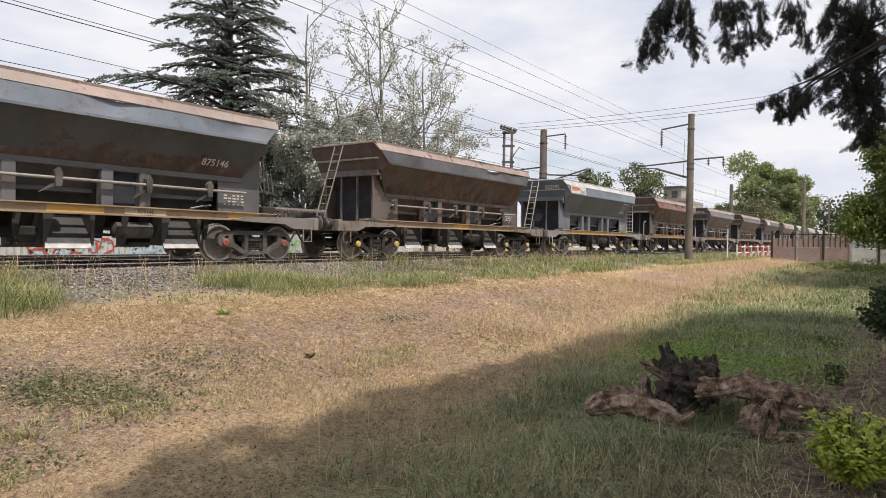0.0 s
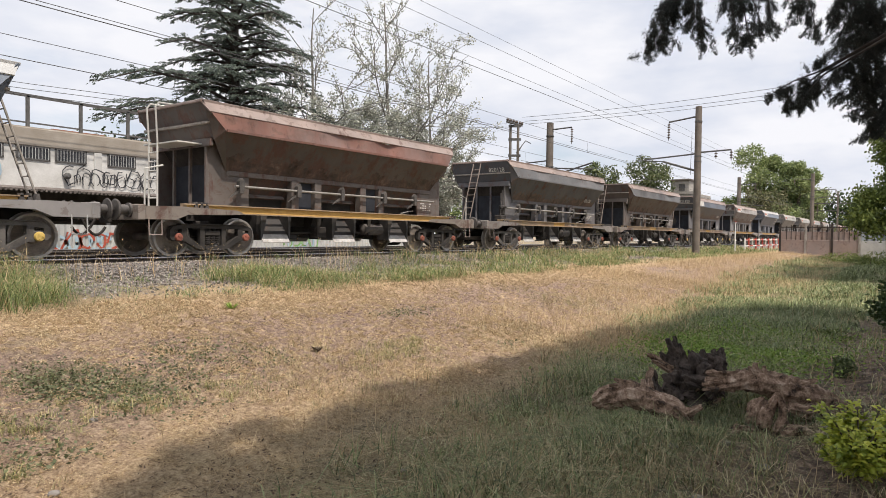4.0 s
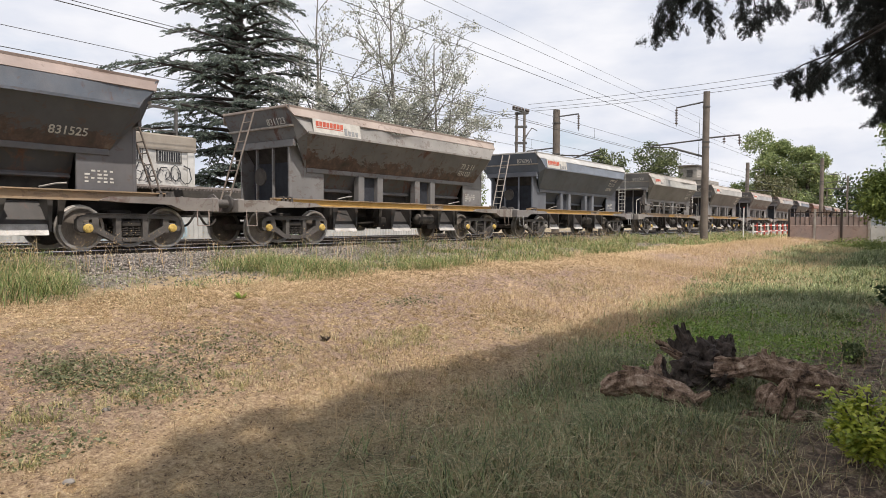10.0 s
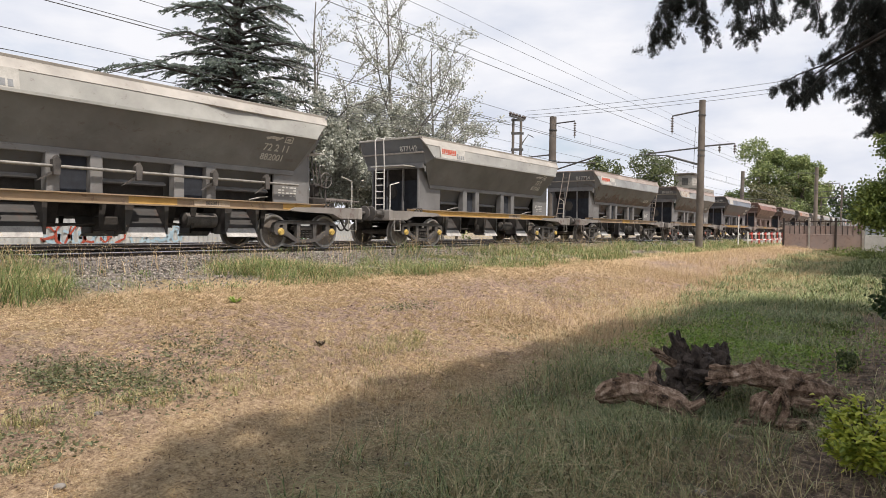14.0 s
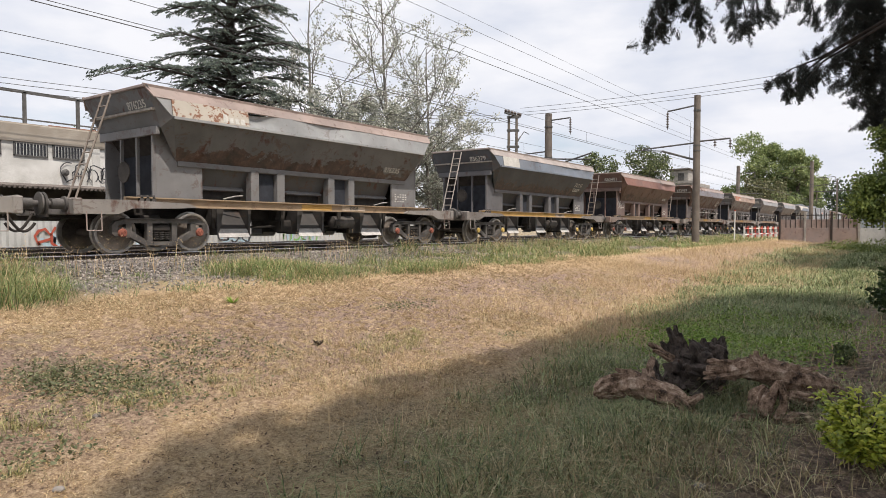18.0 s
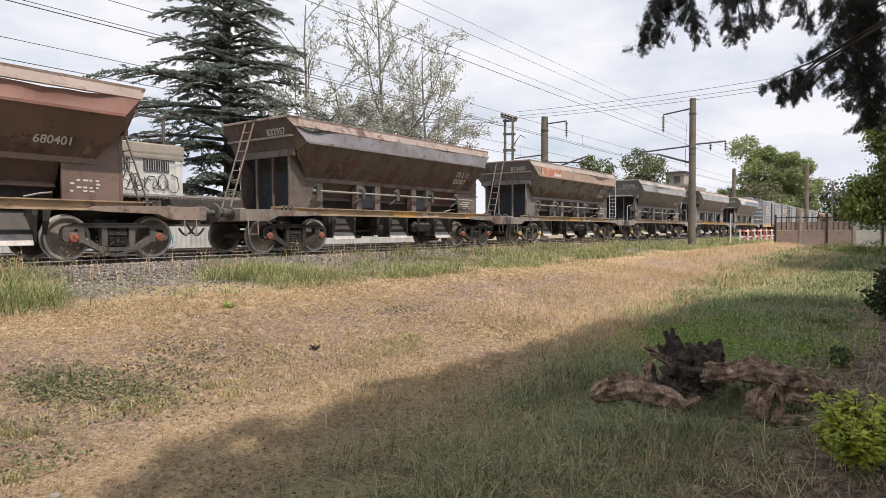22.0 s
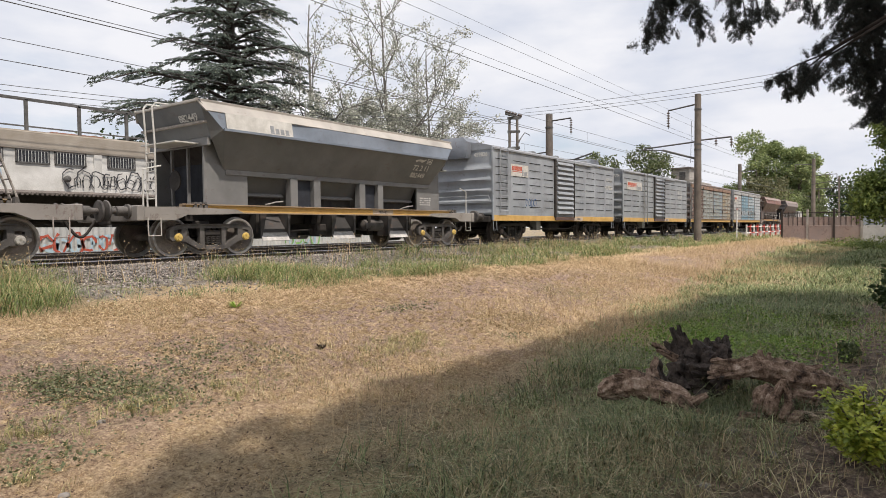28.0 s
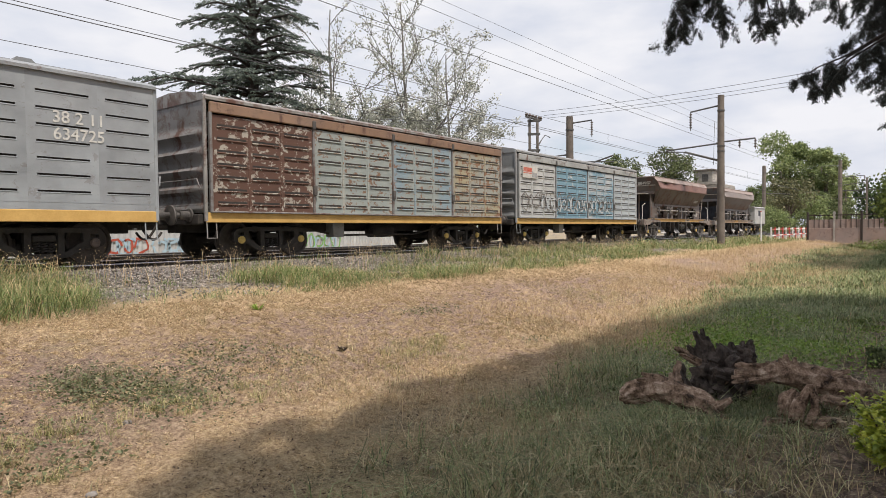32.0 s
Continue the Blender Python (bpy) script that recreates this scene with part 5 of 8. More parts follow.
        sign_board(w, sx, 3.02, -1.485, tilt, sw, 0.36, fd, (REDSIGN if sign[3] == "red" else WORNSIGN) if len(sign) > 3 else None)
    part("stone_load", Geo().sheet((-4.6, -1.3, 3.0), (4.6, -1.3, 3.0), (4.6, 1.3, 3.0), (-4.6, 1.3, 3.0), 0.05), LOAD, w)
    WAGONS.append((w, at))
    return w


GREY, DARK, BLUE, PALE = (0.137, 0.141, 0.145), (0.072, 0.077, 0.088), (0.105, 0.125, 0.155), (0.18, 0.182, 0.182)
BROWN, OXIDE, STRIPB, CREAM = (0.082, 0.067, 0.058), (0.2, 0.095, 0.07), (0.185, 0.217, 0.262), (0.40, 0.375, 0.335)
SAND, WHITEISH = (0.34, 0.295, 0.27), (0.46, 0.465, 0.455)
LB = "{} hopper wagon with {}"
# body, strip, rim, rust, dust, pipes, stile, number, light ink, sign, cap, sill stripe, code, words
TRAIN = [
    (DARK, STRIPB, SAND, 0.5, 0.45, 1, "lean", "875146", 1, None, 1, "three", "", ("soot-grey", "a grey-blue upper strip")),
    (BROWN, DARK, SAND, 0.85, 0.5, 1, "lean", "", 1, None, 0, "one", "", ("rust-brown dented", "a dark upper strip")),
    (BLUE, STRIPB, WHITEISH, 0.1, 0.15, 0, "lean", "832592", 1, (-3.4, 1.7, 0.2), 0, "all", "73 2", ("clean blue-grey", "a white company board")),
    (BROWN, OXIDE, SAND, 0.8, 0.5, 1, "rail", "", 1, None, 1, "all", "", ("rusty brown", "an oxide-red upper strip")),
    (DARK, GREY, SAND, 0.6, 0.6, 1, "lean", "820128", 1, None, 1, "one", "", ("dark dusty", "a dented grey upper strip")),
    (BROWN, GREY, SAND, 0.75, 0.55, 1, "lean", "", 1, None, 1, "three", "", ("brown weathered", "a scraped grey strip")),
]
TRAIN += [
    (DARK, BLUE, SAND, 0.5, 0.4, 0, "lean", "831525", 1, (-3.2, 1.6, 1.0), 0, "one", "", ("dark grey", "a blank cream patch on its strip")),
    (GREY, (0.34, 0.33, 0.31), CREAM, 0.6, 0.4, 0, "lean", "831123", 1, (-3.2, 1.7, 0.5), 0, "all", "73 2 11", ("grey rust-streaked", "a pale dented strip and faded board")),
    (BLUE, STRIPB, WHITEISH, 0.12, 0.15, 0, "lean", "876961", 1, (-3.2, 1.8, 0.1), 2, "all", "73 2 11", ("slate-blue", "a bright company board")),
    (PALE, (0.42, 0.42, 0.39), CREAM, 0.15, 0.3, 1, "rail", "882001", 1, (-3.3, 1.5, 0.3), 0, "three", "72 2 11", ("pale grey", "a light strip and grab rails")),
    (GREY, (0.38, 0.38, 0.36), CREAM, 0.12, 0.25, 0, "rail", "877142", 1, (-3.2, 1.4, 0.6), 0, "all", "72 2", ("mid-grey clean", "a pale strip and grab rails")),
    (GREY, (0.34, 0.35, 0.35), CREAM, 0.5, 0.4, 0, "lean", "817734", 1, (-3.3, 1.8, 0.3), 2, "one", "", ("grey streaked", "a battered wavy strip")),
]
TRAIN += [
    (GREY, (0.36, 0.37, 0.37), SAND, 0.55, 0.4, 0, "lean", "876235", 1, (-3.3, 1.9, 0.95, "worn"), 1, "one", "", ("olive-grey", "rust along its waist and a peeled board")),
    (DARK, STRIPB, SAND, 0.4, 0.45, 0, "lean", "836379", 1, (-3.4, 1.2, 1.0), 0, "all", "73 2 11", ("soot-streaked grey", "a blue-grey strip")),
    ((0.135, 0.08, 0.064), (0.24, 0.115, 0.085), SAND, 0.55, 0.35, 0, "lean", "680401", 1, None, 1, "one", "", ("brown", "an oxide-red upper strip and chalk marks")),
    (BROWN, (0.20, 0.195, 0.215), SAND, 0.9, 0.5, 1, "lean", "832957", 1, None, 1, "three", "73 2 11", ("heavily rusted", "a flaking blue-grey strip")),
    (GREY, (0.36, 0.26, 0.2), CREAM, 0.75, 0.5, 1, "lean", "833483", 1, (-3.0, 1.9, 0.95, "red"), 0, "one", "73 2 11", ("grey-brown", "rust scabs on its pale strip")),
    (GREY, (0.3, 0.31, 0.31), SAND, 0.3, 0.5, 1, "rail", "875250", 1, None, 0, "", "", ("dusty grey", "a sagging pale rim")),
]
TRAIN += [
    (GREY, (0.33, 0.35, 0.37), SAND, 0.25, 0.4, 0, "lean", "878165", 1, None, 2, "all", "72 2 11", ("grey", "a light blue-grey strip")),
    ((0.14, 0.145, 0.145), STRIPB, CREAM, 0.1, 0.2, 0, "rail", "882449", 1, (-3.2, 1.9, 0.95), 0, "all", "72 2 11", ("clean dark grey", "a cream board and grab rails")),
    (BROWN, OXIDE, SAND, 0.75, 0.4, 1, "rail", "884987", 1, None, 0, "all", "", ("dark brown", "an oxide-red upper strip")),
    (DARK, (0.26, 0.22, 0.2), SAND, 0.6, 0.5, 1, "lean", "", 1, None, 0, "one", "", ("dark grey-brown", "a dusty strip")),
]


def build_hoppers():
    for at, (body, strip, rim, rust, dust, pipes, stile, number, light, sign, cap, patch, code, say) in zip(HOPPER_AT, TRAIN):
        h = hopper(at, body, strip, rim, rust, dust, pipes, stile, number, light, sign, cap, None, patch, code, LB.format(*say))
        if number == "680401":
            graffiti(h, -4.3, -1.004, 1.75, 0.95, 0.55, STENCIL, 71)


# ---------------------------------------------------------------- box cars
BOXL = 11.62


def boxcar(at, main, end, doors, rust, number, code, sign, tank, louvre, label, fill):
    """A covered box car; louvre: slotted side panels with one louvred door, else four plain ribbed door leaves."""
    w = thing("box_car", label, "wagon", "wagons of the goods train")
    o = BOXL / 2
    pm, pe = paint(main, rust, 0.15), paint(end, min(1, rust * 1.2), 0.3)
    pdk = GREASE_AND_SHADE
    hw, z0, z1 = 1.42, 1.03, 3.5
    # floor, frame
    part("floor_frame", Geo().box(-o + 0.1, o - 0.1, -1.38, 1.38, 0.86, 1.02), pdk, w)
    part("centre_sill", Geo().box(-o, o, -0.2, 0.2, 0.6, 0.86, 0.02), pdk, w)
    for s in (-1, 1):
        part("sill_stripe", Geo().box(-o, o, s * (hw - 0.04), s * (hw + 0.012), 0.82, 1.035, 0.008), YELLOW, w, "yellow painted side sill")
    def side_panel(s, x0, x1, mat, name):
        """A smooth sheet with seven pressed slots, each a shallow tray with a pale lower lip and painted shade inside.
        """
        m, h, deep = (x1 - x0) * 0.13, 0.027, 0.05
        a, b = x0 + m, x1 - m
        zs = [1.36 + r * 0.294 for r in range(7)]
        cols = [x0, a, b, x1]
        levels = [z0] + [v for z in zs for v in (z - h, z + h)] + [z1 - 0.02]
        g = Geo()
        turn = 1 if s < 0 else -1
        faces = []
        for i in range(len(levels) - 1):
            for k in range(3):
                if not (k == 1 and i % 2):
                    faces.append((i * 4 + k, i * 4 + k + 1, i * 4 + k + 5, i * 4 + k + 4)[::turn])
        g.add([(u, s * hw, v) for v in levels for u in cols], faces)
        p = part(name, g, mat, w)

        def make():
            l = (x1 - x0) / 2 - m
            out, t = -0.007, Geo()
            t.add([(-l, 0, h), (l, 0, h), (l, deep, h), (-l, deep, h), (-l, deep, -h), (l, deep, -h), (l, 0, -h + 0.01), (-l, 0, -h + 0.01)],
                  [(0, 1, 2, 3), (3, 2, 5, 4), (4, 5, 6, 7), (0, 3, 4, 7), (1, 6, 5, 2)])
            return t.box(-l - 0.012, l + 0.012, out, 0.004, -h - 0.006, -h + 0.016, 0.005).box(-l - 0.012, l + 0.012, out * 0.4, 0.004, h - 0.004, h + 0.006, 0.002)
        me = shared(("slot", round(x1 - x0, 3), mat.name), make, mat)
        # tray back and top turn black to stand for the shade inside
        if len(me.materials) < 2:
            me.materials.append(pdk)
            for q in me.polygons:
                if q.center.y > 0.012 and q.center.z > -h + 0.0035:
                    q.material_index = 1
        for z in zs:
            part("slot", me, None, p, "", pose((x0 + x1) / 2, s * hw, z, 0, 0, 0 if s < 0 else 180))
        return p
    for s in (-1, 1):
        if louvre:
            xs = [-o, -o + 1.28, -o + 2.6, -o + 3.85, -o + 4.95]
            for a, b in zip(xs, xs[1:]):
                side_panel(s, a, b, pm, "side_panel")
            xs = [-o + 6.85, -o + 8.1, -o + 9.3, -o + 10.5, o]
            for a, b in zip(xs, xs[1:]):
                side_panel(s, a, b, pm, "side_panel")
            for a, b in ((-o, -o + 4.9), (-o + 6.86, o)):
                part("bottom_seam", Geo().box(a, b, s * (hw - 0.01), s * (hw + 0.003), 1.165, 1.175), pe, w)
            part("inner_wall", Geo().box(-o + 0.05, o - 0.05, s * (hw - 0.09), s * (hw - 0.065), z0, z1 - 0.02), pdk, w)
            # door plate in darkened main paint, for the shade between the louvres
            d = part("sliding_door", Geo().box(-o + 5.02, -o + 6.78, s * (hw + 0.01), s * (hw + 0.05), 1.0, z1 - 0.05, 0.01), paint(mul(main, 0.45), rust + 0.2, 0.15), w)
            for k in range(11):
                z = 1.12 + k * 0.212
                prof = [(z, 0.05), (z + 0.02, 0.125), (z + 0.09, 0.10), (z + 0.15, 0.05)]
                v = [(x, s * (hw + b), a) for x in (-o + 5.12, -o + 6.66) for a, b in prof]
                part("louvre", Geo().add(v, [(0, 1, 5, 4), (1, 2, 6, 5), (2, 3, 7, 6), (3, 0, 4, 7), (0, 3, 2, 1), (4, 5, 6, 7)]), pm, d)
            # black posts stand for the shadow gap between panel and door
            for x in (-o + 4.96, -o + 6.82):
                part("door_post", Geo().box(x - (0.06 if x < -0.5 else 0.02), x + (0.05 if x < -0.5 else 0.02), s * hw, s * (hw + 0.09), 0.98, z1 - 0.03, 0.01), pdk, w)
            part("door_rail", Geo().box(-o + 4.9, -o + 8.8, s * hw, s * (hw + 0.08), z1 - 0.1, z1 - 0.03, 0.01), pm, w)
            part("door_sill", Geo().box(-o + 4.95, -o + 6.85, s * (hw + 0.012), s * (hw + 0.06), 0.86, 0.99, 0.01), paint(RUST, 0.4, 0.2), w)
        else:
            xs = [-o + 0.12, -o + 2.98, -o + 5.9, -o + 8.7, o - 0.1]
            for k, (a, b) in enumerate(zip(xs, xs[1:])):
                mat = peeled(*doors[k])
                leaf = part("door_leaf", Geo().box(a + 0.03, b - 0.03, s * (hw - 0.03), s * (hw + 0.02), 1.06, 3.16, 0.012), mat, w)
                for c in range(3):
                    x0 = a + 0.08 + c * (b - a - 0.16) / 3
                    x1 = x0 + (b - a - 0.16) / 3
                    for r in range(7):
                        z = 1.2 + r * 0.28
                        part("rib", Geo().box(x0 + 0.07, x1 - 0.07, s * (hw + 0.018), s * (hw + 0.045), z, z + 0.035, 0.012), mat, leaf)
                        # a black strip above the rib stands for shade in a slot
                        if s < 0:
                            part("slot", Geo().box(x0 + 0.08, x1 - 0.08, -hw - 0.026, -hw - 0.019, z + 0.036, z + 0.085, 0.003), GREASE_AND_SHADE, leaf)
                    if c:
                        part("seam", Geo().box(x0 - 0.03, x0 + 0.03, s * (hw + 0.018), s * (hw + 0.03), 1.08, 3.12), mat, leaf)
                part("door_edge", Geo().box(a - 0.03, a + 0.03, s * (hw - 0.03), s * (hw + 0.06), 1.03, 3.2, 0.01), pe, w)
            part("door_rail", Geo().box(-o + 0.1, o - 0.1, s * (hw - 0.02), s * (hw + 0.07), 3.19, 3.42, 0.015), paint(fill, 0.5, 0.2), w)
            part("lower_rail", Geo().box(-o + 0.1, o - 0.1, s * (hw - 0.02), s * (hw + 0.08), 1.03, 1.07, 0.01), pe, w)
            for x in (-o + 2.98, -o + 5.9, -o + 8.7):
                part("latch", Geo().box(x - 0.04, x + 0.06, s * (hw + 0.03), s * (hw + 0.1), 1.5, 1.75, 0.015).box(x - 0.06, x + 0.05, s * (hw + 0.03), s * (hw + 0.1), 3.15, 3.35, 0.015), CAST, w)
    # ends with five swelling ribs
    for e in (-1, 1):
        prof = []
        n = 26
        for k in range(n + 1):
            z = 1.03 + (z1 - 0.45 - 1.03) * k / n
            prof.append((0.015 + 0.085 * max(0, math.sin(2 * math.pi * 5 * k / n)) ** 0.7, z))
        prof += [(0.015, z1 - 0.42), (0.015, z1 + 0.02)]
        g = Geo()
        vs, fs = [], []
        ys = [-1.4, -1.3, -0.7, 0, 0.7, 1.3, 1.4]
        for y in ys:
            q = min(1.0, (1.4 - abs(y)) / 0.12)
            for d, z in prof:
                vs.append((e * (o - 0.04 + 0.02 + (d - 0.015) * q), y, z))
        m = len(prof)
        for i in range(len(ys) - 1):
            for j in range(m - 1):
                fs.append((i * m + j, i * m + j + 1, (i + 1) * m + j + 1, (i + 1) * m + j))
        part("ribbed_end", g.add(vs, fs), pe, w, "", None, True)
        part("end_gable", Geo().plate([(-1.42, z1 - 0.05), (1.42, z1 - 0.05), (1.36, z1 + 0.08), (0.7, z1 + 0.2), (0, z1 + 0.25), (-0.7, z1 + 0.2), (-1.36, z1 + 0.08)], "x", e * (o - 0.06), e * (o - 0.005)), pe, w)
        for s in (-1, 1):
            part("corner_post", Geo().box(e * (o - 0.05), e * (o + 0.03), s * 1.36, s * 1.435, 0.84, z1 + 0.03, 0.015), pm, w)
        part("end_beam", Geo().box(e * (o - 0.02), e * (o + 0.12), -1.3, 1.3, 0.78, 1.0, 0.02), pdk, w)
        buffers(w, e * (o + 0.1), e)
        coupling(w, e * (o + 0.1), e)
        part("grab_bar", Geo().rod([(e * (o + 0.09), -1.35, 1.55), (e * (o + 0.13), -1.3, 1.75), (e * (o + 0.13), 1.2, 1.75)], 0.014, 6), pe, w)
        part("step_iron", Geo().rod([(e * (o - 0.25), -1.4, 0.84), (e * (o - 0.25), -1.42, 0.48), (e * (o - 0.02), -1.42, 0.48), (e * (o - 0.02), -1.4, 0.84)], 0.014, 6), pm, w)
        bogie(w, e * (o - 1.95), 3 if louvre else 0, GREASE_AND_SHADE, BLACKWHEEL)
    # arched roof
    sect = [(-1.47, z1 - 0.04), (-1.47, z1 + 0.02), (-1.3, z1 + 0.1), (-0.7, z1 + 0.22), (0, z1 + 0.27), (0.7, z1 + 0.22), (1.3, z1 + 0.1), (1.47, z1 + 0.02), (1.47, z1 - 0.04)]
    part("roof", Geo().plate(sect, "x", -o, o), paint(mul(main, 0.9), min(1, rust + 0.2), 0.5), w)
    if louvre:
        part("running_board", Geo().box(-o + 0.4, o - 0.3, -0.5, -0.2, z1 + 0.27, z1 + 0.30), paint((0.16, 0.165, 0.17), 0.3, 0.3), w)
        for x in (-o + 2.5, -o + 4.2, -o + 6.4, -o + 9.5):
            part("roof_vent", Geo().plate([(x - 0.25, z1 + 0.15), (x - 0.12, z1 + 0.28), (x + 0.12, z1 + 0.28), (x + 0.25, z1 + 0.15)], "y", -0.85, -0.45), paint((0.2, 0.21, 0.215), 0.2, 0.3), w)
        lad = pe if tank else paint((0.2, 0.21, 0.21), 0.4, 0.2)
        lx = -o + (0.36 if tank else 3.0)
        g = Geo()
        for x in (lx, lx + 0.55):
            g.rod([(x, -hw - 0.1, 0.7 if not tank else 1.1), (x, -hw - 0.1, z1 + 0.06)], 0.02, 6)
        for k in range(9):
            g.tube((lx, -hw - 0.1, 1.2 + k * 0.28), (lx + 0.55, -hw - 0.1, 1.2 + k * 0.28), 0.015, 5)
        part("ladder", g, lad, w)
    if tank:
        g = Geo()
        ring = [(-0.62, -0.42), (-0.7, -0.2), (-0.7, 0.18), (-0.5, 0.36), (0.5, 0.36), (0.7, 0.18), (0.7, -0.2), (0.62, -0.42)]
        n = len(ring)
        v, f = [], []
        for x, k in ((-o - 0.28, 0.86), (-o - 0.24, 1.0), (-o + 0.7, 1.0), (-o + 0.78, 0.85)):
            v += [(x, 0.25 + y * k, z1 + 0.1 + z * k) for y, z in ring]
        for j in range(3):
            f += [(j * n + i, j * n + (i + 1) % n, (j + 1) * n + (i + 1) % n, (j + 1) * n + i) for i in range(n)]
        f += [tuple(range(n - 1, -1, -1)), tuple(range(3 * n, 4 * n))]
        part("roof_cowl", g.add(v, f), paint((0.2, 0.22, 0.25), 0.2, 0.2), w, "rounded grey-blue cowl over the end", None, True)
        part("roof_cowl", Geo().plate([(o - 1.6, z1 + 0.2), (o - 1.3, z1 + 0.45), (o - 0.5, z1 + 0.45), (o - 0.3, z1 + 0.2)], "y", -0.8, 0.3), paint((0.2, 0.22, 0.25), 0.2, 0.2), w)
    # below the floor
    g = Geo()
    g.box(-1.9, -1.5, -1.1, -0.8, 0.45, 0.86, 0.02)
    part("battery_box", g, paint((0.24, 0.24, 0.23), 0.2, 0.3), w)
    part("air_tank", Geo().turned([(0.05, -0.5), (0.18, -0.45), (0.18, 0.45), (0.05, 0.5)], "x", 14, (0.4, -0.6, 0.6)), GREASE_AND_SHADE, w)
    part("truss_rod", Geo().rod([(-3.6, -0.9, 0.84), (-1.6, -0.9, 0.5), (1.6, -0.9, 0.5), (3.6, -0.9, 0.84)], 0.03, 6), GREASE_AND_SHADE, w)
    # writing
    if number:
        nx = o - (0.62 if tank else 1.45)
        lettering("side_number", number, 0.3, STENCIL, w, pose(nx, -hw - 0.010, 2.5 if tank else 2.39))
        lettering("class_code", code, 0.3, STENCIL, w, pose(nx, -hw - 0.010, 2.86 if tank else 2.69))
        lettering("end_number", number, 0.2, STENCIL, w, pose(-o - 0.02, -0.9, z1 - 0.22, 0, 0, -90))
        part("number_plate_panel", Geo().box(1.1, 2.0, -hw - 0.02, -hw - 0.012, 0.85, 1.0), DUSTY, w)
        lettering("sill_number", number, 0.13, DARKINK, w, pose(1.55, -hw - 0.024, 0.925))
    if sign:
        sign_board(w, -o + sign[0], 2.78, -hw - (0.014 if louvre else 0.062), 0, sign[1], 0.46, sign[2])
    WAGONS.append((w, at + o))
    return w


BGREY, BBLUE = (0.285, 0.307, 0.33), (0.17, 0.29, 0.36)


def tool_van(at):
    """A short pale van on one bogie that ends the train."""
    w = thing("tool_van", "short pale grey van coupled at the train's end", "wagon", "wagons of the goods train")
    pm = paint((0.42, 0.43, 0.42), 0.15, 0.3)
    part("floor_frame", Geo().box(-1.9, 1.9, -1.3, 1.3, 0.72, 0.9, 0.02), GREASE_AND_SHADE, w)
    for s in (-1, 1):
        for k in range(4):
            part("side_panel", Geo().box(-1.85 + k * 0.925, -0.945 + k * 0.925, s * 1.3, s * 1.34, 0.9, 2.25, 0.01), pm, w)
        part("window", Geo().box(-0.6, 0.2, s * 1.335, s * 1.35, 1.55, 2.0), NAVY, w)
        part("end_wall", Geo().box(s * 1.84, s * 1.88, -1.3, 1.3, 0.9, 2.25, 0.01), pm, w)
    part("roof", Geo().plate([(-1.4, 2.23), (1.4, 2.23), (1.2, 2.33), (0, 2.4), (-1.2, 2.33)], "x", -1.95, 1.95), paint((0.36, 0.36, 0.35), 0.2, 0.4), w)
    bogie(w, 0, 0, GREASE_AND_SHADE, BLACKWHEEL)
    coupling(w, -1.9, -1)
    WAGONS.append((w, at))


def build_boxcars():
    b0 = boxcar(BOX_AT[0], BGREY, (0.27, 0.29, 0.31), None, 0.05, "459826", "19 2 11", (1.95, 1.35, 0.3), True, True,
           "grey slatted box car with louvred door, rounded cowl at its end", None)
    graffiti(b0, -3.4, -1.426, 1.55, 0.9, 0.38, BLUEINK, 31, 0.014)
    graffiti(b0, -1.95, -1.426, 1.32, 0.3, 0.22, GREYINK, 32)
    boxcar(BOX_AT[1], (0.275, 0.296, 0.31), (0.25, 0.27, 0.285), None, 0.12, "634725", "38 2 11", (1.7, 2.3, 0.3), False, True,
           "grey slatted box car with louvred door and side ladder", None)
    cream, teal = (0.27, 0.30, 0.285), (0.22, 0.29, 0.33)
    boxcar(BOX_AT[2], (0.26, 0.25, 0.235), (0.19, 0.185, 0.18), [((0.10, 0.050, 0.035), (0.36, 0.33, 0.28), 0.36), (cream, (0.2, 0.12, 0.08), 0.28, (0.34, 0.345, 0.31)), (cream, (0.22, 0.13, 0.09), 0.3, teal), ((0.29, 0.295, 0.26), (0.22, 0.125, 0.075), 0.45, (0.33, 0.29, 0.19))], 0.5, "", "", None, False, False,
           "rusty box car with one brown and three faded doors", (0.22, 0.135, 0.085))
    b = boxcar(BOX_AT[3], (0.26, 0.27, 0.27), (0.22, 0.23, 0.23), [((0.42, 0.43, 0.42), (0.25, 0.24, 0.22), 0.1), (BBLUE, (0.45, 0.46, 0.45), 0.15), (BBLUE, (0.45, 0.46, 0.45), 0.3, (0.42, 0.45, 0.46)), ((0.38, 0.42, 0.44), (0.25, 0.2, 0.16), 0.15)], 0.2, "", "", (0.9, 1.1, 0.4), False, False,
               "light blue and grey box car with graffiti on its doors", (0.33, 0.34, 0.33))
    graffiti(b, -5.5, -1.48, 1.7, 8.5, 0.8, DARKINK, 5, 0.013)
    graffiti(b, -4.0, -1.478, 1.6, 6.5, 0.7, FAINT, 6, 0.022)
    tool_van(BOX_AT[4])


build_hoppers()
build_boxcars()
# ---------------------------------------------------------------- grass and weeds


def field(x, y, k, seed):
    """A smooth patchy field from 0 to 1."""
    return np.clip(0.5 + 0.9 * lumps(x, y, k, seed), 0, 1)


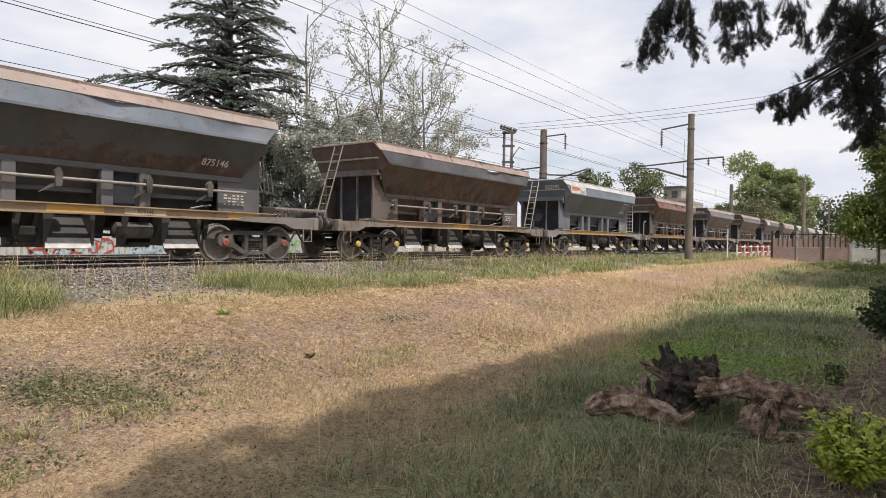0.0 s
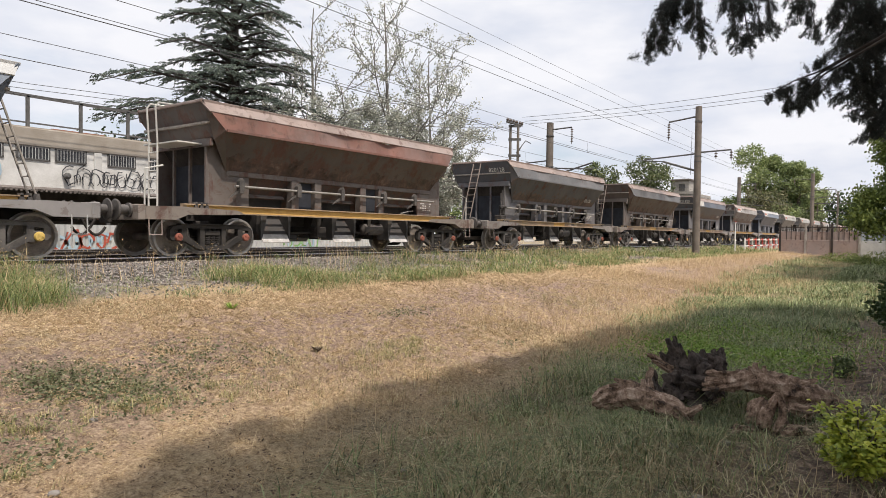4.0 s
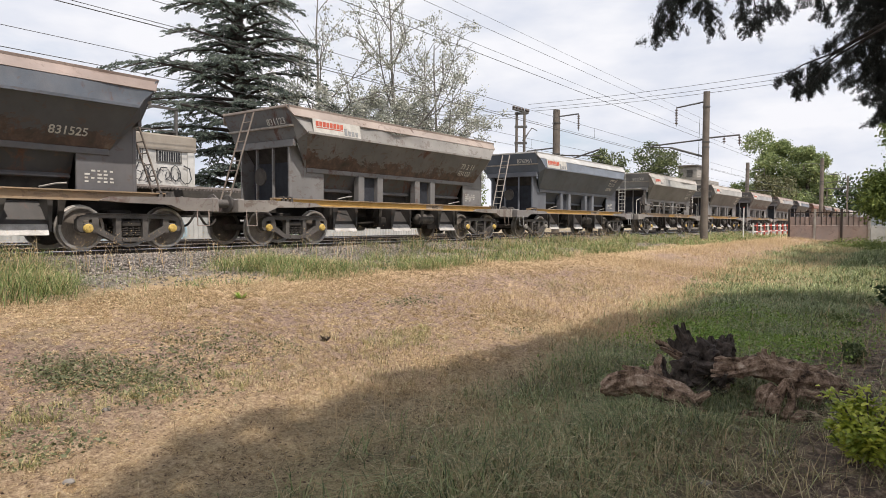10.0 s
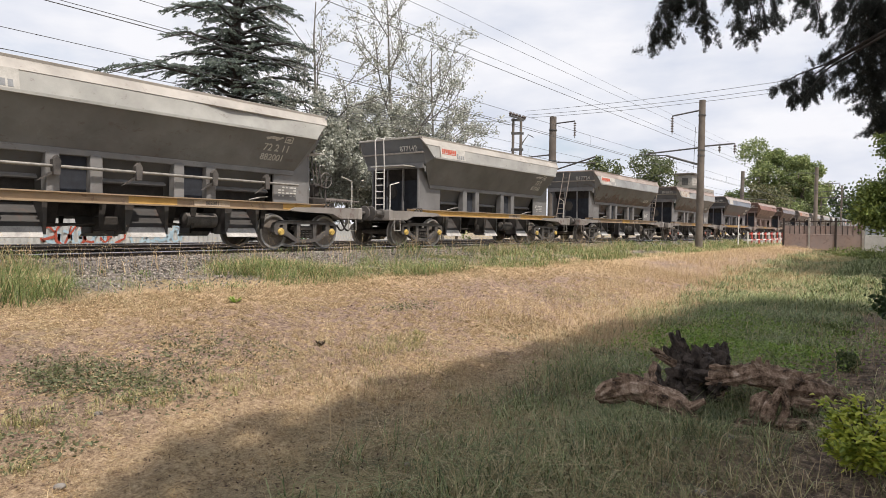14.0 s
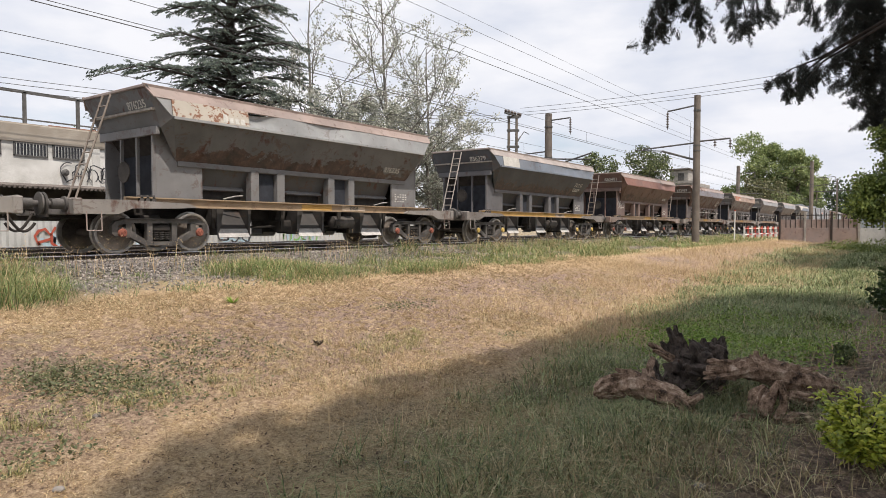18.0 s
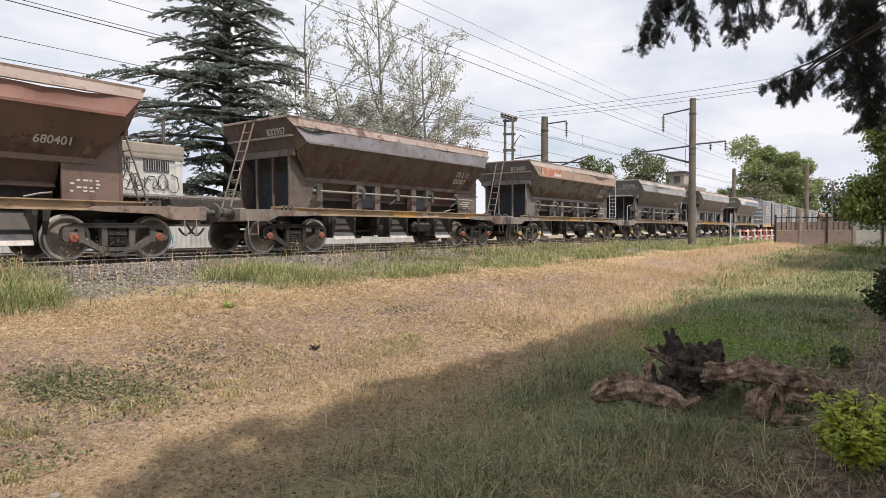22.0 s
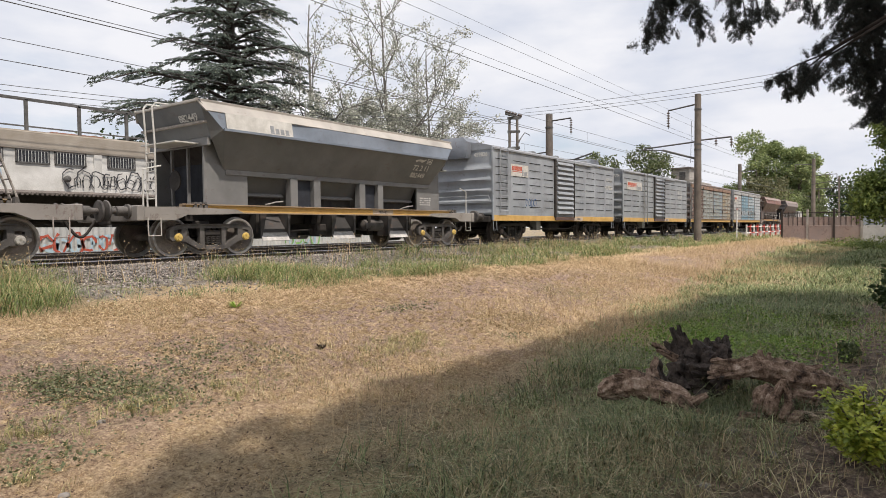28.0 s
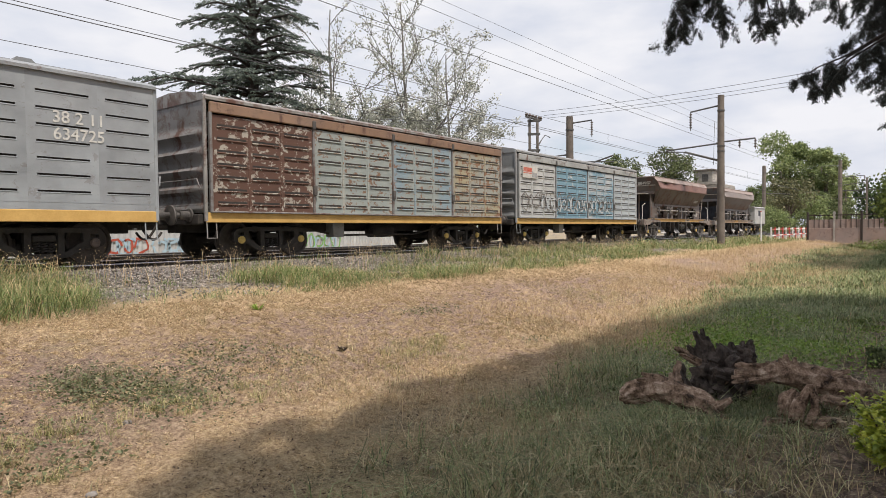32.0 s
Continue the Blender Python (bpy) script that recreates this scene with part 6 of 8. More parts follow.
def blade_mesh(name, x, y, h, w, lean, mat, seed, curl=0.5):
    """Grass blades of three triangles, bent over as they rise."""
    r = np.random.RandomState(seed)
    n = len(x)
    z = surface_z(x, y) - 0.01
    a = r.uniform(0, 2 * np.pi, n)
    dx, dy = np.cos(a), np.sin(a)
    b = a + np.pi / 2 + r.uniform(-0.6, 0.6, n)
    wx, wy = np.cos(b) * w / 2, np.sin(b) * w / 2
    l1, l2 = lean * h * 0.35, lean * h * (0.8 + curl * r.rand(n))
    z1, z2 = h * 0.6, h * np.clip(1.0 - 0.35 * lean * curl, 0.35, 1)
    p = np.stack([
        np.stack([x - wx, y - wy, z], -1), np.stack([x + wx, y + wy, z], -1),
        np.stack([x + dx * l1 - wx * 0.75, y + dy * l1 - wy * 0.75, z + z1], -1), np.stack([x + dx * l1 + wx * 0.75, y + dy * l1 + wy * 0.75, z + z1], -1),
        np.stack([x + dx * l2, y + dy * l2, z + z2], -1)], 1)
    t = np.array([(0, 1, 3), (0, 3, 2), (2, 3, 4)])
    f = t[None] + (np.arange(n) * 5)[:, None, None]
    return fast_mesh(name, p.reshape(-1, 3), f.reshape(-1, 3), mat)


def scatter(boxes, seed):
    """Places in rectangles: (x0, x1, y0, y1, blades a square metre)."""
    r = np.random.RandomState(seed)
    xs, ys, ks = [], [], []
    for x0, x1, y0, y1, d in boxes:
        n = int((x1 - x0) * (y1 - y0) * d)
        xs.append(r.uniform(x0, x1, n))
        ys.append(r.uniform(y0, y1, n))
        ks.append(np.full(n, d))
    return np.concatenate(xs), np.concatenate(ys), np.concatenate(ks), r


def tufted(x, y, r, share, spread=0.05, every=40):
    """Draws part of the blades together into tufts."""
    n = len(x)
    c = r.randint(0, n, max(1, n // every))
    pick = r.rand(n) < share
    k = r.randint(0, len(c), n)
    near = np.argsort(x[c])
    pos = np.searchsorted(x[c][near], x)
    k = near[np.clip(pos + r.randint(-6, 7, n), 0, len(c) - 1)]
    ok = pick & (np.abs(y[c][k] - y) < 2.5)
    x = np.where(ok, x[c][k] + r.normal(0, spread, n), x)
    y = np.where(ok, y[c][k] + r.normal(0, spread, n), y)
    return x, y


STRAW = leaf_mat("straw_blade", (0.36, 0.25, 0.135), (0.58, 0.435, 0.25), (0.76, 0.62, 0.41), 0.8)
DRYGREEN = leaf_mat("half_dry_blade", (0.13, 0.105, 0.05), (0.45, 0.37, 0.195), (0.84, 0.73, 0.50), 0.75)
GREENB = leaf_mat("green_blade", (0.045, 0.065, 0.022), (0.20, 0.245, 0.09), (0.64, 0.66, 0.36), 0.6)
STRAWTUFT = leaf_mat("tuft_blade", (0.22, 0.13, 0.06), (0.56, 0.39, 0.19), (0.80, 0.62, 0.36), 0.8)
LUSH = leaf_mat("lush_leaf", (0.11, 0.19, 0.03), (0.26, 0.38, 0.065), (0.42, 0.54, 0.13), 0.6)


def stuff(name, me, label, category):
    return tagged(new(name, me), label, category, "", "stuff")


def build_grass():
    # short straw on the bank
    x, y, d, r = scatter([(-2, 9, 3.0, 9.0, 1900), (9, 18, 3.0, 9.2, 800), (18, 48, 2.5, 9.4, 140)], 1)
    keep = r.rand(len(x)) < np.clip(field(x, y, 2.2, 31) * 1.3 - 0.55 + 0.7 * smooth(7.0, 8.2, y) + 0.5 * smooth(4.9, 4.0, y), 0.03, 1)
    x, y, d = x[keep], y[keep], d[keep]
    x, y = tufted(x, y, r, 0.55, 0.045, 30)
    far = np.where(d > 1000, 1.0, np.where(d > 300, 1.4, 2.6))
    h = r.uniform(0.012, 0.036, len(x)) * (0.6 + 0.6 * far) * (1 + 1.5 * (r.rand(len(x)) < 0.04))
    stuff("dry_grass", blade_mesh("dry_grass", x, y, h, 0.003 * far + 0.001, r.uniform(0.6, 2.6, len(x)), STRAW, 2), "short straw-dry grass on the sunny bank", "grass")
    # coarse tufts of straw that stand up from the trodden turf
    x, y, d, r = scatter([(-2, 9, 3.2, 8.9, 900), (9, 20, 3.2, 9.2, 420), (20, 46, 2.8, 9.4, 70)], 21)
    keep = r.rand(len(x)) < np.clip(field(x, y, 3.4, 45) * 1.5 - 0.35, 0.04, 1) * (0.45 + 0.75 * field(x, y, 0.8, 46))
    x, y, d = x[keep], y[keep], d[keep]
    x, y = tufted(x, y, r, 0.95, 0.038, 34)
    far = np.where(d > 800, 1.0, np.where(d > 300, 1.5, 2.6))
    stuff("straw_tufts", blade_mesh("straw_tufts", x, y, r.uniform(0.016, 0.05, len(x)) * (0.7 + 0.3 * far), 0.006 * far, r.uniform(0.8, 2.8, len(x)), STRAWTUFT, 22, 0.8), "coarse straw tufts on the trodden bank", "grass")
    # longer pale stalks in the hollow
    x, y, d, r = scatter([(5, 16, 3.2, 6.0, 300), (16, 46, 2.2, 7.6, 230)], 3)
    keep = r.rand(len(x)) < np.clip(field(x, y, 1.0, 32) * 1.8 - 0.5 + 0.5 * smooth(15, 20, x), 0, 1)
    x, y, d = x[keep], y[keep], d[keep]
    stuff("pale_stalks", blade_mesh("pale_stalks", x, y, r.uniform(0.10, 0.30, len(x)), np.where(d > 120, 0.005, 0.009), r.uniform(0.3, 1.2, len(x)), STRAW, 4), "pale dry grass stalks in the hollow", "grass")
    # pale stalks that stand in the shaded grass
    x, y, d, r = scatter([(2.0, 9.0, 0.2, 4.0, 70), (9.0, 24, -0.5, 4.6, 26)], 23)
    keep = r.rand(len(x)) < 0.15 + 0.85 * field(x, y, 2.0, 24)
    x, y, d = x[keep], y[keep], d[keep]
    stuff("shade_stalks", blade_mesh("shade_stalks", x, y, r.uniform(0.12, 0.34, len(x)) * (1 - 0.6 * np.exp(-((x - 5.75) / 0.62) ** 4 - ((y - 1.4) / 1.15) ** 4)), np.where(d > 50, 0.0045, 0.009), r.uniform(0.2, 1.3, len(x)), STRAW, 25, 0.9), "pale seeding stalks in the shaded grass", "grass")
    # half-green tufts here and there on the bank
    x, y, d, r = scatter([(-2, 14, 3.0, 8.6, 520), (14, 40, 3.0, 9.0, 60)], 5)
    keep = r.rand(len(x)) < np.clip((field(x, y, 1.1, 33) - 0.62) * 3.5 + 1.1 * np.exp(-((y - 4.85) / 0.38) ** 2) * smooth(5.6, 3.2, x) * field(x, y, 3.0, 48), 0, 1)
    x, y, d = x[keep], y[keep], d[keep]
    x, y = tufted(x, y, r, 0.75, 0.05, 26)
    stuff("half_green_tufts", blade_mesh("half_green_tufts", x, y, r.uniform(0.04, 0.13, len(x)), np.where(d > 100, 0.0055, 0.012), r.uniform(0.3, 1.1, len(x)), DRYGREEN, 6), "half-green grass tufts on the bank", "grass")
    # yellow-green tufts along the hollow, before the low weeds
    x, y, d, r = scatter([(0.2, 6.5, 4.2, 5.3, 1500)], 26)
    keep = r.rand(len(x)) < np.clip(field(x, y, 2.6, 27) * 1.8 - 0.75, 0, 1) * np.exp(-((y - 4.75 - 0.04 * x) / 0.33) ** 2)
    x, y = x[keep], y[keep]
    x, y = tufted(x, y, r, 0.9, 0.04, 30)
    stuff("hollow_tufts", blade_mesh("hollow_tufts", x, y, r.uniform(0.05, 0.15, len(x)), 0.0045, r.uniform(0.3, 1.3, len(x)), leaf_mat("hollow_blade", (0.10, 0.11, 0.04), (0.34, 0.32, 0.12), (0.70, 0.60, 0.34), 0.7), 28, 0.9), "yellow-green grass tufts along the hollow", "grass")
    # grass in the shade, green with dry blades among it
    x, y, d, r = scatter([(1.8, 8.5, -0.6, 4.1, 2300), (8.5, 16, -1.0, 4.6, 1200), (16, 46, -3, 5.4, 330)], 7)
    soil = smooth(1.5, 0.6, y + 0.35 * lumps(x, y, 1.7, 42)) * (1 - 0.75 * np.exp(-((x - 5.7) / 0.55) ** 2)) * (1 - 0.8 * smooth(13, 17, x))
    edge = np.interp(x, [2, 8, 12, 17, 24, 48], [2.85, 4.0, 4.2, 4.8, 5.2, 5.2])
    keep = r.rand(len(x)) < (1 - 0.88 * soil) * np.clip((edge - y) * 0.9 + 0.25 * lumps(x, y, 2.5, 34), 0, 1) * np.clip(0.55 + 0.5 * smooth(9, 13, x) + field(x, y, 1.3, 36) - 0.55 * smooth(6.2, 7.6, x) * (1 - smooth(-0.4, 1.0, y)), 0.04, 1)
    x, y, d = x[keep], y[keep], d[keep]
    x, y = tufted(x, y, r, 0.72, 0.055, 46)
    far = np.where(d > 2000, 1.0, np.where(d > 500, 1.4, 2.6))
    g = field(x, y, 0.75, 35) * 0.8 + 0.55 * smooth(3.2, 6.0, x) + 0.9 * smooth(10, 16, x) - 0.2 * smooth(1.0, 0.2, y)
    green = r.rand(len(x)) < np.clip(g - 0.30, 0.10, 0.95)
    h = r.uniform(0.05, 0.25, len(x)) * (0.45 + 0.95 * field(x, y, 1.3, 37)) * (0.6 + 0.7 * field(x, y, 5.0, 43))
    bed = np.exp(-((x - 5.75) / 0.62) ** 4 - ((y - 1.4) / 1.15) ** 4)      # trodden short about the dead stump
    h = h * (1 - 0.72 * bed)
    stuff("green_grass", blade_mesh("green_grass", x[green], y[green], h[green] * 1.15, (0.004 + 0.004 * r.rand(green.sum())) * far[green], r.uniform(0.4, 2.2, green.sum()), GREENB, 8, 1.0), "long green grass in the tree shade", "grass")
    q = ~green
    stuff("mixed_grass", blade_mesh("mixed_grass", x[q], y[q], h[q], (0.003 + 0.004 * r.rand(q.sum())) * far[q], r.uniform(0.4, 2.4, q.sum()), DRYGREEN, 9, 1.0), "half-dry grass in the tree shade", "grass")
    # rank weeds grown through the dead stump
    x, y, d, r = scatter([(5.0, 6.6, 0.3, 2.1, 2200)], 61)
    k = np.exp(-((x - 5.62) / 0.2) ** 2 - ((y - 1.25) / 0.24) ** 2) + 0.7 * np.exp(-((x - 5.9) / 0.2) ** 2 - ((y - 1.5) / 0.2) ** 2) + 0.7 * np.exp(-((x - 6.1) / 0.2) ** 2 - ((y - 1.15) / 0.2) ** 2) + 0.4 * np.exp(-((x - 6.2) / 0.25) ** 2 - ((y - 0.7) / 0.25) ** 2)
    keep = r.rand(len(x)) < k
    x, y = x[keep], y[keep]
    stuff("stump_weeds", blade_mesh("stump_weeds", x, y, r.uniform(0.06, 0.22, len(x)), 0.003 + 0.005 * r.rand(len(x)), r.uniform(0.3, 1.8, len(x)), leaf_mat("rank_weed", (0.05, 0.065, 0.025), (0.13, 0.155, 0.06), (0.32, 0.32, 0.17)), 62, 1.0), "rank green weeds grown through the dead stump", "weeds")
    # verge by the ballast: thick clumps with gravel between
    x, y, d, r = scatter([(-4, 14, 8.4, 12.55, 900), (14, 30, 8.2, 12.5, 480), (30, 60, 8.0, 12.4, 170)], 10)
    k = field(x, y, 0.62, 38) * 1.5 - 0.55 + 0.75 * lumps(x, y, 2.6, 41) + 0.45 * lumps(x, y, 6.5, 47) + 0.8 * np.exp(-((x - 2.2) / 1.6) ** 2) + 0.75 * np.exp(-((x - 9.5) / 1.6) ** 2 - ((y - 9.3) / 1.2) ** 2) + 0.55 * smooth(11, 15, x) - 1.5 * np.exp(-((x - 0.5 * (y - 9.3) - 5.25) / 1.2) ** 4) - 0.8 * np.exp(-((x - 10.9) / 0.9) ** 2 - ((y - 11.7) / 0.7) ** 2) + 0.25 * smooth(11.4, 12.0, y)
    k = k * smooth(8.3, 8.9, y + 0.3 * lumps(x, y, 1.5, 39))
    keep = r.rand(len(x)) < np.clip(k, 0.06, 1)
    x, y, d = x[keep], y[keep], d[keep]
    x, y = tufted(x, y, r, 0.6, 0.09, 60)
    far = np.where(d > 800, 1.0, np.where(d > 300, 1.6, 2.8))
    h = r.uniform(0.06, 0.34, len(x)) * (0.4 + 1.1 * field(x, y, 1.4, 40)) * (1 + 0.7 * np.exp(-((x - 2.6) / 1.2) ** 2))
    dry = r.rand(len(x)) < 0.2
    vm = leaf_mat("verge_blade", (0.055, 0.08, 0.025), (0.165, 0.225, 0.065), (0.44, 0.50, 0.21), 0.65)
    stuff("verge_grass", blade_mesh("verge_grass", x[~dry], y[~dry], h[~dry], 0.0075 * far[~dry], r.uniform(0.4, 2.0, (~dry).sum()), vm, 11, 1.0), "rank green grass along the ballast", "grass")
    stuff("verge_straw", blade_mesh("verge_straw", x[dry], y[dry], h[dry] * 1.15, 0.006 * far[dry], r.uniform(0.4, 2.2, dry.sum()), STRAW, 12, 1.0), "dry grass stalks along the ballast", "grass")
    # seed heads standing up before the wheels
    x, y, d, r = scatter([(-4, 30, 11.2, 12.5, 14)], 13)
    h = r.uniform(0.35, 0.62, len(x))
    stuff("seed_stalks", blade_mesh("seed_stalks", x, y, h, np.full(len(x), 0.009), r.uniform(0.1, 0.5, len(x)), STRAW, 14), "tall seeding grass stalks beside the rails", "grass")
    z = surface_z(x, y) + h * 0.8
    leaf_cloud_stuff("seed_heads", np.repeat(np.stack([x, y, z], -1), 9, 0) + np.random.RandomState(15).normal(0, 1, (len(x) * 9, 3)) * (0.05, 0.05, 0.08), 0.035, STRAW, 16, "drooping seed heads of the tall grass", 0.3)


def leaf_arrays(c, size, seed, slim=0.5, flat=0.0):
    """Kite-shaped leaves about the points c."""
    r = np.random.RandomState(seed)
    n = len(c)
    u = r.normal(0, 1, (n, 3))
    u[:, 2] *= 1 - flat
    u /= np.linalg.norm(u, axis=1)[:, None]
    v = r.normal(0, 1, (n, 3))
    v[:, 2] *= 1 - flat
    v -= (v * u).sum(1)[:, None] * u
    v /= np.linalg.norm(v, axis=1)[:, None] + 1e-9
    s = (size * r.uniform(0.6, 1.35, n))[:, None]
    p = np.stack([c - u * s * 0.5, c + v * s * slim * 0.5 + u * s * 0.05, c + u * s * 0.5, c - v * s * slim * 0.5 + u * s * 0.05], 1)
    f = np.arange(n * 4).reshape(n, 4)
    return p.reshape(-1, 3), f


def leaf_cloud_stuff(name, c, size, mat, seed, label, slim=0.5, flat=0.0):
    v, f = leaf_arrays(c, size, seed, slim, flat)
    return stuff(name, fast_mesh(name, v, f, mat), label, "grass" if "seed" in name else "plants")


def build_weeds():
    r = np.random.RandomState(50)
    # low broad-leaved weeds on the bank
    n = 90000
    x, y = r.uniform(0.5, 8.5, n), r.uniform(4.2, 6.6, n)
    k = np.exp(-((x - 2.5) / 0.8) ** 2 - ((y - 5.5) / 0.55) ** 2) * 1.1 + 0.22 * (field(x, y, 2.5, 51) > 0.72)
    keep = r.rand(n) < k * field(x, y, 4.0, 52) * 1.6
    x, y = x[keep], y[keep]
    z = ground_z(x, y) + r.uniform(0.0, 0.06, len(x))
    leaf_cloud_stuff("low_weeds", np.stack([x, y, z], -1), 0.032, leaf_mat("weed_leaf", (0.055, 0.065, 0.03), (0.14, 0.155, 0.07), (0.29, 0.29, 0.15)), 53, "low dark green weeds on the bank", 0.55, 0.5)
    # bright green ground cover beyond the stump
    n = 60000
    x, y = r.uniform(6.2, 13.5, n), r.uniform(0.2, 3.4, n)
    k = np.exp(-((x - 9.2) / 2.3) ** 2 - ((y - 1.9) / 0.95) ** 2) * (0.5 + field(x, y, 2.0, 54))
    keep = r.rand(n) < k
    x, y = x[keep], y[keep]
    z = ground_z(x, y) + r.uniform(0.02, 0.08, len(x)) * (1 + 1.2 * field(x, y, 3.5, 66))
    leaf_cloud_stuff("ground_cover", np.stack([x, y, z], -1), 0.034, LUSH, 55, "bright green leafy ground cover", 0.6, 0.4)
    # dead thatch and crumbs lying flat over the bank
    n = 60000
    x, y = np.concatenate([r.uniform(-1.5, 9, n), r.uniform(9, 20, n // 3)]), np.concatenate([r.uniform(2.6, 8.9, n), r.uniform(2.6, 9, n // 3)])
    keep = r.rand(len(x)) < (0.1 + 0.9 * field(x, y, 3.2, 57)) * (0.35 + 0.65 * smooth(6.8, 8.0, y) + 0.5 * smooth(5.0, 4.1, y))
    x, y = x[keep], y[keep]
    leaf_cloud_stuff("thatch", np.stack([x, y, ground_z(x, y) + r.uniform(0.004, 0.014, len(x))], -1), np.clip(0.0068 * np.hypot(x, y), 0.026, 0.055), leaf_mat("thatch_straw", (0.12, 0.08, 0.05), (0.50, 0.37, 0.22), (0.80, 0.66, 0.45), 0.9), 58, "flattened dead straw over the bank", 0.12, 0.85)
    n = 90000
    x, y = r.uniform(-1.5, 14, n), r.uniform(2.8, 8.6, n)
    keep = r.rand(n) < np.clip(field(x, y, 4.2, 59) * 1.6 - 0.5, 0.05, 1) * (0.35 + 0.65 * smooth(4.2, 4.9, y))
    x, y = x[keep], y[keep]
    leaf_cloud_stuff("dead_clumps", np.stack([x, y, ground_z(x, y) + r.uniform(0.0, 0.02, len(x))], -1), 0.024, leaf_mat("dead_clump", (0.04, 0.026, 0.019), (0.12, 0.078, 0.055), (0.25, 0.17, 0.12), 0.9), 60, "small brown dead clumps over the bank", 0.4, 0.4)
    # springy straw clumps, one beside the next, with bare earth between
    m = 6500
    cx, cy = np.concatenate([r.uniform(-1, 9, m), r.uniform(9, 20, m // 2)]), np.concatenate([r.uniform(3.6, 8.8, m), r.uniform(3.6, 9.0, m // 2)])
    keep = r.rand(len(cx)) < 0.30 + 0.70 * field(cx, cy, 2.1, 63)
    cx, cy = cx[keep], cy[keep]
    size = r.uniform(0.4, 1.0, len(cx)) + 1.3 * (r.rand(len(cx)) < 0.22)
    q = np.repeat(np.arange(len(cx)), (26 + 40 * size).astype(int))
    off = r.normal(0, 1, (len(q), 2)) * 0.028 * size[q][:, None]
    x, y = cx[q] + off[:, 0], cy[q] + off[:, 1]
    z = ground_z(x, y) + 0.014 + 0.045 * size[q] * np.exp(-(off ** 2).sum(1) / (0.03 * size[q]) ** 2) * r.rand(len(q))
    leaf_cloud_stuff("straw_clumps", np.stack([x, y, z], -1), np.clip(0.0044 * np.hypot(x, y), 0.018, 0.042), leaf_mat("clump_straw", (0.20, 0.135, 0.075), (0.57, 0.43, 0.255), (0.90, 0.76, 0.53), 0.85), 64, "springy clumps of straw over bare earth", 0.15, 0.3)
    # single green plant on the bank
    for k, (px, py, m, sz, lab) in enumerate(((5.53, 7.7, LUSH, 0.16, "small green weed alone on the dry bank"), (4.99, 5.39, leaf_mat("dead_leaf", (0.03, 0.022, 0.016), (0.08, 0.06, 0.045)), 0.11, "dark withered clump on the bank"))):
        t = thing("weed_clump", lab, "plant", "", (px, py, float(ground_z(px, py))))
        for j in range(26):
            a, l = r.uniform(0, 6.28), sz * r.uniform(0.5, 1.1)
            d = Vector((math.cos(a), math.sin(a), r.uniform(0.4, 1.3))).normalized() * l
            s = Vector((-math.sin(a), math.cos(a), 0)) * 0.017
            g = Geo().add([(0, 0, 0), d * 0.55 + s, d, d * 0.55 - s], [(0, 1, 2, 3)])
            part("leaf", g, m, t)
    # fallen leaves and chips on the bare soil
    n = 5200
    x, y = r.uniform(3.6, 11, n), r.uniform(-0.8, 2.2, n)
    keep = r.rand(n) < smooth(1.6, 0.0, y) * 0.9 + 0.08
    x, y = x[keep], y[keep]
    leaf_cloud_stuff("leaf_litter", np.stack([x, y, ground_z(x, y) + 0.012], -1), 0.035, leaf_mat("dead_leaves", (0.06, 0.04, 0.03), (0.17, 0.11, 0.075), (0.34, 0.27, 0.2)), 56, "brown fallen leaves and chips on bare soil", 0.6, 0.85)


build_grass()
build_weeds()

# ---------------------------------------------------------------- stump
def wood_material():
    n = Nodes("grey_weathered_wood")
    f = n.math("ADD", n.math("MULTIPLY", n.noise(7, 6, 0.65), 0.4), n.math("ADD", n.math("MULTIPLY", n.noise(14, 5, 0.65, None, 0.8), 0.35), n.math("MULTIPLY", n.noise(60, 4, 0.7), 0.25)))
    col = n.ramp(f, [(0.41, (0.024, 0.014, 0.009)), (0.47, (0.15, 0.095, 0.062)), (0.54, (0.30, 0.205, 0.145)), (0.63, (0.52, 0.41, 0.32))])
    return n.done(col, 0.9, 0, f, 0.9, 0.03)


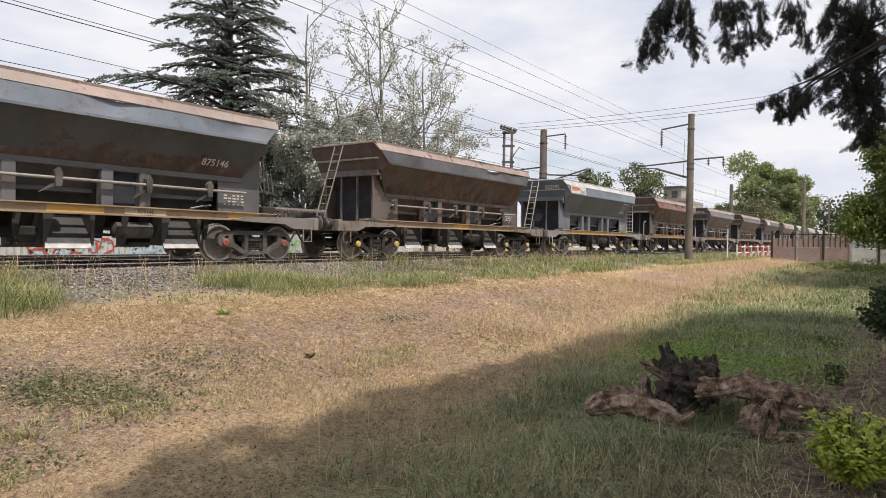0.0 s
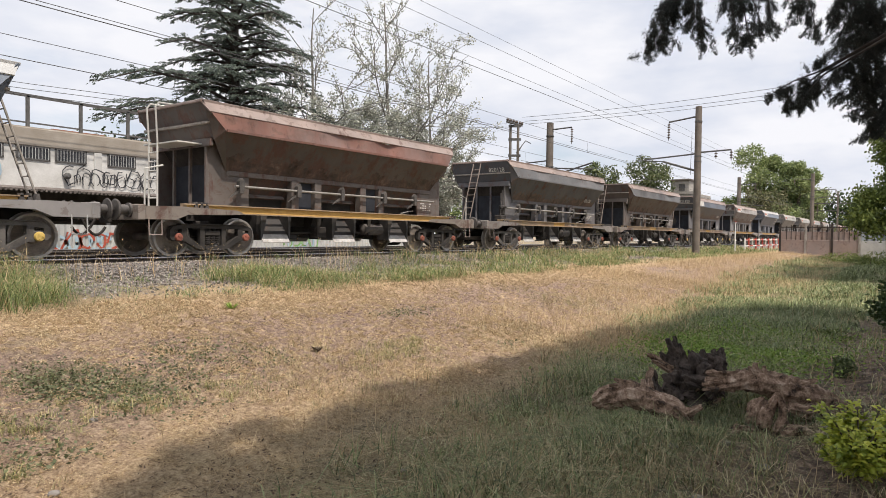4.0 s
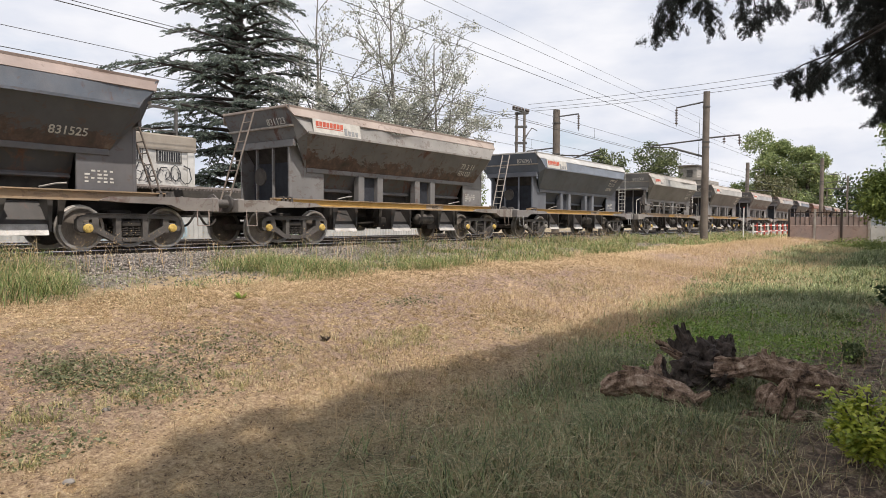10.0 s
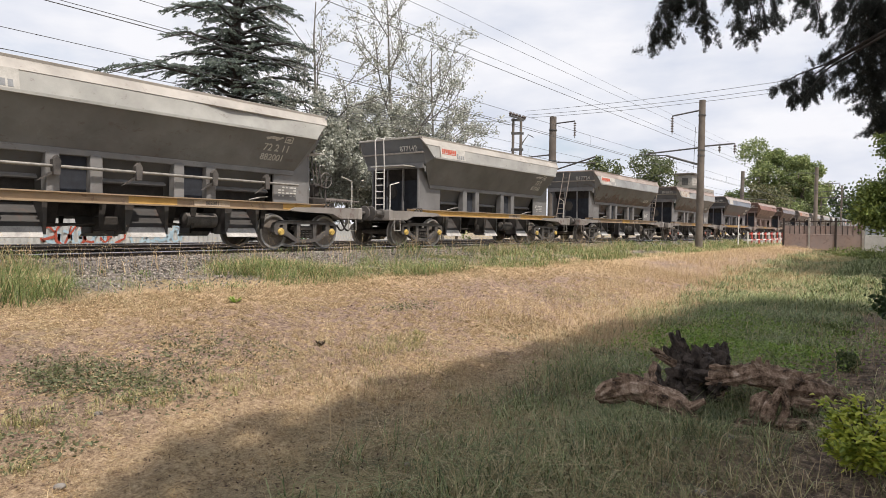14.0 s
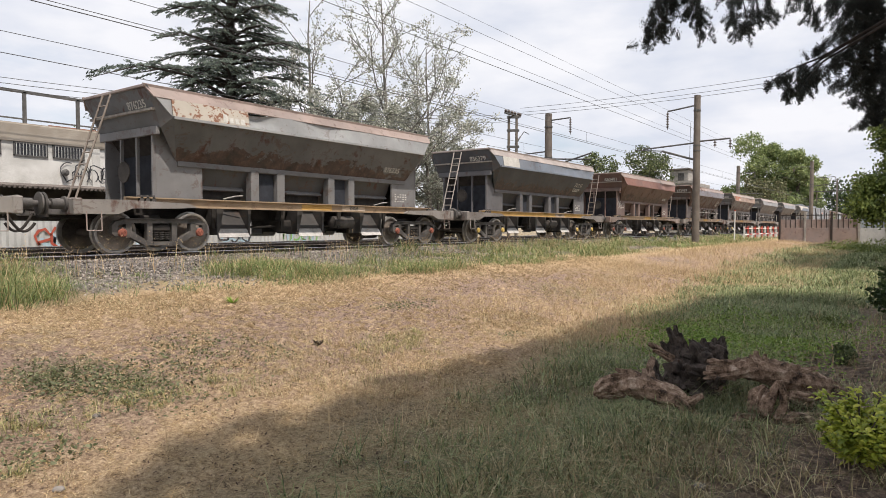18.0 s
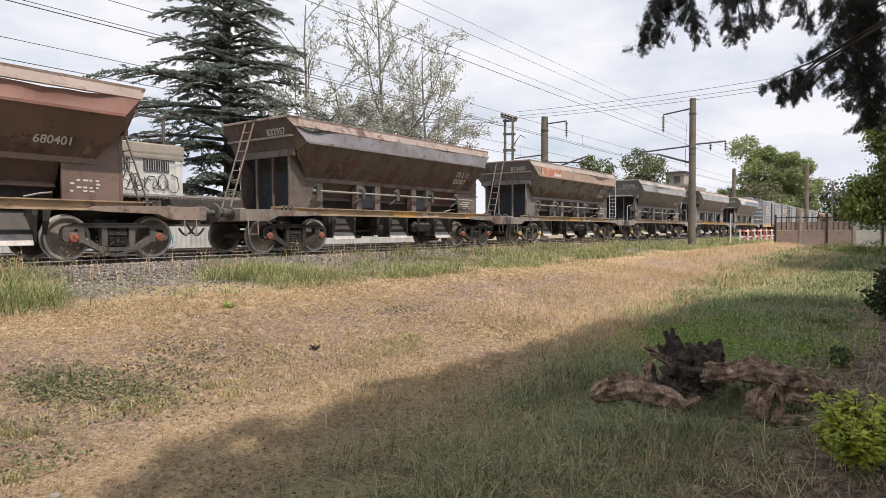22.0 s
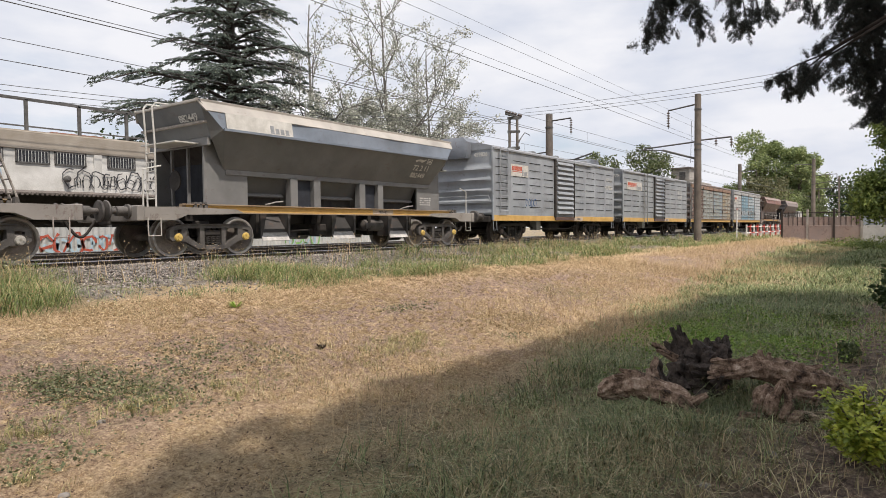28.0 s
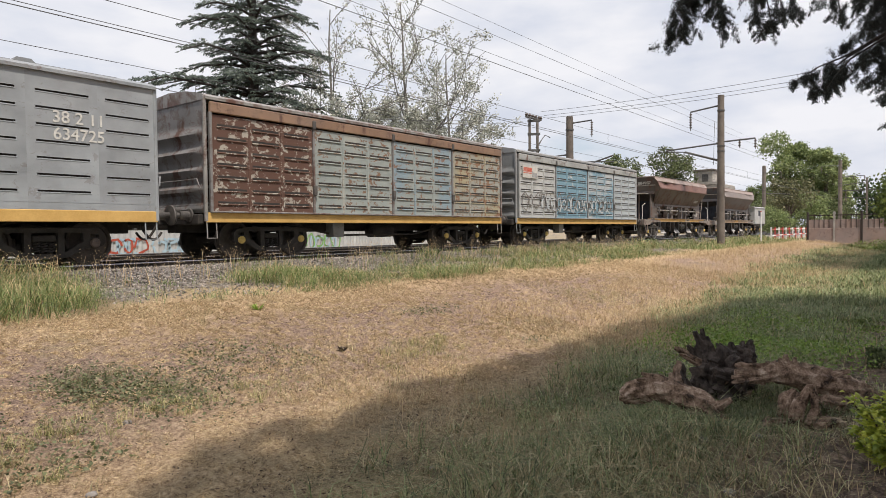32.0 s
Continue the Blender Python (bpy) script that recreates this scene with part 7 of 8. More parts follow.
def gnarled(pts, radii, seed, ridges=5, n=14, sub=6, depth=0.22, rough=0.0):
    """A twisted log along pts with ridges and hollows in its bark."""
    r = random.Random(seed)
    path, rad = [], []
    for i in range(len(pts) - 1):
        for k in range(sub):
            u = k / sub
            path.append(Vector(pts[i]).lerp(Vector(pts[i + 1]), u))
            rad.append(radii[i] + (radii[i + 1] - radii[i]) * u)
    path.append(Vector(pts[-1]))
    rad.append(radii[-1])
    ph = r.uniform(0, 6)
    v, f = [], []
    for i, (p, q) in enumerate(zip(path, rad)):
        d = (path[min(i + 1, len(path) - 1)] - path[max(i - 1, 0)]).normalized()
        u = d.orthogonal().normalized() if i == 0 else (u - d * u.dot(d)).normalized()
        w = d.cross(u)
        for k in range(n):
            a = 2 * math.pi * k / n
            s = 1 + depth * math.sin(ridges * a + ph + i * 0.25) + depth * 0.9 * noise.noise(Vector((math.cos(a) * 1.5 + seed, math.sin(a) * 1.5, i * 0.3)))
            if rough:
                e = (u * math.cos(a) + w * math.sin(a)) * 0.1 + p
                s += rough * (noise.noise(e * 9 + Vector((seed, 0, 0))) + 0.6 * noise.noise(e * 23) + 0.35 * abs(noise.noise(e * 55)))
            v.append(p + (u * math.cos(a) + w * math.sin(a)) * q * max(s, 0.25))
    m = len(path)
    for i in range(m - 1):
        for k in range(n):
            f.append((i * n + k, i * n + (k + 1) % n, (i + 1) * n + (k + 1) % n, (i + 1) * n + k))
    f += [tuple(range(n - 1, -1, -1)), tuple((m - 1) * n + k for k in range(n))]
    return Geo().add(v, f)


def build_stump():
    """An uprooted stump: a log that reaches out, a rotten root plate standing up, a second log and forked roots."""
    wood = wood_material()
    dark = plain("rotten_dark_wood", (0.012, 0.009, 0.008), (0.12, 0.092, 0.075), 12, 0.95, 0, 1.0, 40, 0.03)
    s = thing("tree_stump", "grey weathered uprooted tree stump with twisted roots in the grass", "stump")
    logs = []
    logs.append(([(5.40, 2.26, 0.11), (5.43, 2.15, 0.16), (5.47, 1.96, 0.20), (5.49, 1.76, 0.17), (5.50, 1.61, 0.10), (5.47, 1.52, 0.01), (5.46, 1.45, -0.12)], [0.055, 0.085, 0.098, 0.101, 0.109, 0.103, 0.074]))
    logs.append(([(5.53, 1.38, 0.18), (5.50, 1.46, 0.13), (5.46, 1.56, 0.08)], [0.019, 0.037, 0.066]))
    logs.append(([(5.40, 2.25, 0.06), (5.43, 2.17, 0.09), (5.46, 2.04, 0.13)], [0.025, 0.045, 0.059]))
    logs.append(([(6.02, 1.48, 0.31), (6.10, 1.32, 0.28), (6.22, 1.14, 0.32), (6.34, 0.93, 0.26), (6.51, 0.73, 0.18), (6.68, 0.59, 0.12), (6.88, 0.48, 0.02)], [0.025, 0.060, 0.095, 0.115, 0.110, 0.081, 0.056]))
    logs.append(([(6.22, 1.11, 0.47), (6.22, 1.11, 0.40), (6.25, 1.07, 0.32)], [0.015, 0.035, 0.055]))
    logs.append(([(6.47, 0.66, 0.34), (6.42, 0.75, 0.31), (6.35, 0.87, 0.25)], [0.015, 0.030, 0.050]))
    logs.append(([(5.80, 0.86, 0.32), (5.78, 0.88, 0.26), (5.74, 0.93, 0.17), (5.72, 0.95, 0.07), (5.70, 0.98, -0.03)], [0.023, 0.036, 0.046, 0.050, 0.041]))
    logs.append(([(5.77, 0.85, 0.33), (5.76, 0.83, 0.24), (5.76, 0.82, 0.14), (5.75, 0.86, 0.02)], [0.023, 0.027, 0.027, 0.032]))
    logs.append(([(5.87, 0.96, 0.23), (5.83, 1.01, 0.17), (5.81, 1.03, 0.06), (5.82, 1.01, -0.08)], [0.042, 0.070, 0.075, 0.065]))
    logs.append(([(5.43, 1.17, 0.00), (5.54, 1.11, 0.04), (5.66, 1.03, 0.01), (5.71, 0.95, -0.04)], [0.018, 0.041, 0.046, 0.032]))
    logs.append(([(5.65, 0.79, 0.03), (5.75, 0.74, 0.05), (5.86, 0.67, 0.03)], [0.027, 0.049, 0.041]))
    logs.append(([(6.18, 0.84, 0.13), (6.25, 0.74, 0.08), (6.46, 0.63, 0.07), (6.66, 0.52, 0.01)], [0.043, 0.072, 0.064, 0.040]))
    splinters = []
    splinters.append(([(5.36, 2.11, 0.28), (5.43, 2.02, 0.27), (5.51, 1.87, 0.22)], [0.010, 0.029, 0.039]))
    splinters.append(([(5.41, 2.09, 0.33), (5.45, 1.99, 0.29), (5.51, 1.88, 0.24)], [0.010, 0.029, 0.039]))
    splinters.append(([(5.36, 2.27, 0.09), (5.40, 2.21, 0.10), (5.46, 2.11, 0.13)], [0.015, 0.035, 0.045]))
    splinters.append(([(6.00, 1.47, 0.37), (6.06, 1.38, 0.36), (6.16, 1.24, 0.33)], [0.015, 0.030, 0.050]))
    splinters.append(([(5.95, 1.49, 0.27), (6.02, 1.40, 0.27), (6.11, 1.28, 0.28)], [0.010, 0.025, 0.040]))
    splinters.append(([(5.93, 1.48, 0.23), (6.01, 1.37, 0.24), (6.09, 1.26, 0.26)], [0.010, 0.020, 0.035]))
    splinters.append(([(6.16, 1.15, 0.44), (6.18, 1.12, 0.38), (6.22, 1.07, 0.33)], [0.010, 0.025, 0.040]))
    splinters.append(([(6.24, 1.04, 0.45), (6.24, 1.05, 0.38), (6.25, 1.02, 0.31)], [0.010, 0.020, 0.035]))
    splinters.append(([(5.69, 1.93, 0.30), (5.66, 1.91, 0.22), (5.61, 1.85, 0.13)], [0.015, 0.035, 0.045]))
    splinters.append(([(5.79, 1.89, 0.39), (5.73, 1.89, 0.30), (5.68, 1.88, 0.20)], [0.015, 0.030, 0.040]))
    splinters.append(([(6.07, 2.02, 0.46), (6.11, 1.92, 0.41), (6.18, 1.77, 0.31)], [0.016, 0.032, 0.048]))
    splinters.append(([(5.99, 1.95, 0.42), (6.05, 1.86, 0.37), (6.13, 1.76, 0.30)], [0.011, 0.026, 0.042]))
    plate = []
    plate.append(([(6.21, 1.63, -0.05), (6.20, 1.65, 0.16), (6.25, 1.62, 0.32), (6.34, 1.56, 0.41)], [0.242, 0.221, 0.180, 0.106]))
    plate.append(([(6.08, 1.72, 0.03), (6.09, 1.75, 0.22), (6.15, 1.74, 0.34)], [0.125, 0.126, 0.084]))
    plate.append(([(6.28, 1.54, 0.12), (6.32, 1.51, 0.33), (6.37, 1.47, 0.46)], [0.147, 0.126, 0.079]))
    plate.append(([(6.13, 1.85, 0.62), (6.15, 1.82, 0.50), (6.16, 1.77, 0.32)], [0.016, 0.032, 0.058]))
    plate.append(([(6.20, 1.81, 0.64), (6.19, 1.78, 0.52), (6.20, 1.73, 0.33)], [0.016, 0.032, 0.058]))
    plate.append(([(6.15, 1.75, 0.58), (6.15, 1.73, 0.46), (6.17, 1.70, 0.33)], [0.016, 0.032, 0.047]))
    plate.append(([(6.09, 1.91, 0.49), (6.13, 1.85, 0.40), (6.18, 1.77, 0.29)], [0.011, 0.027, 0.048]))
    plate.append(([(6.40, 1.44, 0.54), (6.37, 1.44, 0.48), (6.34, 1.47, 0.37)], [0.016, 0.037, 0.053]))
    plate.append(([(6.41, 1.50, 0.52), (6.37, 1.50, 0.45), (6.33, 1.52, 0.35)], [0.011, 0.032, 0.048]))
    plate.append(([(6.38, 1.60, 0.51), (6.36, 1.59, 0.43), (6.32, 1.59, 0.32)], [0.011, 0.027, 0.053]))
    plate.append(([(6.29, 1.64, 0.45), (6.29, 1.63, 0.37), (6.24, 1.64, 0.27)], [0.016, 0.042, 0.063]))
    plate.append(([(5.77, 1.81, 0.13), (5.80, 1.86, 0.23), (5.84, 1.89, 0.36)], [0.040, 0.041, 0.015]))
    for k, (pts, rad) in enumerate(logs):
        part("root", gnarled(pts, rad, k + 1, 9, 36, 14, 0.10, 0.22), wood, s, "", None, True)
    for k, (pts, rad) in enumerate(splinters):
        part("splinter", gnarled(pts, rad, 20 + k, 4, 14, 9, 0.3, 0.5), wood, s, "", None, True)
    for k, (pts, rad) in enumerate(plate):
        part("bole" if k < 3 else "splinter", gnarled(pts, [q * (0.78 if k < 3 else 1.0) for q in rad], 40 + k, 6, 28, 12, 0.3, 1.0), dark, s, "rotten dark heartwood", None, True)
    rnd = random.Random(9)
    mid = Vector(plate[0][0][1])
    for k in range(26):
        a = mid + Vector((rnd.uniform(-0.16, 0.2), rnd.uniform(-0.24, 0.2), rnd.uniform(-0.16, 0.16)))
        b = a + Vector((rnd.uniform(-0.10, 0.02), rnd.uniform(-0.12, 0.14), rnd.uniform(-0.04, 0.2)))
        part("splinter", gnarled([a, a.lerp(b, 0.5) + Vector((rnd.uniform(-0.03, 0.03), 0, 0)), b], [0.035, 0.026, 0.008], 60 + k, 5, 12, 7, 0.35, 0.7), dark if k % 3 else wood, s, "", None, True)
    stone = plain("pale_stone", (0.13, 0.115, 0.10), (0.28, 0.255, 0.23), 7, 0.95, 0, 0.6)
    for k, (x, y, q) in enumerate(((4.82, 1.40, 0.040), (5.18, 1.11, 0.035), (4.74, 0.77, 0.045), (3.94, 1.00, 0.035), (5.83, 0.75, 0.045), (3.56, 2.25, 0.030), (3.20, 2.63, 0.025), (2.29, 4.84, 0.035), (1.62, 3.87, 0.030))):
        me = bmesh.new()
        bmesh.ops.create_icosphere(me, subdivisions=2, radius=q)
        for v in me.verts:
            v.co *= 1 + 0.45 * noise.noise(v.co * 12 + Vector((k * 7, 0, 0)))
            v.co.z *= 0.62
        data = bpy.data.meshes.new("stone")
        me.to_mesh(data)
        me.free()
        solid("stone", data, stone, "pale grey stone lying in the grass", "stone", "", "stones in the grass", False, (x, y, float(ground_z(x, y)) + 0.02))


build_stump()

# ---------------------------------------------------------------- shrubs
def leaf_part(name, parent, c, size, mat, seed, slim=0.5, flat=0.0, label=""):
    v, f = leaf_arrays(c, size, seed, slim, flat)
    ob = part(name, fast_mesh(name, v, f, mat), None, parent, label)
    return tagged(ob, "", "", "", "stuff")


BARK = plain("brown_bark", (0.05, 0.038, 0.03), (0.14, 0.11, 0.085), 6, 0.95, 0, 0.8, 30, 0.02)


def build_bush():
    """Bright yellow-green shrub with oval leaves."""
    bx, by = 4.89, 0.25
    z0 = float(ground_z(bx, by))
    b = thing("leafy_shrub", "bright yellow-green shrub with oval pointed leaves", "shrub", "", (bx, by, z0))
    r = random.Random(6)
    m = leaf_mat("shrub_leaf", (0.16, 0.22, 0.03), (0.46, 0.50, 0.06), (0.74, 0.72, 0.15), 0.45)
    leaves = Geo()
    for k in range(58):
        a, out, top = r.uniform(0, 6.28), 0.25 * math.sqrt(r.random()), r.uniform(0.18, 0.48)
        tip = Vector((out * math.cos(a), out * math.sin(a), top * (1.05 - out * 0.7)))
        part("stem", Geo().rod([(0, 0, 0), tip * 0.5 + Vector((0, 0, 0.06)), tip], 0.005, 5), BARK, b)
        for j in range(42):
            u = r.uniform(0.25, 1.05)
            p = tip * u + Vector((r.uniform(-1, 1), r.uniform(-1, 1), r.uniform(-1, 1))) * 0.03
            d = (Vector((r.uniform(-1, 1), r.uniform(-1, 1), r.uniform(-0.5, 0.6))) + tip.normalized() * 0.5).normalized()
            s = d.cross(Vector((0, 0, 1))).normalized()
            n = s.cross(d)
            l = r.uniform(0.035, 0.08) * (0.75 if u > 0.9 else 1)
            w = l * 0.31
            leaves.add([p, p + d * l * 0.3 + s * w - n * 0.004, p + d * l * 0.65 + s * w * 0.8 - n * 0.008, p + d * l - n * 0.02,
                        p + d * l * 0.65 - s * w * 0.8 - n * 0.008, p + d * l * 0.3 - s * w - n * 0.004, p + d * l * 0.5 + n * 0.006],
                       [(0, 1, 6), (1, 2, 6), (2, 3, 6), (3, 4, 6), (4, 5, 6), (5, 0, 6)])
    me = bpy.data.meshes.new("leaves")
    me.from_pydata(leaves.v, [], leaves.f)
    tagged(part("leaves", me, m, b), "", "", "", "stuff")


def blob_points(n, c, rad, seed, shell=0.5, clumps=0, cl=0.3):
    """Points in an uneven ellipsoid, gathered in clumps."""
    r = np.random.RandomState(seed)
    if clumps:
        k = r.normal(0, 1, (clumps, 3))
        k /= np.linalg.norm(k, axis=1)[:, None]
        k *= (shell + (1 - shell) * r.rand(clumps) ** 0.6)[:, None]
        base = k[r.randint(0, clumps, n)]
        p = base + r.normal(0, 1, (n, 3)) * cl * 0.5
    else:
        p = r.normal(0, 1, (n, 3))
        p /= np.linalg.norm(p, axis=1)[:, None]
        p *= (shell + (1 - shell) * r.rand(n))[:, None]
    return p * np.array(rad) + np.array(c)


def leafy_tree(x, y, z, height, width, mat, seed, label, leaf=0.3, n=5000, trunk=0.25, name="tree", low=0.3, group=""):
    """A broad tree: trunk, limbs and a crown of several uneven lobes."""
    r = random.Random(seed)
    t = thing(name, label, "tree", group, (x, y, z))
    g = gnarled([(0, 0, -0.3), (0.1, 0, height * 0.25), (-0.1, 0.1, height * 0.6)], [trunk * 1.25, trunk, trunk * 0.5], seed, 4, 10, 4, 0.12)
    part("trunk", g, BARK, t, "", None, True)
    pts = []
    lobes = 7
    for k in range(lobes):
        a = k * 2.4 + r.uniform(-0.4, 0.4)
        rr = width * r.uniform(0.12, 0.3)
        h = height * (low + 0.22 + (0.95 - low - 0.3) * k / (lobes - 1))
        c = (rr * math.cos(a), rr * math.sin(a), h)
        part("limb", gnarled([(0, 0, height * 0.28), (c[0] * 0.5, c[1] * 0.5, h * 0.7), c], [trunk * 0.5, trunk * 0.3, trunk * 0.1], seed + k, 3, 7, 3, 0.1), BARK, t, "", None, True)
        q = width * r.uniform(0.2, 0.3)
        pts.append(blob_points(n // lobes, c, (q, q, q * 0.85), seed * 10 + k, 0.45, 34, 0.38))
    leaf_part("crown", t, np.concatenate(pts), leaf, mat, seed, 0.65)
    return t


FARLEAF = leaf_mat("far_leaf", (0.10, 0.14, 0.055), (0.24, 0.30, 0.11), (0.42, 0.46, 0.20))
OLIVE = leaf_mat("olive_leaf", (0.07, 0.08, 0.035), (0.15, 0.15, 0.07), (0.25, 0.24, 0.13))
DARKLEAF = leaf_mat("dark_leaf", (0.022, 0.04, 0.014), (0.05, 0.085, 0.027), (0.11, 0.15, 0.05))
VINE = leaf_mat("vine_leaf", (0.07, 0.10, 0.025), (0.16, 0.20, 0.05), (0.30, 0.33, 0.10))
DEEP = leaf_mat("conifer_needles", (0.008, 0.016, 0.007), (0.02, 0.034, 0.014), (0.04, 0.055, 0.024))


MIDLEAF = leaf_mat("mid_leaf", (0.05, 0.07, 0.028), (0.12, 0.15, 0.06), (0.25, 0.27, 0.12))


def build_trees():
    leafy_tree(75.5, 25.4, 0.6, 10.4, 6.6, MIDLEAF, 61, "leafy green tree behind the passing train", 0.26, 6000, 0.22)
    leafy_tree(70, 29.0, 0.6, 9.6, 5.6, MIDLEAF, 62, "young leafy tree beyond the track", 0.26, 5000, 0.16)
    for k, (x, y, h, w) in enumerate(((150, 26.6, 20.6, 10.5), (152, 22.4, 19.0, 9.5), (150, 19.2, 17.6, 8.0), (158, 18.2, 13.0, 7.5), (154, 30.5, 9.5, 9.0))):
        leafy_tree(x, y, 0.6, h, w, FARLEAF, 70 + k, "tall leafy plane tree far beyond the crossing", 0.4, 15000, 0.5, "tree", 0.05, "far trees")
    leafy_tree(128, 22.2, 0.6, 9.9, 8.6, OLIVE, 75, "low olive-coloured tree by the crossing", 0.45, 2600, 0.25)
    for k, (x, y, h, w) in enumerate(((215, 15, 11.5, 17), (230, 8, 10, 18), (225, -4, 11, 20), (190, 36, 9, 14), (112, 36, 6.0, 8))):
        leafy_tree(x, y, 0.6, h, w, DARKLEAF, 80 + k, "dark distant tree on the skyline", 0.9, 2600, 0.4, "tree", 0.1, "skyline trees")
    leafy_tree(42.5, -0.35, 0.5, 7.2, 5.8, leaf_mat("glossy_leaf", (0.06, 0.09, 0.02), (0.15, 0.20, 0.045), (0.32, 0.37, 0.10)), 91, "dense leafy tree at the field's edge", 0.17, 56000, 0.2, "tree", 0.05)
    for k, (x, y, h, w, m) in enumerate(((138, 29.5, 6.0, 9, MIDLEAF), (140, 25.0, 7.0, 9, OLIVE), (138, 20.2, 7.5, 8, FARLEAF), (142, 16.0, 6.0, 8, MIDLEAF), (84, 15.8, 3.4, 4.0, FARLEAF))):
        leafy_tree(x, y, 0.4, h, w, m, 110 + k, "bushy green thicket beyond the crossing", 0.3 if x > 100 else 0.16, 6000, 0.15, "thicket", 0.0, "thickets beyond the crossing")
    b = thing("dark_shrub", "dark green shrub under the trees", "shrub", "", (13.4, 0.12, float(ground_z(13.4, 0.12))))
    part("stem", gnarled([(0, 0, -0.1), (0.02, 0, 0.4)], [0.04, 0.02], 3, 3, 7, 3, 0.1), BARK, b)
    leaf_part("foliage", b, blob_points(3200, (0, 0, 0.42), (0.6, 0.42, 0.5), 5, 0.3, 40, 0.35), 0.09, DARKLEAF, 6, 0.6)
    for k, (x, y, w, h) in enumerate(((38.5, 2.7, 1.3, 0.5), (35.4, 1.6, 1.2, 0.6), (8.12, 0.59, 0.13, 0.17), (11.39, 0.97, 0.3, 0.12))):
        b = thing("low_shrub", "low rounded green shrub in the rough grass", "shrub", "low shrubs", (x, y, float(ground_z(x, y))))
        part("stem", gnarled([(0, 0, -0.1), (0.02, 0, h * 0.6)], [0.03, 0.012], 3, 3, 6, 3, 0.1), BARK, b)
        leaf_part("foliage", b, blob_points(1500, (0, 0, h * 0.5), (w, w * 0.8, h * 0.6), 15 + k, 0.3, 26, 0.35), 0.04 + 0.04 * w, VINE if k != 2 else MIDLEAF, 16 + k, 0.6)


CEDARBARK = plain("dark_cedar_bark", (0.02, 0.016, 0.014), (0.07, 0.058, 0.05), 5, 0.95, 0, 0.8, 30, 0.02)


def needle_part(name, parent, c, u, size, mat, seed, slim=0.3):
    """Slim kites that point along u."""
    r = np.random.RandomState(seed)
    n = len(c)
    u = u / (np.linalg.norm(u, axis=1)[:, None] + 1e-9)
    v = r.normal(0, 1, (n, 3))
    v -= (v * u).sum(1)[:, None] * u
    v /= np.linalg.norm(v, axis=1)[:, None] + 1e-9
    l = (size * r.uniform(0.6, 1.4, n))[:, None]
    p = np.stack([c - u * l * 0.5, c + v * l * slim * 0.5, c + u * l * 0.5, c - v * l * slim * 0.5], 1)
    ob = part(name, fast_mesh(name, p.reshape(-1, 3), np.arange(n * 4).reshape(n, 4), mat), None, parent)
    return tagged(ob, "", "", "", "stuff")


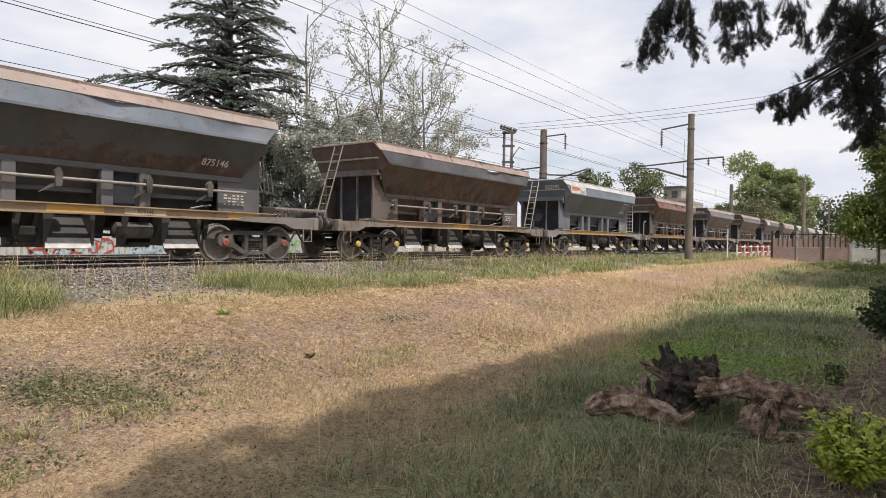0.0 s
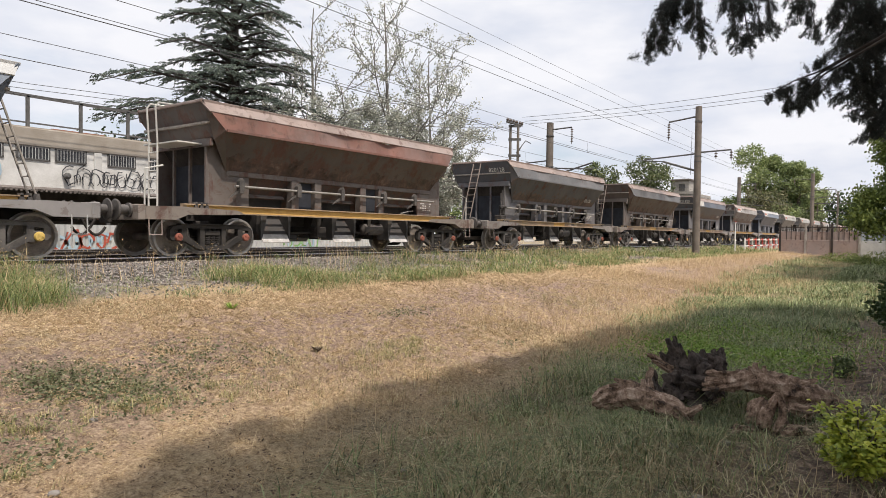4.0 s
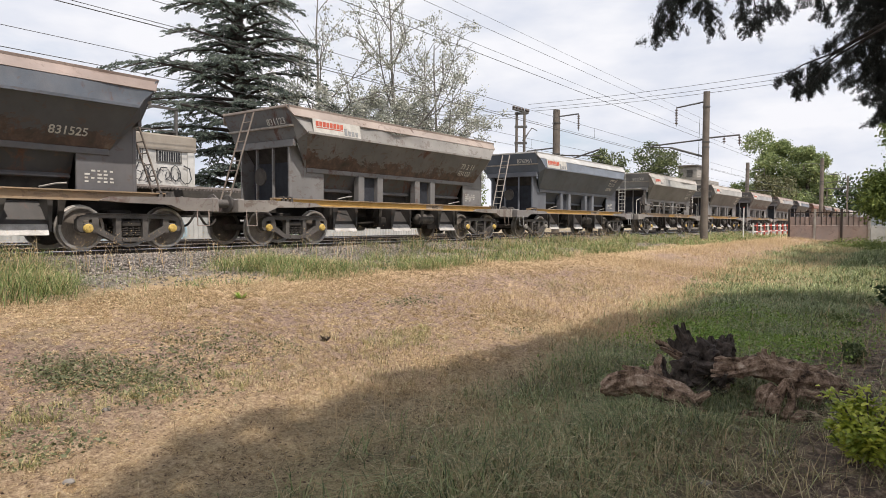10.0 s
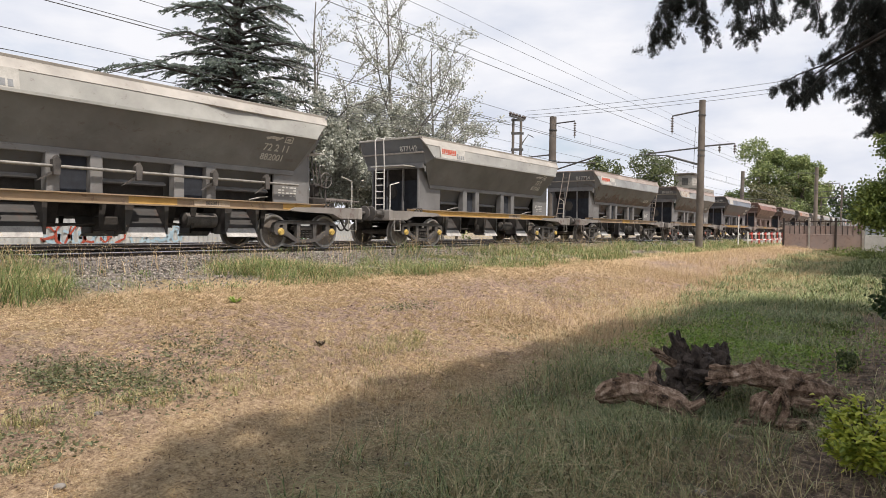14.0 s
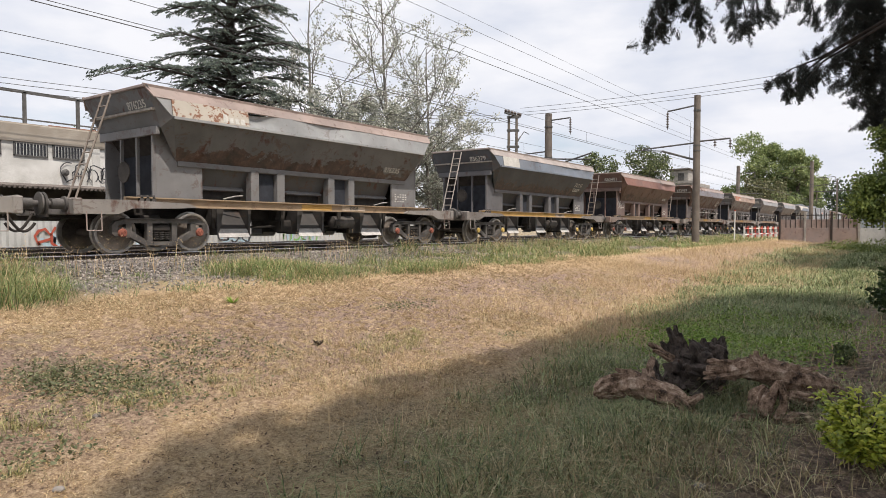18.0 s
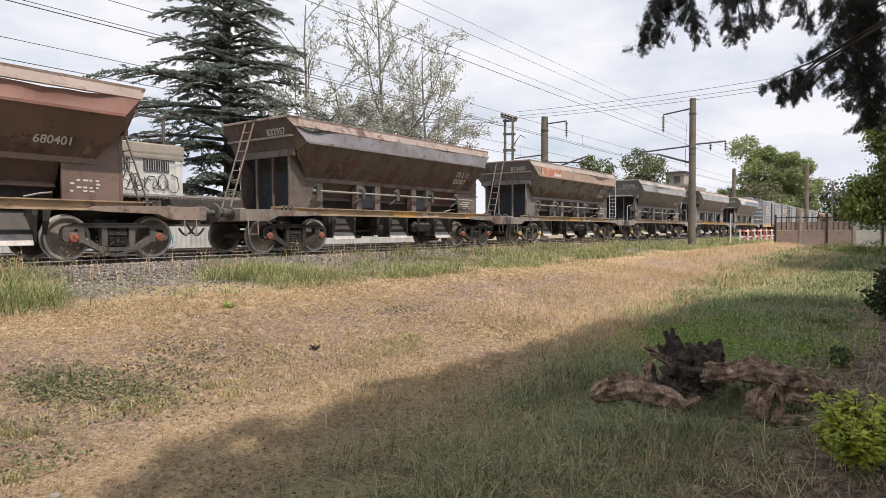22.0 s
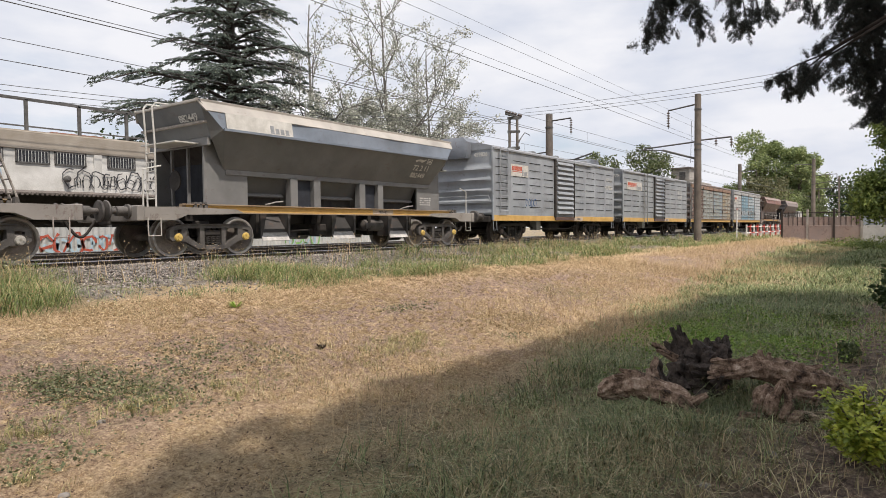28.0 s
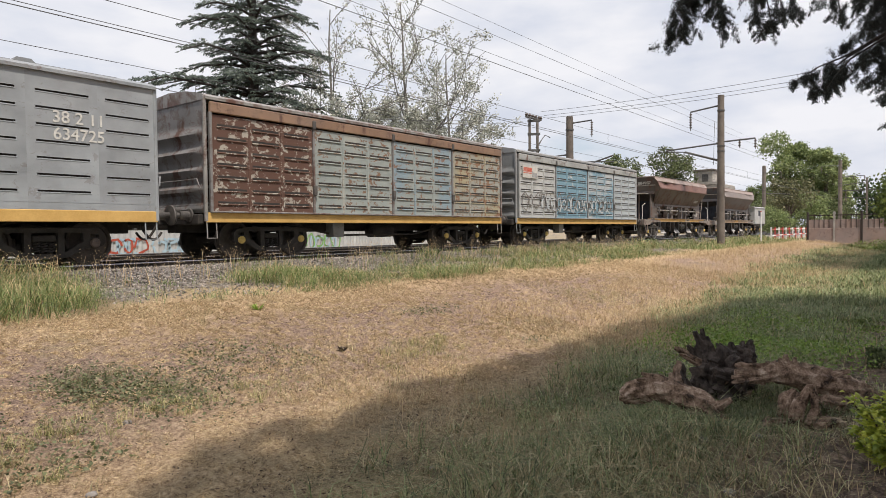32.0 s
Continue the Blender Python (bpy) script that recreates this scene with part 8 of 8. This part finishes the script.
def build_cedar():
    """Blue-dark cedar: flat tiers of boughs, each a fan of branchlets with drooping tips."""
    cx, cy = 21.7, 30.0
    t = thing("cedar_tree", "tall dark cedar with layered drooping boughs", "tree", "", (cx, cy, 0.6))
    part("trunk", gnarled([(0, 0, -0.3), (0.15, 0, 5), (-0.1, 0.1, 10), (0.1, 0, 18.4)], [0.5, 0.4, 0.28, 0.04], 7, 4, 12, 6, 0.1), CEDARBARK, t, "", None, True)
    r = random.Random(23)
    at, along = [], []
    side_on = radians(-53.2)          # across the line of sight from the field
    tiers = []
    z = 2.6
    while z < 17.8:
        tiers.append(z)
        z += r.uniform(0.6, 0.98)
    k = 0
    for z in tiers:
        u = (z - 2.6) / 15.2
        reach = 5.2 * (1 - u) ** 0.6 + 0.5 if z > 6.5 else 4.2
        for j in range(8 if u < 0.6 else 7 if u < 0.8 else 5):
            a = k * 2.399 + r.uniform(-0.35, 0.35)
            k += 1
            l = reach * r.choice((0.55, 0.8, 1.0, 1.18)) * r.uniform(0.9, 1.1)
            facing = math.cos(a - side_on)
            if 5.4 < z < 8.2 and facing < -0.4:
                l = r.uniform(5.4, 7.6)
            elif facing > 0.5 and z < 12:
                l *= 1.12
            rise = l * r.uniform(0.02, 0.22)
            zz = z + r.uniform(-0.25, 0.25)
            out = Vector((math.cos(a), math.sin(a), 0))
            across = Vector((-math.sin(a), math.cos(a), 0))
            bend = r.uniform(-0.1, 0.1) * l

            def place(w):
                return out * (l * w) + across * (bend * w * w) + Vector((0, 0, zz + rise * math.sin(w * 2.4) - 0.13 * l * w ** 3))
            part("bough", gnarled([place(0), place(0.35), place(0.7), place(1.0)], [0.12 * (1 - u) + 0.03, 0.075, 0.045, 0.012], k, 3, 6, 2, 0.08), CEDARBARK, t)
            w = 0.16
            s = 1
            while w < 1.0:
                s = -s
                p0 = place(w)
                m = (0.20 * l * math.sin(math.pi * min(1, 0.12 + w * 0.86)) + 0.28) * r.uniform(0.65, 1.25)
                d = (out * r.uniform(0.5, 0.95) + across * s * r.uniform(0.6, 1.0)).normalized()
                lift, sag = r.uniform(0.0, 0.2), r.uniform(0.18, 0.4)
                for q in range(int(m * 62) + 8):
                    v = r.random() ** 0.75
                    p = p0 + d * (m * v) + Vector((r.gauss(0, 0.06), r.gauss(0, 0.06), lift * v * m - sag * m * v * v + r.gauss(0, 0.02)))
                    at.append(p)
                    along.append(d * 0.9 + Vector((r.gauss(0, 0.35), r.gauss(0, 0.35), lift - 2 * sag * v - r.random() * 0.7)))
                w += 0.17 / l + 0.012
            for q in range(26):
                p = place(r.uniform(0.9, 1.04)) + Vector((r.gauss(0, 0.07), r.gauss(0, 0.07), r.gauss(0, 0.03)))
                at.append(p)
                along.append(out + Vector((r.gauss(0, 0.3), r.gauss(0, 0.3), -r.uniform(0.2, 1.0))))
    c, d = np.array([tuple(p) for p in at]), np.array([tuple(p) for p in along])
    needle_part("foliage", t, c, d, 0.15, leaf_mat("cedar_needles", (0.042, 0.058, 0.05), (0.105, 0.135, 0.11), (0.25, 0.285, 0.215)), 18, 0.32)


def branching(t, start, direction, length, radius, depth, r, bark, twigs, droop=0.0):
    """Forking limbs; collects the twig ends."""
    pts = [Vector(start)]
    d = Vector(direction).normalized()
    for k in range(3):
        d = (d + Vector((r.uniform(-1, 1), r.uniform(-1, 1), r.uniform(-0.6, 0.8))) * 0.16 + Vector((0, 0, -droop))).normalized()
        pts.append(pts[-1] + d * length / 3)
    t.rod_taper(pts, max(radius, 0.010), max(radius * 0.6, 0.007))
    if depth <= 2:
        twigs += [p.lerp(q, r.random()) for p, q in zip(pts, pts[1:]) for _ in range(3)]
    if depth == 0:
        twigs.append(pts[-1])
        return
    for k in range(3 if depth > 1 else 4):
        at = pts[r.choice((1, 2, 3, 3))]
        a = r.uniform(0, 6.28)
        side = d.orthogonal().normalized()
        side = side * math.cos(a) + d.cross(side) * math.sin(a)
        branching(t, at, d * 0.9 + side * r.uniform(0.45, 0.85) + Vector((0, 0, 0.18)), length * r.uniform(0.55, 0.8), radius * 0.52, depth - 1, r, bark, twigs, droop)


class Limbs(Geo):
    def rod_taper(self, pts, r0, r1):
        n = len(pts) - 1
        for k in range(n):
            self.tube(pts[k], pts[k + 1], r0 + (r1 - r0) * k / n, 5, r0 + (r1 - r0) * (k + 1) / n, False)


def build_silver_trees():
    """Thin grey poplars in front of the cedar: bare forking limbs above, silvery leaves in clusters below."""
    m = leaf_mat("silver_leaf", (0.22, 0.24, 0.185), (0.47, 0.48, 0.41), (0.74, 0.73, 0.66), 0.7)
    grey = plain("grey_branch", (0.10, 0.092, 0.083), (0.25, 0.23, 0.205), 3, 0.9, 0, 0.5, 30, 0.01)
    # x, y, height, lean, trunk radius, limb length, seed, leaves
    spec = [(23.6, 25.8, 7.4, 0.10, 0.14, 3.0, 5, 4.6), (25.0, 27.4, 13.8, -0.02, 0.15, 3.9, 6, 0.7), (25.6, 25.4, 7.2, -0.05, 0.13, 3.0, 14, 5.0), (29.8, 26.0, 14.8, 0.03, 0.17, 4.4, 7, 1.1), (31.6, 25.4, 11.5, -0.06, 0.13, 3.8, 8, 1.4),
            (34.6, 26.2, 12.8, 0.04, 0.15, 4.0, 9, 1.6), (32.6, 27.5, 9.0, 0.1, 0.12, 3.4, 10, 2.6), (27.6, 25.8, 7.4, -0.05, 0.13, 3.2, 12, 4.6), (36.6, 27.0, 7.6, 0.0, 0.11, 3.0, 13, 3.0)]
    for x, y, h, lean, rad, spread, seed, leafy in spec:
        r = random.Random(seed)
        t = thing("poplar_tree", "thin grey poplar with sparse silvery leaves", "tree", "silvery poplars", (x, y, 0.6))
        g = Limbs()
        twigs = []
        trunk = [Vector((0, 0, -0.2))]
        for k in range(7):
            trunk.append(trunk[-1] + Vector((-lean * h / 7 + r.uniform(-0.16, 0.16), r.uniform(-0.14, 0.14), h / 7)))
        g.rod_taper(trunk, rad, 0.03)
        part("trunk", g, grey, t)
        for k in range(11):
            g = Limbs()
            i = 1 + int(k / 11 * 6)
            p = trunk[i].lerp(trunk[min(i + 1, 7)], r.random())
            a = k * 2.4 + r.uniform(-0.5, 0.5)
            l = spread * (1.0 - 0.075 * i) * r.uniform(0.65, 1.0)
            branching(g, p, (math.cos(a), math.sin(a), 0.75 + 0.35 * i / 7), l, rad * 0.5 * (1 - i / 9), 2, r, None, twigs)
            part("limb", g, grey, t)
        c = np.array([tuple(p) for p in twigs])
        rr = np.random.RandomState(seed)
        n = int(len(c) * (0.30 if leafy < 3 else 0.55) * leafy)
        w = np.clip(1.35 - 1.25 * c[:, 2] / h, 0.16, 1) if leafy < 3 else np.clip(1.7 - 1.7 * c[:, 2] / h, 0.08, 1)
        c = np.repeat(c[rr.choice(len(c), n, p=w / w.sum())], 9, 0) + rr.normal(0, 0.14, (9 * n, 3))
        leaf_part("leaves", t, c, 0.135, m, seed, 0.7)
    # green growth low behind them
    leafy_tree(33.5, 30, 0.6, 8.4, 5.0, leaf_mat("yellow_green_leaf", (0.08, 0.10, 0.015), (0.20, 0.23, 0.04), (0.36, 0.38, 0.08)), 95, "green bushy tree behind the poplars", 0.22, 3800, 0.15)
    leafy_tree(27.5, 31, 0.6, 7.8, 6.5, DARKLEAF, 96, "dark green tree behind the poplars", 0.25, 4200, 0.2)
    leafy_tree(41, 29, 0.6, 4.2, 5.0, FARLEAF, 97, "low green thicket beyond the track", 0.2, 2600, 0.1, "tree", 0.0)
    leafy_tree(17.5, 33, 0.6, 5.5, 6.0, DARKLEAF, 98, "dark green thicket under the cedar", 0.22, 3200, 0.15, "tree", 0.0)


def build_cypress_row():
    """Dark conifers beside the camera: they shade the grass, and boughs hang into view."""
    row = [(-1.7, -3.3, 11.2, 2.8), (0.7, -2.95, 11.8, 2.7), (2.9, -3.1, 12.6, 2.7), (5.0, -3.2, 12.8, 2.7), (7.2, -3.35, 12.5, 2.8), (9.5, -3.6, 11.9, 2.9), (11.9, -3.45, 11.5, 2.8), (24.0, -3.0, 12.8, 2.8), (28.5, -3.0, 13.0, 2.9), (33.2, -3.3, 12.4, 2.8), (42.5, -5.8, 9.0, 3.0)]
    for k, (x, y, h, w) in enumerate(row):
        z0 = float(ground_z(x, y))
        t = thing("conifer_tree", "dark dense conifer with hanging sprays", "tree", "row of conifers", (x, y, z0))
        part("trunk", gnarled([(0, 0, -0.2), (0.1, 0, h * 0.4), (0, 0, h * 0.95)], [0.3, 0.22, 0.05], 30 + k, 5, 12, 5, 0.15), BARK, t, "", None, True)
        for j in range(10):
            a, hh = j * 2.4, h * (0.35 + 0.05 * j)
            part("limb", gnarled([(0, 0, hh), (w * 0.45 * math.cos(a), w * 0.45 * math.sin(a), hh + 0.35), (w * 0.8 * math.cos(a), w * 0.8 * math.sin(a), hh + 0.1)], [0.09, 0.06, 0.02], 40 + j, 3, 6, 3, 0.1), BARK, t)
        rr = np.random.RandomState(300 + k)
        c = rr.normal(0, 1, (6200, 3))
        c /= np.linalg.norm(c, axis=1)[:, None]
        reach = 0.88 + 0.16 * lumps(c[:, 0] * 3 + c[:, 2] * 2, c[:, 1] * 3 - c[:, 2], 2.0, 400 + k)
        c *= (reach * rr.rand(6200) ** 0.3)[:, None]
        leaf_part("crown", t, c * (w, w, h * 0.26) + (0, 0, h * 0.72), 0.27, DEEP, 31 + k, 0.55)
    # the boughs that reach over the grass
    b = thing("hanging_bough", "dark conifer boughs hanging down with ragged sprays", "branch", "", (0, 0, 0))
    r = random.Random(77)
    root = Vector((7.3, -1.1, 3.9))
    boughs = [  # knee, tip, fullness
        ((6.44, 1.91, 4.15), (6.01, 2.10, 3.27), 1.2),
        ((6.56, 1.90, 4.13), (6.15, 2.05, 3.28), 1.1),
        ((6.68, 1.88, 4.17), (6.30, 2.01, 3.49), 0.9),
        ((6.80, 1.86, 4.20), (6.63, 1.71, 3.43), 0.9),
        ((6.53, 1.84, 4.11), (6.34, 1.72, 3.55), 0.7),
        ((6.93, 1.59, 4.18), (6.77, 1.43, 3.44), 1.0),
        ((7.11, 1.53, 4.23), (6.96, 1.35, 3.43), 1.0),
        ((7.27, 1.48, 4.26), (7.15, 1.27, 3.59), 0.7),
        ((7.22, 1.29, 4.20), (7.03, 1.17, 3.60), 0.6)]
    boughs += [
        ((7.88, 0.84, 3.35), (7.33, 1.24, 3.04), 0.8),
        ((7.97, 0.85, 3.35), (7.48, 1.14, 2.93), 0.9),
        ((7.75, 0.80, 3.28), (7.35, 0.98, 2.90), 0.8),
        ((7.67, 1.00, 4.28), (7.51, 0.83, 3.53), 0.8),
        ((7.67, 1.07, 4.30), (7.44, 1.01, 3.75), 0.5),
        ((8.48, 0.45, 3.93), (7.86, 0.91, 3.42), 1.0),
        ((8.22, 0.43, 3.63), (7.70, 0.75, 3.17), 1.3),
        ((8.35, 0.38, 3.53), (7.89, 0.64, 3.05), 1.5),
        ((8.49, 0.33, 3.44), (8.07, 0.52, 2.85), 1.6)]
    boughs += [
        ((8.63, 0.28, 3.27), (8.26, 0.40, 2.65), 1.7),
        ((8.12, 0.54, 4.32), (7.76, 0.64, 3.55), 1.5),
        ((8.31, 0.45, 4.25), (7.96, 0.53, 3.35), 2.0),
        ((8.51, 0.35, 4.04), (8.17, 0.40, 3.03), 2.0),
        ((8.65, 0.28, 3.71), (8.32, 0.34, 2.69), 2.0),
        ((8.01, 0.63, 4.31), (7.67, 0.72, 3.76), 1.1),
        ((8.30, 0.47, 4.36), (8.01, 0.47, 3.64), 2.0),
        ((8.54, 0.34, 4.41), (8.23, 0.36, 3.50), 2.0)]
    pts = []
    for knee, tip, dens in boughs:
        knee, tip = Vector(knee), Vector(tip)
        path = [root, root.lerp(knee, 0.6) + Vector((0, 0, 0.12)), knee, knee.lerp(tip, 0.55) + Vector((0, 0, 0.03)), tip]
        part("bough", gnarled(path, [0.024, 0.015, 0.010, 0.006, 0.003], int(knee.x * 100), 3, 6, 4, 0.1), CEDARBARK, b)
        twig = Limbs()
        wide = 0.15 if dens > 1.25 else 0.085
        for k in range(int(34 * dens) + 2):
            u = r.uniform(0.15, 1.0)
            p = knee.lerp(tip, u) if r.random() < 0.9 or dens < 0.6 else path[1].lerp(knee, r.uniform(0.5, 1))
            l = r.uniform(0.06, 0.24) * (1.1 - 0.6 * u)
            p = p + Vector((r.gauss(0, 0.4) * wide, r.gauss(0, 0.4) * wide, 0))
            q = p + Vector((r.uniform(-wide, wide), r.uniform(-wide, wide), -l))
            twig.tube(p, q, 0.004, 4, 0.002, False)
            for _ in range(190):
                s = r.random()
                e = p.lerp(q, s)
                pts.append(e + Vector((r.gauss(0, 1), r.gauss(0, 1), r.gauss(0, 1))) * 0.017 * (1.3 - 0.8 * s))
        tagged(part("twig_spray", twig, CEDARBARK, b), "", "", "", "stuff")
    leaf_part("sprays", b, np.array([tuple(p) for p in pts]), 0.019, leaf_mat("hanging_needles", (0.012, 0.016, 0.013), (0.026, 0.031, 0.025), (0.055, 0.06, 0.046)), 78, 0.28, -1.2)


build_bush()
build_trees()
build_cedar()
build_silver_trees()
build_cypress_row()


def motions():
    """All that moves: the wagons roll by, their wheels turn."""
    start = RUN[0][1]
    for ob, at in WAGONS:
        walk(ob, [(t, pose(at - s, TRACK_Y, RAIL_Z)) for t, s in RUN])
    step = radians(80) * WHEEL_R
    times, dist = [r[0] for r in RUN], [r[1] for r in RUN]
    count = int((dist[-1] - start) / step)
    spin = [start + step * k for k in range(count + 1)] + [dist[-1]]
    first = {}
    for ob in WHEELSETS:
        x = round(ob.location.x, 3)
        if x not in first:
            rows = [(float(np.interp(s, dist, times)), pose(x, 0, WHEEL_R, 0, -math.degrees((s - start) / WHEEL_R), 0)) for s in spin]
            walk(ob, rows)
            first[x] = ob
        else:
            keys = ob.animation_data_create()
            ob.rotation_mode = "QUATERNION"
            keys.action = first[x].animation_data.action
            keys.action_slot = first[x].animation_data.action_slot


motions()
